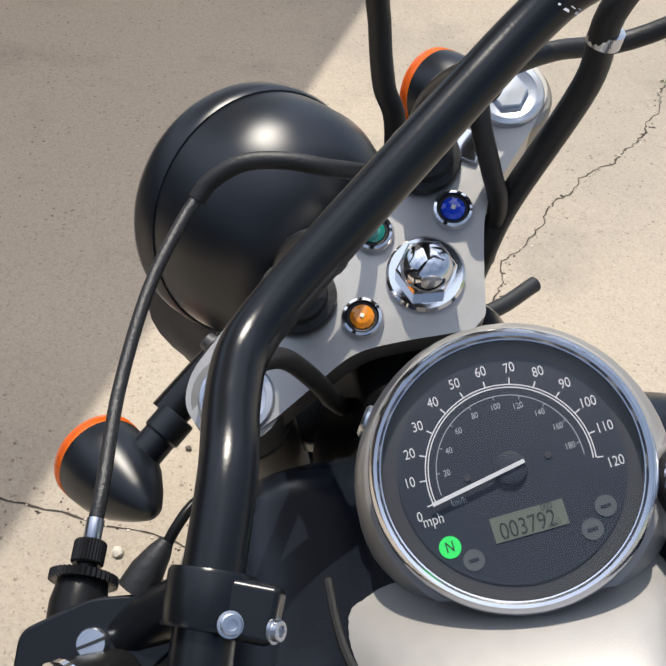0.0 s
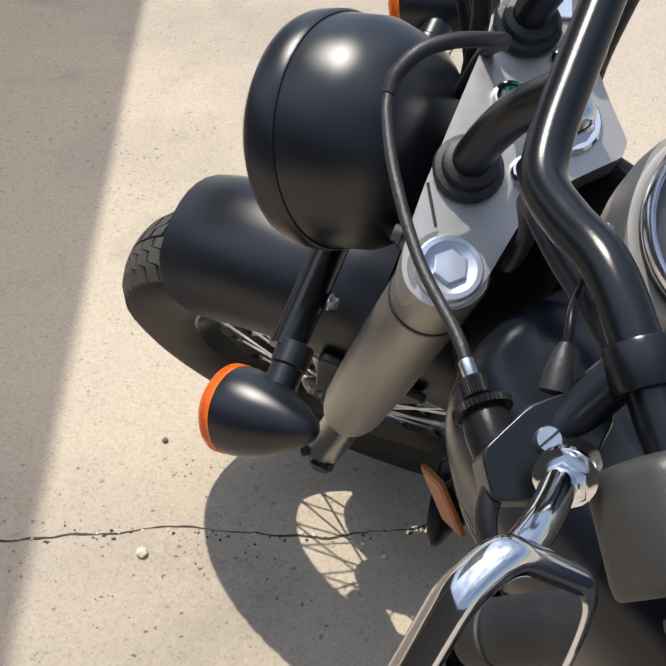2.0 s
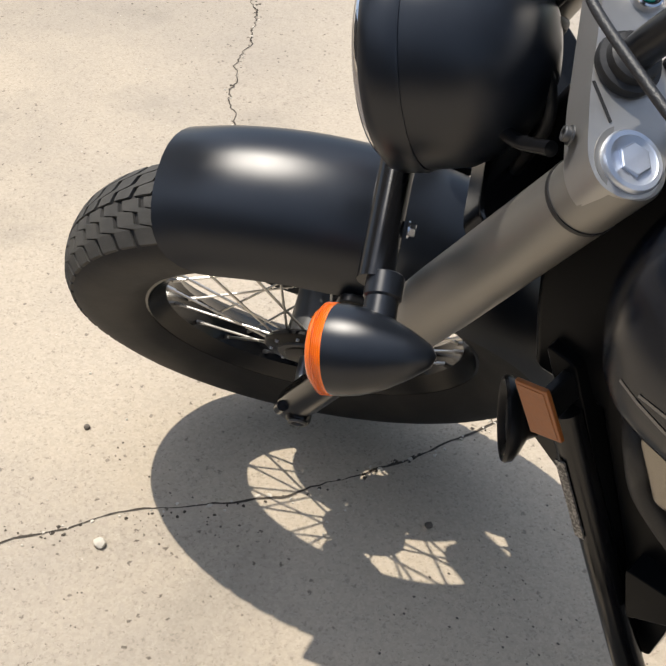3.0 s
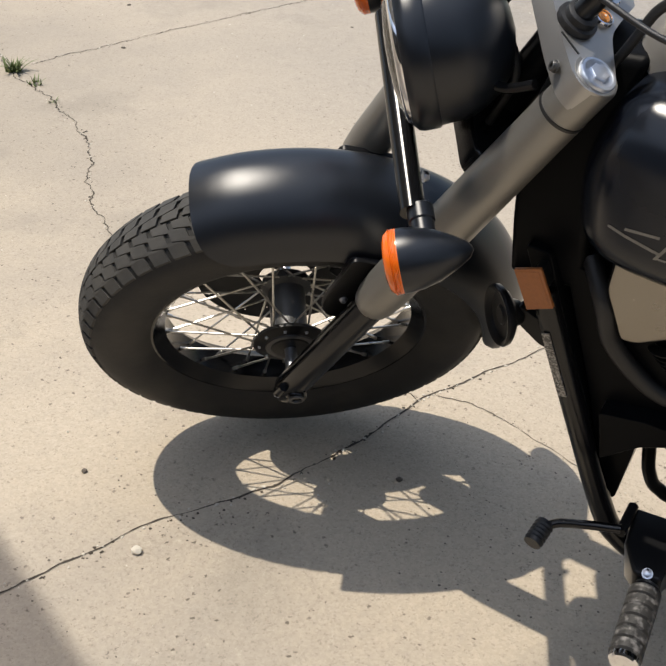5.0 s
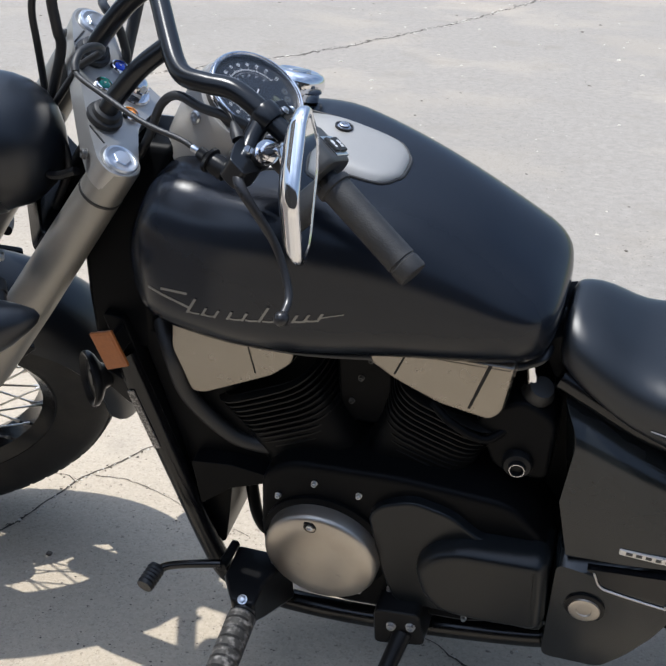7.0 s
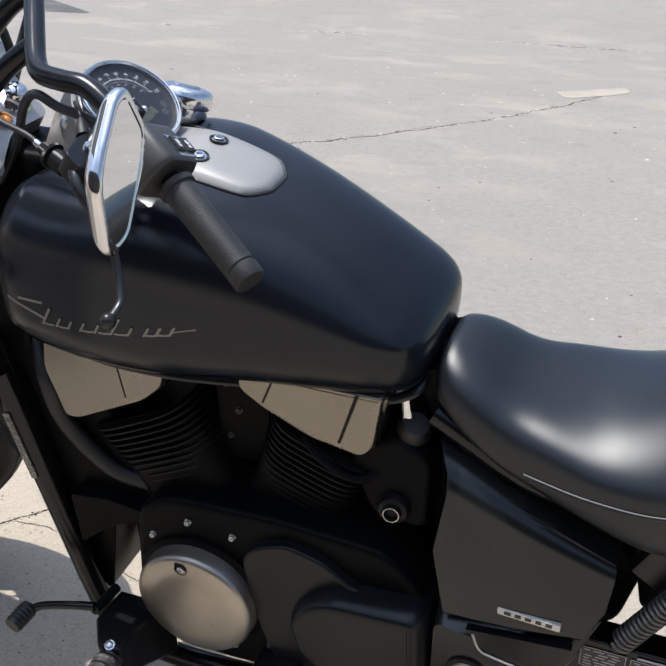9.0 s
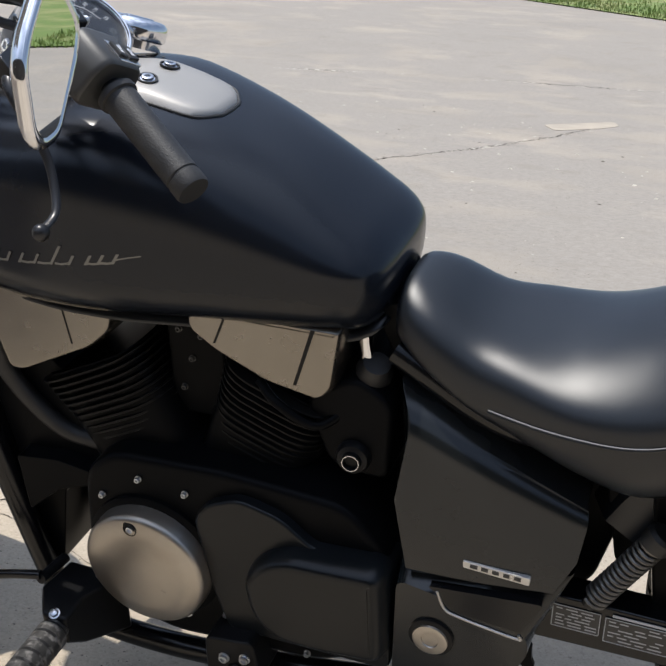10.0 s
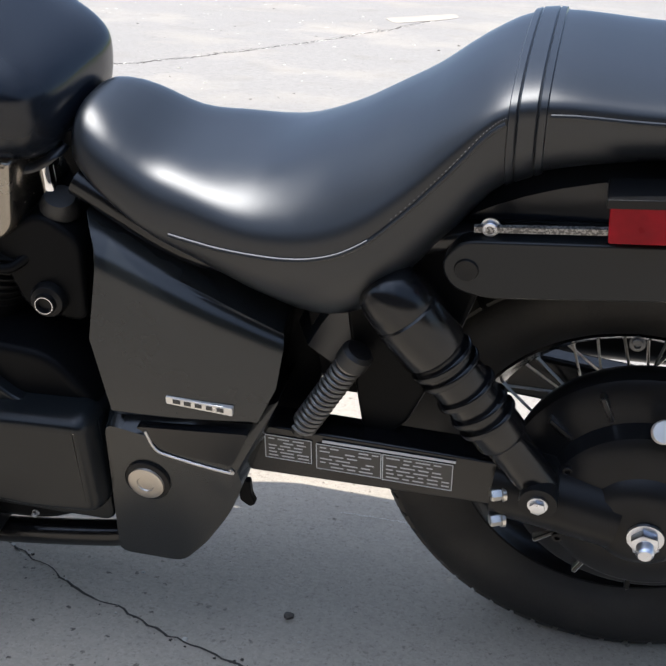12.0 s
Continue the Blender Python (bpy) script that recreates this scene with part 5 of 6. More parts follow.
pump = part("rear_engine_cover", slab(rounded([(0.955, 0.59), (0.985, 0.50), (1.06, 0.49), (1.065, 0.60), (1.02, 0.63)], 0.02), -0.095, 0.05), engine_black, motorcycle, "black engine rear housing", bevel=0.008)
part("key_lock", lathe([(0, 0.021), (0.012, 0.021), (0.018, 0.018), (0.020, 0.0125), (0.026, 0.0115), (0.026, 0.009), (0.020, 0.008)], (1.018, -0.090, 0.522), (0.1, -1, 0.1), 24), cast_black, motorcycle, "black ignition lock barrel")
part("key_ring", lathe([(0.0255, 0.0105), (0.0266, 0.0103), (0.0266, 0.0096), (0.0255, 0.0094)], (1.018, -0.090, 0.522), (0.1, -1, 0.1), 24, caps=False), chrome, motorcycle, "chrome ignition lock ring")
part("chrome_clip", tube([(1.020, -0.060, 0.668), (1.024, -0.066, 0.640), (1.018, -0.066, 0.618), (1.004, -0.06, 0.592)], 0.0085, 12), chrome, motorcycle, "chrome elbow pipe")
part("rubber_boot", lathe([(0, 0.022), (0.012, 0.024), (0.02, 0.020), (0.03, 0.022), (0.045, 0.016)], (1.025, -0.06, 0.60), (0.3, -0.3, 0.9), 20), rubber, motorcycle, "ribbed rubber boot")

# alternator cover and left engine covers
alt = part("alternator_cover", lathe([(0.0, 0.0875), (0.026, 0.0865), (0.0305, 0.0845), (0.034, 0.080), (0.0365, 0.055), (0.0375, 0.0)], (0.752, -0.135, 0.318), (0, -1, 0), 72), brushed, motorcycle, "round brushed aluminium engine cover")
for a, far in ((98, 0.069), (206, 0.0835), (314, 0.0835)):
    c = Vector((0.752 + far * math.cos(radians(a)), -0.1690 if far < 0.08 else -0.1610, 0.318 + far * math.sin(radians(a))))
    if far < 0.08:
        part("bolt_recess", lathe([(0.0, 0.0095), (0.0022, 0.0095), (0.0022, 0.0080), (0.0005, 0.0080)], c, (0, -1, 0), 20), cast_black, alt)
    bolt("cover_bolt", c, (0, -1, 0), 0.0050 if far < 0.08 else 0.0040, 0.0035, zinc, alt, hexed=False)
part("bolt_notch", slab(rounded([(0.7335, 0.3960), (0.7480, 0.3960), (0.7500, 0.3820), (0.7455, 0.3750), (0.7375, 0.3760), (0.7330, 0.3840)], 0.003), -0.1702, -0.160), cast_black, alt, "dark bolt recess")
for k in range(7):
    part("maker_mark", box((0.722 + 0.010 * k, -0.1716, 0.302 - 0.001 * k), (0.0075, 0.0006, 0.0030), (0, 20, 0)), script_dark, alt)
part("case_rim", lathe([(-0.02, 0.096), (0.006, 0.096), (0.010, 0.090)], (0.752, -0.132, 0.318), (0, -1, 0), 60), engine_black, crank)
gear = part("gear_cover", slab(rounded([(0.822, 0.412), (0.844, 0.438), (0.887, 0.457), (0.941, 0.443), (0.984, 0.408), (1.055, 0.410), (1.082, 0.402), (1.082, 0.24), (0.86, 0.235), (0.84, 0.30)], 0.016), -0.148, -0.09), gear_black, motorcycle, "satin dark gear cover", bevel=0.005, segments=3)
drive = part("drive_cover", puffed(rounded([(0.913, 0.380), (0.935, 0.398), (0.960, 0.408), (1.080, 0.416), (1.084, 0.272), (0.99, 0.262), (0.935, 0.264), (0.903, 0.298), (0.894, 0.350)], 0.022, 5), -0.176, -0.13, 0.014, 0.030), gear_black, motorcycle, "satin dark drive cover", sharp=60)
for x, z in ((0.682, 0.400), (0.740, 0.440), (0.806, 0.434), (0.90, 0.22), (0.965, 0.215), (0.85, 0.245)):
    bolt("case_bolt", Vector((x, -0.133, z)), (0, -1, 0), 0.0038, 0.006, zinc, crank, hexed=False)

# gear pedal, foot peg, side stand
pedal = part("gear_pedal", tube([(0.600, -0.185, 0.278), (0.56, -0.193, 0.274), (0.52, -0.199, 0.264), (0.502, -0.208, 0.258)], 0.0065, 12), gloss_black, motorcycle, "black gear pedal")
part("pedal_rubber", lathe([(0, 0.008), (0.0, 0.0125)] + [(0.003 + 0.0032 * i, 0.0142 if i % 2 else 0.0130) for i in range(11)] + [(0.038, 0.0125)], (0.500, -0.204, 0.259), (-0.15, -1, -0.1), 20), rubber, pedal, "ribbed pedal rubber")
hanger = part("peg_hanger", loft([[(0.60, -0.12, 0.25), (0.69, -0.12, 0.25), (0.69, -0.12, 0.15), (0.60, -0.12, 0.15)], [(0.61, -0.20, 0.275), (0.675, -0.20, 0.275), (0.67, -0.20, 0.19), (0.615, -0.20, 0.19)], [(0.635, -0.238, 0.268), (0.672, -0.238, 0.268), (0.67, -0.238, 0.225), (0.637, -0.238, 0.225)]]), cast_black, motorcycle, "black foot peg bracket", bevel=0.006)
p0, p1 = Vector((0.655, -0.235, 0.248)), Vector((0.664, -0.366, 0.258))
pdir = (p1 - p0).normalized()
peg = part("foot_peg", lathe([(-0.012, 0.014), (0.0, 0.016), (0.010, 0.016), (0.012, 0.021)] + [(0.012 + 0.108 * i / 48, 0.0215 + (0.0 if i % 8 else -0.0035)) for i in range(49)] + [(0.121, 0.019), (0.122, 0.0)], p0, pdir, 28), worn_rubber, motorcycle, "worn ribbed rubber foot peg")
part("peg_end", lathe([(0.1215, 0.0195), (0.128, 0.0195), (0.1305, 0.0170), (0.1308, 0.0)], p0, pdir, 28), chrome, peg, "chrome peg end cap")
bolt("peg_pivot", Vector((0.652, -0.232, 0.268)), (0, -0.4, 1), 0.006, 0.006, zinc, hanger)
part("shift_shaft", tube([(0.600, -0.13, 0.262), (0.600, -0.187, 0.272)], 0.0075, 16, smooth_it=False), cast_black, hanger)
bracket = part("stand_bracket", slab(rounded([(0.835, 0.235), (0.905, 0.245), (0.915, 0.175), (0.835, 0.155)], 0.012), -0.172, -0.10), cast_black, motorcycle, "black side stand bracket", bevel=0.006)
bolt("stand_bolt", Vector((0.863, -0.172, 0.208)), (0, -1, 0), 0.0062, 0.006, zinc, bracket, hexed=False)
bolt("stand_bolt", Vector((0.893, -0.172, 0.216)), (0, -1, 0), 0.0062, 0.006, zinc, bracket, hexed=False)
stand = part("side_stand", tube([(0.880, -0.165, 0.190), (0.868, -0.205, 0.160), (0.850, -0.265, 0.118), (0.832, -0.322, 0.082)], lambda t: 0.0175 - 0.004 * t, 16, flat=0.8), cast_black, motorcycle, "black side stand")
foot = Matrix.Rotation(radians(-LEAN), 4, "X")
part("stand_foot", box((0.828, -0.332, 0.0795), (0.06, 0.04, 0.008), (-LEAN, 0, 0)), cast_black, stand, bevel=0.002)

# tank
TANK = [  # x, top, widest, bottom, half width
    (0.488, 0.768, 0.748, 0.728, 0.054), (0.494, 0.805, 0.748, 0.708, 0.102), (0.507, 0.841, 0.748, 0.692, 0.133), (0.533, 0.879, 0.750, 0.679, 0.158), (0.560, 0.898, 0.7515, 0.672, 0.169), (0.585, 0.907, 0.7523, 0.669, 0.1745), (0.615, 0.9115, 0.753, 0.667, 0.180), (0.65, 0.915, 0.754, 0.666, 0.185), (0.70, 0.918, 0.756, 0.666, 0.186),
    (0.75, 0.9165, 0.757, 0.667, 0.181), (0.85, 0.8905, 0.757, 0.669, 0.157), (0.94, 0.849, 0.755, 0.669, 0.138), (1.00, 0.809, 0.753, 0.672, 0.125), (1.024, 0.792, 0.752, 0.676, 0.113), (1.038, 0.779, 0.751, 0.687, 0.098),
    (1.047, 0.768, 0.749, 0.704, 0.075), (1.051, 0.759, 0.747, 0.728, 0.042)]


def shoulder(x):
    """How square the tank's upper section is: squarer ahead, rounder behind."""
    return 0.54 - 0.03 * min(1.0, max(0.0, (x - 0.575) / 0.11)) + 0.26 * min(1.0, max(0.0, (x - 0.70) / 0.25))


def cheek(x, y):
    """A soft bulge on each side of the tank's front, falling off behind."""
    return 0.012 * math.exp(-((x - 0.552) / 0.036) ** 2 - ((abs(y) - 0.118) / 0.048) ** 2)


def tank_ring(x, grow=0.0):
    top, mid, low, w = curve_through(TANK, x)
    pts = []
    for k in range(80):
        a = 2 * math.pi * k / 80
        c, s = math.cos(a), math.sin(a)
        y = (w + grow) * math.copysign(abs(c) ** (shoulder(x) if s > 0 else 0.62), c)
        z = mid + (top + grow - mid) * abs(s) ** shoulder(x) if s > 0 else mid - (mid - low + grow) * abs(s) ** 0.9
        if s > 0:
            z += cheek(x, y)
        pts.append((x, y, z))
    return pts


TX = [0.488, 0.4895, 0.492, 0.496, 0.501, 0.508, 0.517, 0.530] + [0.54 + 0.01 * i for i in range(10)] + [0.65 + 0.02 * i for i in range(19)] + [1.016, 1.023, 1.030, 1.036, 1.041, 1.044, 1.047, 1.0495, 1.051]
tank = part("fuel_tank", loft([tank_ring(x) for x in TX]), tank_black, motorcycle, "matte black teardrop fuel tank")


def tank_side(x, z):
    """The tank's left flank at x and height z."""
    top, mid, low, w = curve_through(TANK, x)
    s = min(0.999, abs((z - mid) / (top - mid)) ** (1 / shoulder(x)) if z > mid else ((mid - z) / (mid - low)) ** (1 / 0.9))
    c = math.sqrt(1 - s * s)
    return Vector((x, -w * c ** (shoulder(x) if z > mid else 0.62), z))


def tank_top(x, y):
    top, mid, low, w = curve_through(TANK, x)
    c = min(0.999, (abs(y) / w) ** (1 / shoulder(x)))
    return Vector((x, y, mid + (top - mid) * math.sqrt(1 - c * c) ** shoulder(x)))


seam_pts = [Vector((x, -0.62 * curve_through(TANK, x)[3], curve_through(TANK, x)[2] - 0.001)) for x in [0.51, 0.53, 0.56, 0.60, 0.66, 0.74, 0.82, 0.90, 0.98, 1.015, 1.040]]
part("seam_lip", tube(seam_pts + [Vector((p.x, -p.y, p.z)) for p in seam_pts[::-1]], 0.006, 10, 5, flat=0.5), matte_black, tank, "rolled seam under the tank")

# tank script: a flourish of slanted strokes, no letters
script = bmesh.new()


def stroke(pts, width):
    left, right = [], []
    for i, (x, z) in enumerate(pts):
        p = tank_side(x, z) + Vector((0, -0.0005, 0))
        q = tank_side(x + width * 0.3, z + width) + Vector((0, -0.0005, 0))
        left.append(script.verts.new(p))
        right.append(script.verts.new(q))
    for a, b, c, d in zip(left, left[1:], right[1:], right):
        script.faces.new((a, b, c, d))


def base_line(x):
    return 0.748 + (x - 0.56) * 0.105


stroke([(0.545 + 0.02 * i, base_line(0.545 + 0.02 * i) + 0.024 - 0.006 * i) for i in range(4)], 0.004)
stroke([(0.565 + 0.02 * i, base_line(0.565 + 0.02 * i) + 0.027) for i in range(3)], 0.004)
for x, h, w in ((0.60, 0.026, 0.004), (0.622, 0.014, 0.0035), (0.640, 0.013, 0.0035), (0.658, 0.013, 0.0035), (0.678, 0.013, 0.0035), (0.700, 0.024, 0.0035), (0.722, 0.012, 0.0035), (0.742, 0.012, 0.0035), (0.756, 0.012, 0.0035), (0.772, 0.012, 0.0035)):
    n = 4
    left = [script.verts.new(tank_side(x + 0.6 * h * i / n, base_line(x) + h * i / n) + Vector((0, -0.0012, 0))) for i in range(n + 1)]
    right = [script.verts.new(tank_side(x + 0.6 * h * i / n + w, base_line(x) + h * i / n) + Vector((0, -0.0012, 0))) for i in range(n + 1)]
    for a, b, c, d in zip(left, left[1:], right[1:], right):
        script.faces.new((a, b, c, d))
for x in (0.604, 0.626, 0.662, 0.684, 0.706, 0.745, 0.760):
    stroke([(x, base_line(x)), (x + 0.008, base_line(x + 0.008) - 0.001), (x + 0.016, base_line(x + 0.016))], 0.0028)
stroke([(0.775, base_line(0.775) + 0.003), (0.79, base_line(0.79) + 0.005), (0.805, base_line(0.805) + 0.006)], 0.0018)
part("script_emblem", script, script_silver, tank, "silver script emblem", smooth=False)

# instrument pod: silver nacelle and tongue on the tank
GAUGE = Vector((0.642, 0.0077, 0.9646))
G_N = Vector((0.571, -0.130, 0.811)).normalized()
G_U = Vector((-0.821, -0.045, 0.571))
G_U = (G_U - G_N * G_U.dot(G_N)).normalized()
G_R = G_U.cross(G_N)
G = Matrix((G_R, G_U, G_N)).transposed().to_4x4() @ Matrix.Scale(0.966, 4)
G.translation = GAUGE
PY = -0.0055
pod = part("instrument_pod", loft([[GAUGE + G_N * h + G_R * (r * math.cos(a)) + G_U * (r * math.sin(a)) + Vector((0, 0, dz)) for a in [2 * math.pi * i / 56 for i in range(56)]]
                                   for h, r, dz in ((-0.016, 0.056, 0), (-0.013, 0.0640, 0), (-0.014, 0.0690, 0), (-0.019, 0.0730, -0.001), (-0.034, 0.0770, -0.003), (-0.058, 0.0800, -0.008), (-0.098, 0.0810, -0.018))], caps=False), pod_grey, motorcycle, "satin silver instrument pod on the tank")
TONGUE = [(0.630, 0.0790, 0.001), (0.650, 0.0790, 0.001), (0.670, 0.0785, 0.004), (0.690, 0.0760, 0.0068), (0.71, 0.0700, 0.0098), (0.73, 0.0640, 0.0118), (0.76, 0.0585, 0.0120), (0.80, 0.0545, 0.0100), (0.818, 0.050, 0.0090), (0.828, 0.042, 0.0080), (0.836, 0.028, 0.0065)]


def tongue_ring(x):
    w, h = curve_through(TONGUE, x)
    pts = []
    for k in range(21):
        b = -1 + 2 * k / 20
        y = PY + b * w
        base = tank_top(x, y).z
        lift = h * (1 - abs(b) ** (2.0 + 5.0 * min(1.0, max(0.0, (x - 0.66) / 0.12)))) ** 0.6 if abs(b) < 1 else 0.0
        pts.append((x, y, base + lift - 0.001))
    return pts + [(x, PY + w * 0.97, tank_top(x, PY + w).z - 0.012), (x, PY - w * 0.97, tank_top(x, PY - w).z - 0.012)]


tongue = part("pod_tongue", loft([tongue_ring(0.632 + 0.204 * i / 34) for i in range(35)] + [[(0.840, PY + (p[1] - PY) * 0.8, p[2] - 0.007) for p in tongue_ring(0.836)]]), pod_grey, pod, "silver console tongue")
edge_x = [0.640 + 0.012 * i for i in range(15)] + [0.818, 0.824, 0.830, 0.835]
edge_l = [tank_top(x, PY - curve_through(TONGUE, x)[0] - 0.0008) for x in edge_x]
edge_r = [tank_top(x, PY + curve_through(TONGUE, x)[0] + 0.0008) for x in edge_x]
part("gasket", tube(edge_l + [tank_top(0.8408, PY - 0.018), tank_top(0.8412, PY + 0.018)] + edge_r[::-1], 0.0022, 8, 2), rubber, tongue, "black rubber edge strip")
for side in (-1, 1):
    x, y = 0.752, PY + side * 0.0255
    c = tank_top(x, y) + Vector((0, 0, 0.0112))
    nrm = Vector((0.22, side * 0.10, 1)).normalized()
    part("screw_recess", lathe([(0.0, 0.0118), (0.0022, 0.0118), (0.0022, 0.0100), (0.0006, 0.0098)], c, nrm, 24), rubber, tongue)
    bolt("console_screw", c, nrm, 0.0068, 0.0045, zinc, tongue, hexed=False)
cap_c = Vector((0.658, 0.098, 0.921))
cap_n = Vector((0.15, 0.35, 0.92)).normalized()
cap = part("fuel_cap", lathe([(0.0, 0.033), (0.010, 0.033), (0.012, 0.036), (0.022, 0.0375), (0.030, 0.036), (0.034, 0.032), (0.0355, 0.026), (0.034, 0.023), (0.033, 0.0)], cap_c, cap_n, 44), chrome, motorcycle, "chrome fuel filler cap")
part("key_flap", box((0, 0, 0), (0.010, 0.040, 0.005)), chrome, cap, bevel=0.002, at=Matrix.Translation(cap_c + cap_n * 0.0345) @ cap_n.to_track_quat("Z", "Y").to_matrix().to_4x4())
part("pod_screw", lathe([(-0.004, 0.0085), (0.0015, 0.0085), (0.003, 0.0070), (0.003, 0.0045), (0.001, 0.0040), (0.001, 0.0)], GAUGE + G_R * -0.060 + G_U * 0.045 - G_N * 0.034, G_R * -0.80 + G_U * 0.60 + G_N * 0.15, 20), zinc, pod, "recessed pod screw")

# speedometer
part("gauge_seat", lathe([(-0.022, 0.0640), (-0.014, 0.0655), (-0.004, 0.0655), (0.001, 0.062)], (0, 0, 0), (0, 0, 1), 56, caps=False), rubber, pod, at=G)
speedo = part("speedometer", lathe([(-0.012, 0.0650), (-0.004, 0.0655), (-0.003, 0.0668), (0.001, 0.0673), (0.0045, 0.0668), (0.0070, 0.0655), (0.0082, 0.0638), (0.0078, 0.0622), (0.0060, 0.0612), (0.0058, 0.0606), (0.0010, 0.0602)], (0, 0, 0), (0, 0, 1), 96, caps=False), bezel_chrome, motorcycle, "chrome rimmed analogue speedometer", at=G)
part("dial_ring", lathe([(-0.0005, 0.0610), (0.0, 0.0610), (0.0, 0.0)], (0, 0, 0), (0, 0, 1), 64), dial_dark, speedo, "grey dial border", at=G)
dial = part("dial", lathe([(0.0002, 0.0535), (0.0008, 0.0535), (0.0008, 0.0)], (0, 0, 0), (0, 0, 1), 64), dial_face, speedo, "dark dial face", at=G)
glass = part("glass", lathe([(0.0054, 0.0606), (0.0066, 0.040), (0.0072, 0.0)], (0, 0, 0), (0, 0, 1), 48, caps=False), clear_glass, speedo, "clear gauge glass", at=G)
glass.visible_shadow = False


def letters(body, size, x, y, mat, parent, at, turn=0.0, lift=0.0011, shear=0.0):
    cu = bpy.data.curves.new("text", "FONT")
    cu.body, cu.size, cu.align_x, cu.align_y, cu.extrude, cu.shear = body, size, "CENTER", "CENTER", 0.00008, shear
    ob = new("text", cu)
    mesh = bpy.data.meshes.new_from_object(ob)
    bpy.data.objects.remove(ob)
    mesh.materials.clear()
    mesh.transform(at @ Matrix.Translation((x, y, lift)) @ Matrix.Rotation(turn, 4, "Z") @ Matrix.Diagonal((0.8, 1, 1, 1)))
    return part("number" if body[0].isdigit() else "lettering", mesh, mat, parent, smooth=False)


def dial_angle(v):
    return radians(189 - 198 * v / 120)


def arc(r0, r1, a0, a1, z, n=60):
    bm = bmesh.new()
    lo = [bm.verts.new((r0 * math.cos(a0 + (a1 - a0) * i / n), r0 * math.sin(a0 + (a1 - a0) * i / n), z)) for i in range(n + 1)]
    hi = [bm.verts.new((r1 * math.cos(a0 + (a1 - a0) * i / n), r1 * math.sin(a0 + (a1 - a0) * i / n), z)) for i in range(n + 1)]
    for i in range(n):
        bm.faces.new((lo[i], lo[i + 1], hi[i + 1], hi[i]))
    return bm


part("scale_line", joined(arc(0.0395, 0.0401, dial_angle(0), dial_angle(120), 0.0011), arc(0.0382, 0.0388, dial_angle(0), dial_angle(120), 0.0011)), white_print, dial, "white scale lines", at=G, smooth=False)
part("scale_line", arc(0.0345, 0.0349, dial_angle(2), dial_angle(118), 0.0011), grey_print, dial, at=G, smooth=False)
for v in range(0, 121, 10):
    a = dial_angle(v)
    part("tick", arc(0.0400, 0.0430, a - 0.008, a + 0.008, 0.0011, 1), white_print, dial, at=G, smooth=False)
    letters(str(v), 0.0068, 0.0478 * math.cos(a), 0.0478 * math.sin(a) + (-0.003 if v in (0, 120) else 0), white_print, dial, G)
for k in range(20, 181, 20):
    a = dial_angle(k / 1.609)
    part("tick", arc(0.0330, 0.0347, a - 0.006, a + 0.006, 0.0011, 1), grey_print, dial, at=G, smooth=False)
    letters(str(k), 0.0042, 0.0297 * math.cos(a), 0.0297 * math.sin(a), grey_print, dial, G)
letters("mph", 0.0072, -0.0415, -0.0135, white_print, dial, G)
letters("km/h", 0.0046, -0.0275, -0.0085, grey_print, dial, G)
part("hub_cap", lathe([(0.0008, 0.0080), (0.0030, 0.0078), (0.0034, 0.0060), (0.0034, 0.0)], (0, 0, 0), (0, 0, 1), 28), dial_face, dial, at=G)
a = dial_angle(-0.5)
part("needle", box((0.0, 0.0, 0.0), (0.0475, 0.0019, 0.0008)), white_print, dial, "white needle", at=G @ Matrix.Rotation(a, 4, "Z") @ Matrix.Translation((0.0165, 0, 0.0042)))
for x in (0.0185, -0.0205):
    part("pin", lathe([(0.0009, 0.0018), (0.0016, 0.0016), (0.0016, 0.0)], (x, 0.001, 0), (0, 0, 1), 12), dial_dark, dial, at=G)
screen = part("display", box((0.001, -0.0258, 0.0011), (0.0350, 0.0118, 0.0006)), lcd, dial, "grey odometer display", at=G)
letters("003792", 0.0112, 0.000, -0.0275, lcd_ink, screen, G, lift=0.0015)
letters("000", 0.0046, 0.0105, -0.0216, lcd_ink, screen, G, lift=0.0015)
lamp = part("neutral_lamp", lathe([(0.0009, 0.0052), (0.0013, 0.0052), (0.0013, 0.0)], (-0.0375, -0.0275, 0), (0, 0, 1), 24), neutral_green, dial, "lit green neutral lamp", at=G)
letters("N", 0.0072, -0.0375, -0.0275, lcd_ink, lamp, G, lift=0.0015)
for x, y in ((-0.0285, -0.0360), (0.0275, -0.0370), (0.0365, -0.0285)):
    tell = part("warning_lamp", lathe([(0.0009, 0.0050), (0.0013, 0.0050), (0.0013, 0.0)], (x, y, 0), (0, 0, 1), 24), dial_lamp, dial, "unlit warning lamp", at=G)
    part("symbol_bar", box((x, y, 0.0015), (0.0048, 0.0014, 0.0002)), dial_face, tell, at=G)

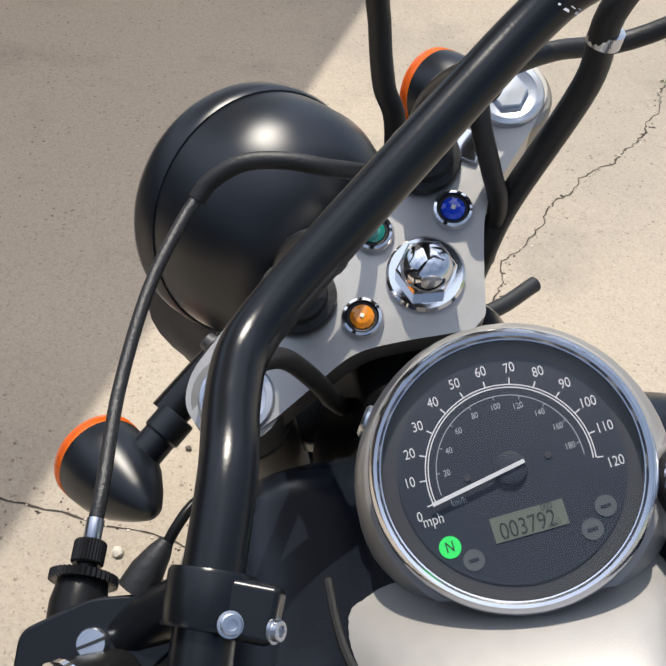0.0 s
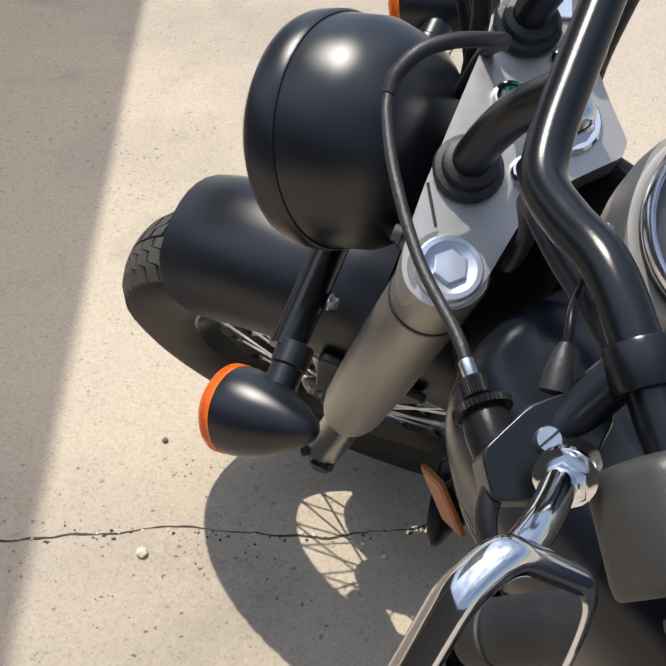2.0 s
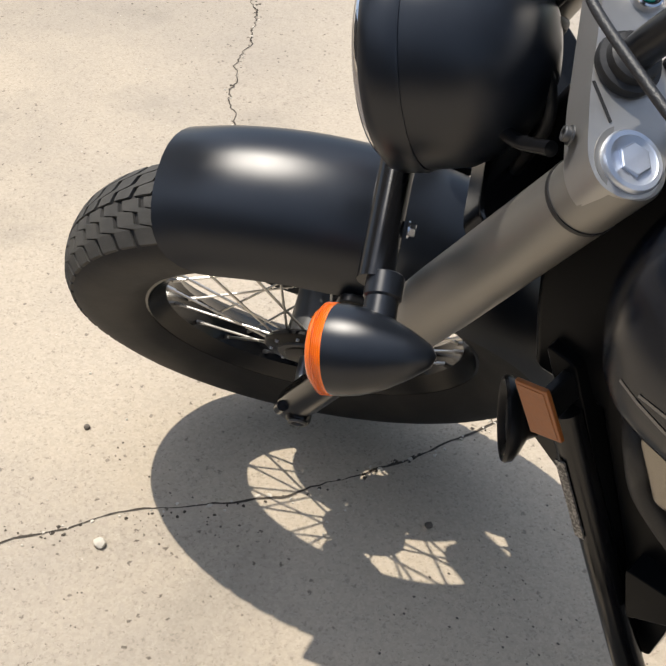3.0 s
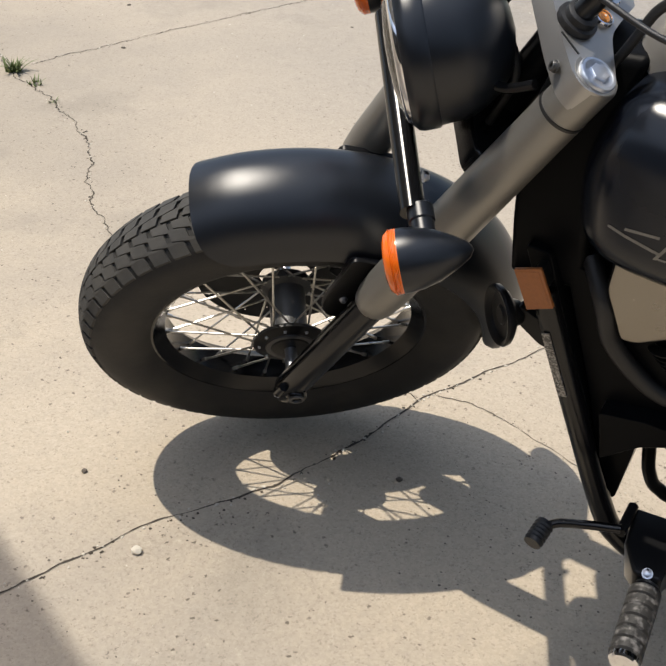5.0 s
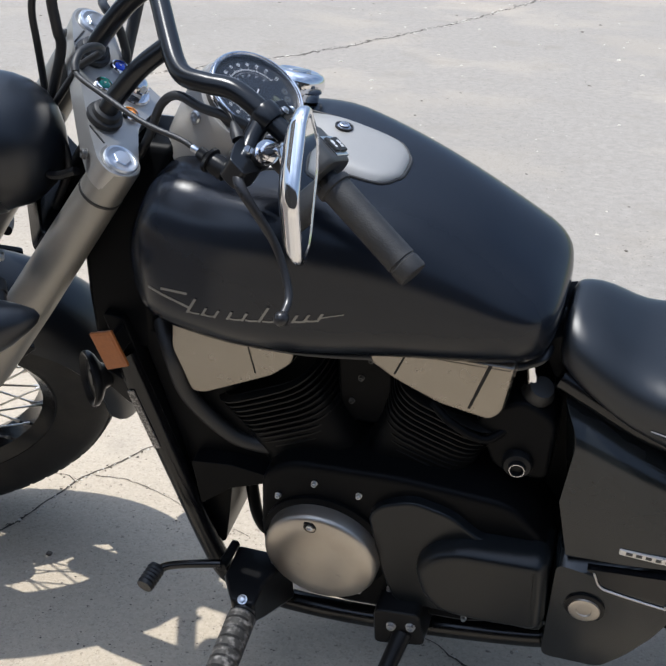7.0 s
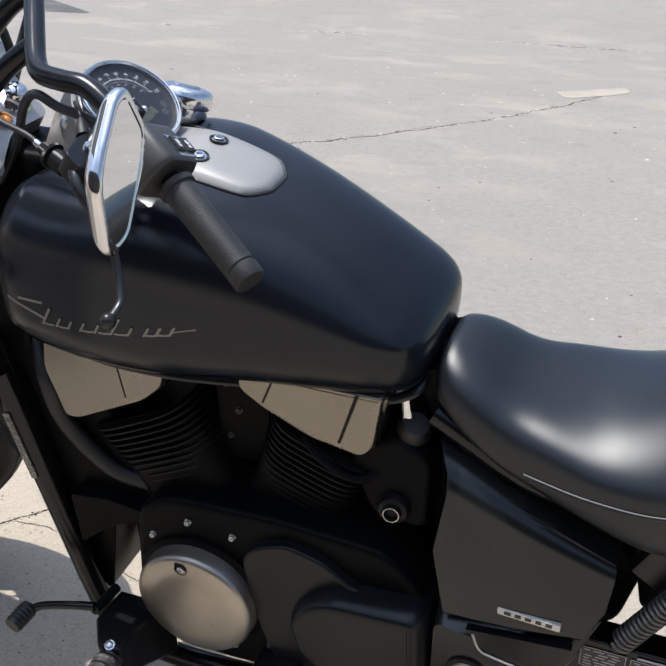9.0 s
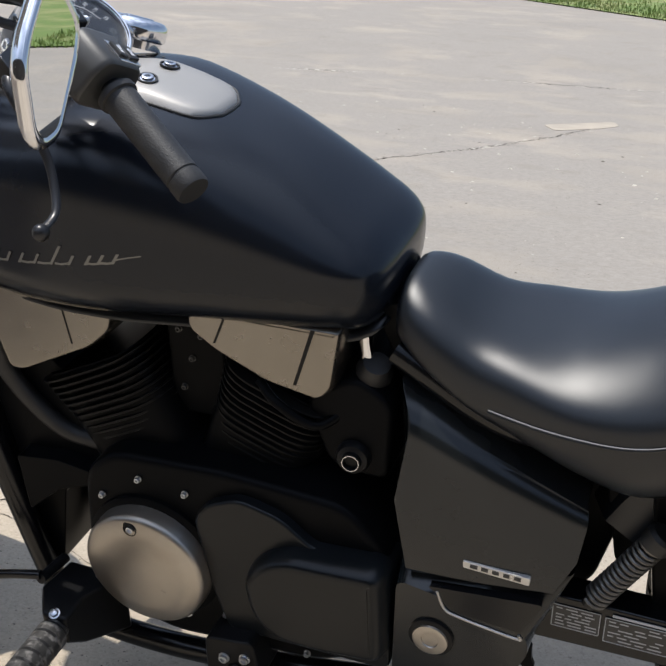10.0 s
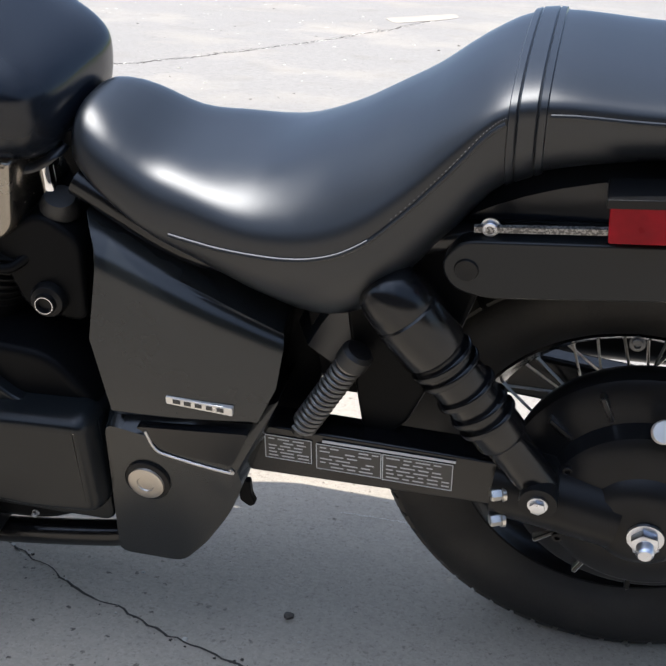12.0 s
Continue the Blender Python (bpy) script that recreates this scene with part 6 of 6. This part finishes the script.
# seat
SEAT = [  # x, top, bottom, half width
    (1.052, 0.708, 0.682, 0.030), (1.056, 0.730, 0.664, 0.062), (1.068, 0.737, 0.652, 0.078), (1.098, 0.730, 0.636, 0.095), (1.15, 0.703, 0.606, 0.108), (1.20, 0.694, 0.584, 0.122), (1.26, 0.698, 0.562, 0.139), (1.33, 0.727, 0.542, 0.151),
    (1.38, 0.755, 0.556, 0.155), (1.42, 0.778, 0.602, 0.148), (1.46, 0.807, 0.650, 0.139), (1.50, 0.826, 0.700, 0.130), (1.54, 0.831, 0.722, 0.125), (1.62, 0.827, 0.742, 0.121), (1.75, 0.822, 0.765, 0.115), (1.88, 0.808, 0.775, 0.10), (1.93, 0.795, 0.78, 0.07)]


SEAT_CREASE = [  # x, height of the seam that parts the pan from the flank
    (1.052, 0.694), (1.068, 0.688), (1.098, 0.668), (1.15, 0.638), (1.20, 0.634), (1.26, 0.637), (1.33, 0.646), (1.38, 0.668), (1.42, 0.702), (1.46, 0.745), (1.50, 0.790), (1.54, 0.803), (1.62, 0.803), (1.75, 0.803), (1.88, 0.795), (1.93, 0.787)]


def seat_crease(x):
    return curve_through(SEAT_CREASE, x)[0]


def seat_edge(x):
    """How square the seat's upper section is: a flat pan with a tight shoulder behind the round nose."""
    return 0.80 - 0.26 * min(1.0, max(0.0, (x - 1.07) / 0.12)) + 0.12 * min(1.0, max(0.0, (x - 1.42) / 0.10))


SEAT_DROP = [  # x, how far the pan's sides fall below its middle
    (1.05, 0.0), (1.10, 0.002), (1.15, 0.002), (1.20, 0.003), (1.24, 0.011), (1.28, 0.024), (1.32, 0.036), (1.36, 0.042), (1.40, 0.038), (1.44, 0.028), (1.48, 0.014), (1.52, 0.006), (1.56, 0.004), (1.94, 0.003)]


def seat_drop(x):
    return curve_through(SEAT_DROP, x)[0]


def seat_ring(x, grow=0.0):
    top, low, w = curve_through(SEAT, x)
    mid = seat_crease(x)
    pts = []
    for k in range(44):
        a = 2 * math.pi * k / 44
        c, s = math.cos(a), math.sin(a)
        y = (w + grow) * math.copysign(abs(c) ** (seat_edge(x) if s > 0 else 0.62 + 0.28 * min(1.0, max(0.0, (1.27 - x) / 0.1))), c)
        rise = abs(s) ** seat_edge(x)
        z = mid + (top + grow - mid - seat_drop(x) * (abs(y) / (w + grow)) ** 2) * rise if s > 0 else mid - (mid - low + grow) * abs(s) ** 0.9
        pts.append((x, y, z))
    return pts


seat = part("seat", loft([seat_ring(x) for x in [1.052, 1.053, 1.055, 1.059, 1.066, 1.076, 1.088, 1.104] + [1.12 + 0.015 * i for i in range(53)] + [1.915, 1.925, 1.93]]), vinyl, motorcycle, "black stitched vinyl saddle")


def seat_side(x, z, out=0.0):
    top, low, w = curve_through(SEAT, x)
    mid = seat_crease(x)
    s = min(0.999, abs((z - mid) / (top - mid)) ** (1 / seat_edge(x)) if z > mid else ((mid - z) / (mid - low)) ** (1 / 0.9))
    c = math.sqrt(1 - s * s)
    return Vector((x, -(w + out) * c ** (seat_edge(x) if z > mid else 0.62 + 0.28 * min(1.0, max(0.0, (1.27 - x) / 0.1))), z))


STITCH = [(x, seat_crease(x) + 0.001) for x in (1.178, 1.205, 1.228, 1.255, 1.283, 1.305, 1.328, 1.350, 1.370, 1.392, 1.412, 1.430, 1.446, 1.460, 1.474, 1.487, 1.498, 1.507)]
line = [seat_side(x, z, 0.0006) for x, z in [(p[0], p[1]) for p in smooth_path([(a, b, 0) for a, b in STITCH], 5)]]
part("piping", tube(line, 0.0022, 8, 1, smooth_it=False), vinyl, seat, "raised seam piping")
line2 = [seat_side(x, z + 0.0055, 0.0002) for x, z in [(p[0], p[1]) for p in smooth_path([(a, b, 0) for a, b in STITCH], 9)]]
for p, q in list(zip(line2, line2[1:]))[90::2]:
    part("stitch", tube([p.lerp(q, 0.1), p.lerp(q, 0.8)], 0.00042, 5, smooth_it=False), thread, seat)
part("edge_thread", tube([seat_side(x, z, 0.0012) for x, z in [(p[0], p[1] + 0.002) for p in smooth_path([(a, b, 0) for a, b in STITCH[:10]], 3)]], 0.0009, 6, 1, smooth_it=False), thread, seat, "pale seam edge")
rear_seam = [seat_side(1.544 + 0.02 * i, seat_crease(1.544 + 0.02 * i) + 0.001, 0.0006) for i in range(18)]
part("piping", tube(rear_seam, 0.0022, 8, 1, smooth_it=False), vinyl, seat)
strap = part("strap", loft([seat_ring(x, g) for x, g in ((1.508, 0.0), (1.509, 0.0028), (1.5145, 0.0032), (1.516, 0.0018), (1.5175, 0.0034), (1.5315, 0.0034), (1.533, 0.0018), (1.5345, 0.0032), (1.540, 0.0028), (1.541, 0.0))], caps=False), vinyl, seat, "stitched seat strap")

part("seat_mount", slab(rounded([(1.025, 0.700), (1.075, 0.715), (1.10, 0.66), (1.09, 0.62), (1.05, 0.64)], 0.008), -0.050, 0.075), engine_black, motorcycle, "black seat mount under the saddle nose", bevel=0.004)

# side covers
def cover_rows(s):
    """The side cover's section at s along its length: inner top, sloping shoulder, tight edge, face, lower lip."""
    def mix(a, b):
        return Vector(a).lerp(Vector(b), s)
    bow = Vector((0, -0.004 * math.sin(math.pi * s), 0))
    upper = mix((1.070, -0.079, 0.631), (1.291, -0.098, 0.529))
    edge = mix((1.093, -0.118, 0.598), (1.2965, -0.117, 0.520)) + bow
    face = mix((1.081, -0.137, 0.505), (1.291, -0.134, 0.472)) + bow
    rows = [mix((1.074, 0.02, 0.644), (1.288, 0.02, 0.537)), upper, upper.lerp(edge, 0.5) + Vector((0, -0.0015, 0.0015))]
    a, b = edge.lerp(upper, 0.28 + 0.2 * s), edge.lerp(face, 0.24)
    for k in range(6):
        t = k / 5
        rows.append(a * (1 - t) ** 2 + edge * (2 * t * (1 - t)) + b * t * t)
    rows += [face, mix((1.099, -0.145, 0.415), (1.270, -0.140, 0.427)) + bow]
    return rows + [mix((1.101, -0.139, 0.406), (1.268, -0.134, 0.418)), mix((1.101, 0.02, 0.398), (1.266, 0.02, 0.408))]


def cover_skin(x, z):
    """How far out the side cover's face lies at x and height z."""
    rows = cover_rows(min(1.0, max(0.0, (x - 1.094) / 0.19)))
    up, down = rows[-4], rows[-3]
    return down.y + (up.y - down.y) * (z - down.z) / (up.z - down.z)


cover = part("side_cover", loft([cover_rows(i / 10) for i in range(11)]), cover_black, motorcycle, "satin dark side cover", bevel=0.009, segments=5)
BADGE_Y = cover_skin(1.205, 0.441)
badge = part("badge", slab(rounded([(1.167, 0.4485), (1.244, 0.4455), (1.2435, 0.4345), (1.167, 0.4385)], 0.0022), BADGE_Y - 0.0025, BADGE_Y + 0.006), badge_silver, cover, "silver maker badge", bevel=0.001)
for k, w in enumerate((0.011, 0.010, 0.010, 0.009, 0.010)):
    x = 1.180 + 0.0125 * k
    part("badge_mark", box((x, BADGE_Y - 0.0029, 0.4440 - 0.045 * (x - 1.168)), (w * 0.78, 0.0008, 0.0050), (0, 2.6, 0)), label_black, badge)
low = part("lower_cover", loft([[(x, y, z) for x, z in rounded(poly, 0.014, 3)] for poly, y in (
    ([(1.084, 0.405), (1.276, 0.425), (1.286, 0.440), (1.245, 0.330), (1.225, 0.275), (1.192, 0.216), (1.156, 0.176), (1.076, 0.178)], -0.03),
    ([(1.084, 0.408), (1.278, 0.430), (1.289, 0.446), (1.249, 0.333), (1.229, 0.276), (1.197, 0.217), (1.160, 0.176), (1.075, 0.178)], -0.118),
    ([(1.090, 0.398), (1.135, 0.390), (1.240, 0.372), (1.252, 0.340), (1.232, 0.290), (1.200, 0.236), (1.167, 0.196), (1.084, 0.194)], -0.150))]), cover_black, motorcycle, "satin dark lower side cover", bevel=0.007, segments=4)
part("tab", slab(rounded([(1.238, 0.320), (1.250, 0.322), (1.251, 0.300), (1.256, 0.287), (1.248, 0.281), (1.236, 0.290)], 0.004), -0.125, -0.115), engine_black, low, bevel=0.002)
part("recess", slab(rounded([(1.128, 0.402), (1.262, 0.416), (1.240, 0.366), (1.170, 0.372), (1.150, 0.380), (1.138, 0.396)], 0.006), -0.1515, -0.14), gloss_black, low, "dark recess under the side cover")
part("recess_edge", tube([(1.140, -0.1518, 0.398), (1.150, -0.1518, 0.374), (1.170, -0.1518, 0.366), (1.236, -0.1518, 0.356), (1.238, -0.1518, 0.362)], 0.0017, 8), bright_edge, low, "worn bright edge")
pd = part("pivot_cap", lathe([(0.0, 0.0275), (0.004, 0.0275), (0.006, 0.024)], (1.135, -0.1495, 0.323), (0, -1, 0), 36), cast_black, low)
part("pivot_disc", lathe([(0.004, 0.0225), (0.0085, 0.0215), (0.0095, 0.019), (0.0095, 0.0105), (0.0080, 0.0095), (0.0088, 0.0)], (1.135, -0.1495, 0.323), (0, -1, 0), 36), brushed, low, "silver swing arm pivot cap")
part("side_panel_inner", slab(rounded([(1.05, 0.66), (1.12, 0.65), (1.34, 0.53), (1.30, 0.36), (1.10, 0.24), (1.05, 0.30)], 0.02), -0.035, 0.150), engine_black, motorcycle, "black inner frame panel", bevel=0.006)

# rear end
swing = part("swing_arm", slab(rounded([(1.24, 0.400), (1.54, 0.398), (1.66, 0.38), (1.66, 0.30), (1.54, 0.336), (1.24, 0.328)], 0.012), -0.112, -0.072), gloss_black, motorcycle, "black swing arm with warning labels", bevel=0.008, segments=3)
part("swing_arm_right", slab(rounded([(1.24, 0.400), (1.70, 0.36), (1.70, 0.29), (1.24, 0.328)], 0.012), 0.13, 0.16), gloss_black, swing, bevel=0.008)
for x0, x1, z0, z1 in ((1.268, 1.322, 0.355, 0.388), (1.328, 1.402, 0.350, 0.386), (1.404, 1.482, 0.349, 0.386)):
    lab = part("warning_label", box(((x0 + x1) / 2, -0.1128, (z0 + z1) / 2), (x1 - x0, 0.0010, z1 - z0)), label_black, swing, "black label with small print")
    for zz in (z0, z1):
        part("label_border", box(((x0 + x1) / 2, -0.1135, zz), (x1 - x0, 0.0004, 0.0010)), grey_print, lab)
    for xx in (x0, x1):
        part("label_border", box((xx, -0.1135, (z0 + z1) / 2), (0.0010, 0.0004, z1 - z0)), grey_print, lab)
    rng = random.Random(int(x0 * 1000))
    for r in range(6):
        xx = x0 + 0.004
        while xx < x1 - 0.010:
            w = rng.uniform(0.006, 0.018)
            w = min(w, x1 - 0.003 - xx)
            if rng.random() < 0.85:
                part("print_line", box((xx + w / 2, -0.1134, z1 - 0.0045 - r * (z1 - z0 - 0.006) / 5.6), (w, 0.0004, 0.0016)), grey_print, lab)
            xx += w + 0.004
part("label_strip", box((1.410, -0.1136, 0.391), (0.150, 0.001, 0.0035)), grey_print, swing)
s_top, s_bot = Vector((1.412, -0.125, 0.604)), Vector((1.577, -0.125, 0.388))
sd = (s_bot - s_top).normalized()
SH = (s_bot - s_top).length
shock = part("shock_absorber", lathe([(-0.030, 0.004), (-0.029, 0.014), (-0.024, 0.023), (-0.014, 0.0305), (0.000, 0.0345), (0.020, 0.0355), (0.022, 0.0345), (0.024, 0.0362), (0.072, 0.0352), (0.076, 0.0320), (0.080, 0.0310), (0.195, 0.0285), (0.200, 0.0250), (0.204, 0.0235), (SH, 0.022)], s_top, sd, 36), gloss_black, motorcycle, "black covered rear shock absorber")
for d, r in ((0.083, 0.0355), (0.097, 0.0345), (0.126, 0.0340), (0.150, 0.0335), (0.166, 0.0330)):
    part("collar", lathe([(d, r - 0.006), (d, r - 0.001), (d + 0.0012, r), (d + 0.0048, r), (d + 0.006, r - 0.001), (d + 0.006, r - 0.006)], s_top, sd, 36, caps=False), gloss_black, shock)
part("shock_mount", lathe([(-0.03, 0.020), (0.02, 0.020)], s_bot, (0, 1, 0), 24), cast_black, shock)
bolt("shock_bolt", s_bot + Vector((0, -0.030, 0)), (0, -1, 0), 0.0085, 0.008, zinc, shock)
part("helmet_lock", joined(lathe([(0, 0.0135), (0.012, 0.0135), (0.014, 0.012), (0.014, 0.009), (0.012, 0.008), (0.012, 0.0)], (1.402, -0.098, 0.576), (0, -1, 0.05), 28), box((1.402, -0.112, 0.577), (0.012, 0.0012, 0.002), (0, -35, 0))), chrome, motorcycle, "round helmet lock with key slot")
sp0, sp1 = Vector((1.368, -0.108, 0.505)), Vector((1.312, -0.108, 0.405))
spa = (sp1 - sp0).normalized()
coil = []
su = spa.orthogonal().normalized()
sv = spa.cross(su)
for i in range(15 * 14 + 1):
    t = i / (15 * 14)
    a = 2 * math.pi * 15 * t
    coil.append(sp0.lerp(sp1, t) + 0.0135 * (math.cos(a) * su + math.sin(a) * sv))
spring = part("brake_spring", tube(coil, 0.0026, 7, 1, smooth_it=False), spring_steel, motorcycle, "dark coil spring behind the side cover")
part("spring_core", tube([sp0 - spa * 0.012, sp1 + spa * 0.012], 0.009, 14, smooth_it=False), rubber, spring)
part("spring_end", lathe([(0, 0.018), (0.016, 0.018), (0.020, 0.014)], sp0 + spa * 0.004, -spa, 20), rubber, spring)
# plain dark panel added to close the bright gap behind the spring
part("gap_panel", slab(rounded([(1.30, 0.56), (1.44, 0.62), (1.435, 0.424), (1.325, 0.424)], 0.01), -0.062, 0.06), engine_black, motorcycle, "dark panel added to fill the gap behind the spring", bevel=0.005)
part("inner_fender", slab(rounded([(1.352, 0.585), (1.46, 0.66), (1.50, 0.62), (1.47, 0.52), (1.42, 0.40), (1.375, 0.38), (1.365, 0.45)], 0.02), -0.085, 0.085), engine_black, motorcycle, "black inner fender panel", bevel=0.008)

rear_fender = part("rear_fender", loft([[Vector((1.69 + r * math.cos(a), y + 0.02, 0.312 + r * math.sin(a))) for y, r in ring] for a, ring in [
    (radians(155 - 122 * i / 26), [(-0.098, 0.345), (-0.100, 0.385), (-0.092, 0.420), (-0.062, 0.440), (0.0, 0.446), (0.062, 0.440), (0.092, 0.420), (0.100, 0.385), (0.098, 0.345), (0.096, 0.346), (0.097, 0.384), (0.089, 0.417), (0.060, 0.436), (0.0, 0.442), (-0.060, 0.436), (-0.089, 0.417), (-0.097, 0.384), (-0.096, 0.346)]) for i in range(27)]]), matte_black, motorcycle, "matte black rear fender")
strut = part("fender_strut", slab(rounded([(1.456, 0.645), (1.474, 0.673), (1.80, 0.705), (1.86, 0.69), (1.80, 0.650), (1.50, 0.612), (1.468, 0.620)], 0.014), -0.125, -0.102), gear_black, motorcycle, "dark satin fender strut cover", bevel=0.006, segments=3)
part("strut_dimple", lathe([(0, 0.012), (0.002, 0.011), (0.0005, 0.004)], (1.482, -0.1255, 0.643), (0, -1, 0), 20), cast_black, strut)
bolt("strut_bolt", Vector((1.500, -0.108, 0.683)), (0, -1, 0), 0.0075, 0.008, zinc, strut, hexed=False)
# pale strip added in place of bright ground seen between strut and seat
part("gap_strip", box((1.57, -0.113, 0.6905), (0.17, 0.006, 0.006), (0, -6.0, 0)), worn_plate, strut, "pale strip standing for ground seen above the strut")
tail = part("rear_reflector", slab(rounded([(1.603, 0.734), (1.70, 0.744), (1.70, 0.706), (1.606, 0.697)], 0.003), -0.142, -0.112), red_lens, motorcycle, "red rear side reflector", bevel=0.002)
part("reflector_frame", slab(rounded([(1.600, 0.741), (1.703, 0.751), (1.703, 0.742), (1.600, 0.732)], 0.002), -0.143, -0.10), cast_black, tail, bevel=0.001)
hub_c = Vector((1.688, -0.050, 0.350))
final = part("final_drive", lathe([(-0.05, 0.120), (-0.02, 0.146), (0.0, 0.152), (0.012, 0.150), (0.020, 0.140), (0.026, 0.118), (0.030, 0.108), (0.052, 0.104), (0.060, 0.094), (0.064, 0.060), (0.074, 0.052), (0.080, 0.040), (0.082, 0.0)], hub_c, (0, -1, 0), 56), cast_black, motorcycle, "black rear hub and final drive housing")
part("drive_tube", tube([(1.53, -0.095, 0.362), (1.58, -0.10, 0.36), (1.66, -0.10, 0.345)], 0.040, 20), cast_black, final)
bolt("axle_nut", hub_c + Vector((0.004, -0.082, -0.004)), (0, -1, 0), 0.0155, 0.016, zinc, final, label="zinc rear axle nut")
part("axle_end", lathe([(0.0, 0.0095), (0.026, 0.0095), (0.029, 0.007), (0.029, 0.0)], hub_c + Vector((0.004, -0.082, -0.004)), (0, -1, 0), 20), zinc, final)
for x, z in ((1.541, 0.372), (1.543, 0.335)):
    bolt("drive_bolt", Vector((x, -0.128, z)), (-0.9, -0.4, 0), 0.0075, 0.016, spoke_metal, final)
bolt("drain_plug", Vector((1.652, -0.078, 0.553)), (0, -1, 0.2), 0.0065, 0.005, hub_metal, final, hexed=False)
part("filler_cap", lathe([(0, 0.011), (0.010, 0.011), (0.011, 0.0125), (0.020, 0.0125), (0.022, 0.011), (0.022, 0.0)], Vector((1.690, -0.104, 0.466)), (0, -0.75, 0.66), 24), badge_silver, final, "pale filler cap")
for k, a in enumerate((20, 150, 210, 300)):
    bolt("housing_bolt", hub_c + Vector((0.098 * math.cos(radians(a)), -0.054, 0.098 * math.sin(radians(a)))), (0, -1, 0), 0.006, 0.006, cast_black, final, hexed=False)
for k in range(7):
    a = radians(115 + 26 * k)
    part("housing_rib", box(hub_c + Vector((0.126 * math.cos(a), -0.024, 0.126 * math.sin(a))), (0.034, 0.012, 0.006), (0, -math.degrees(a), 0)), cast_black, final, bevel=0.002)
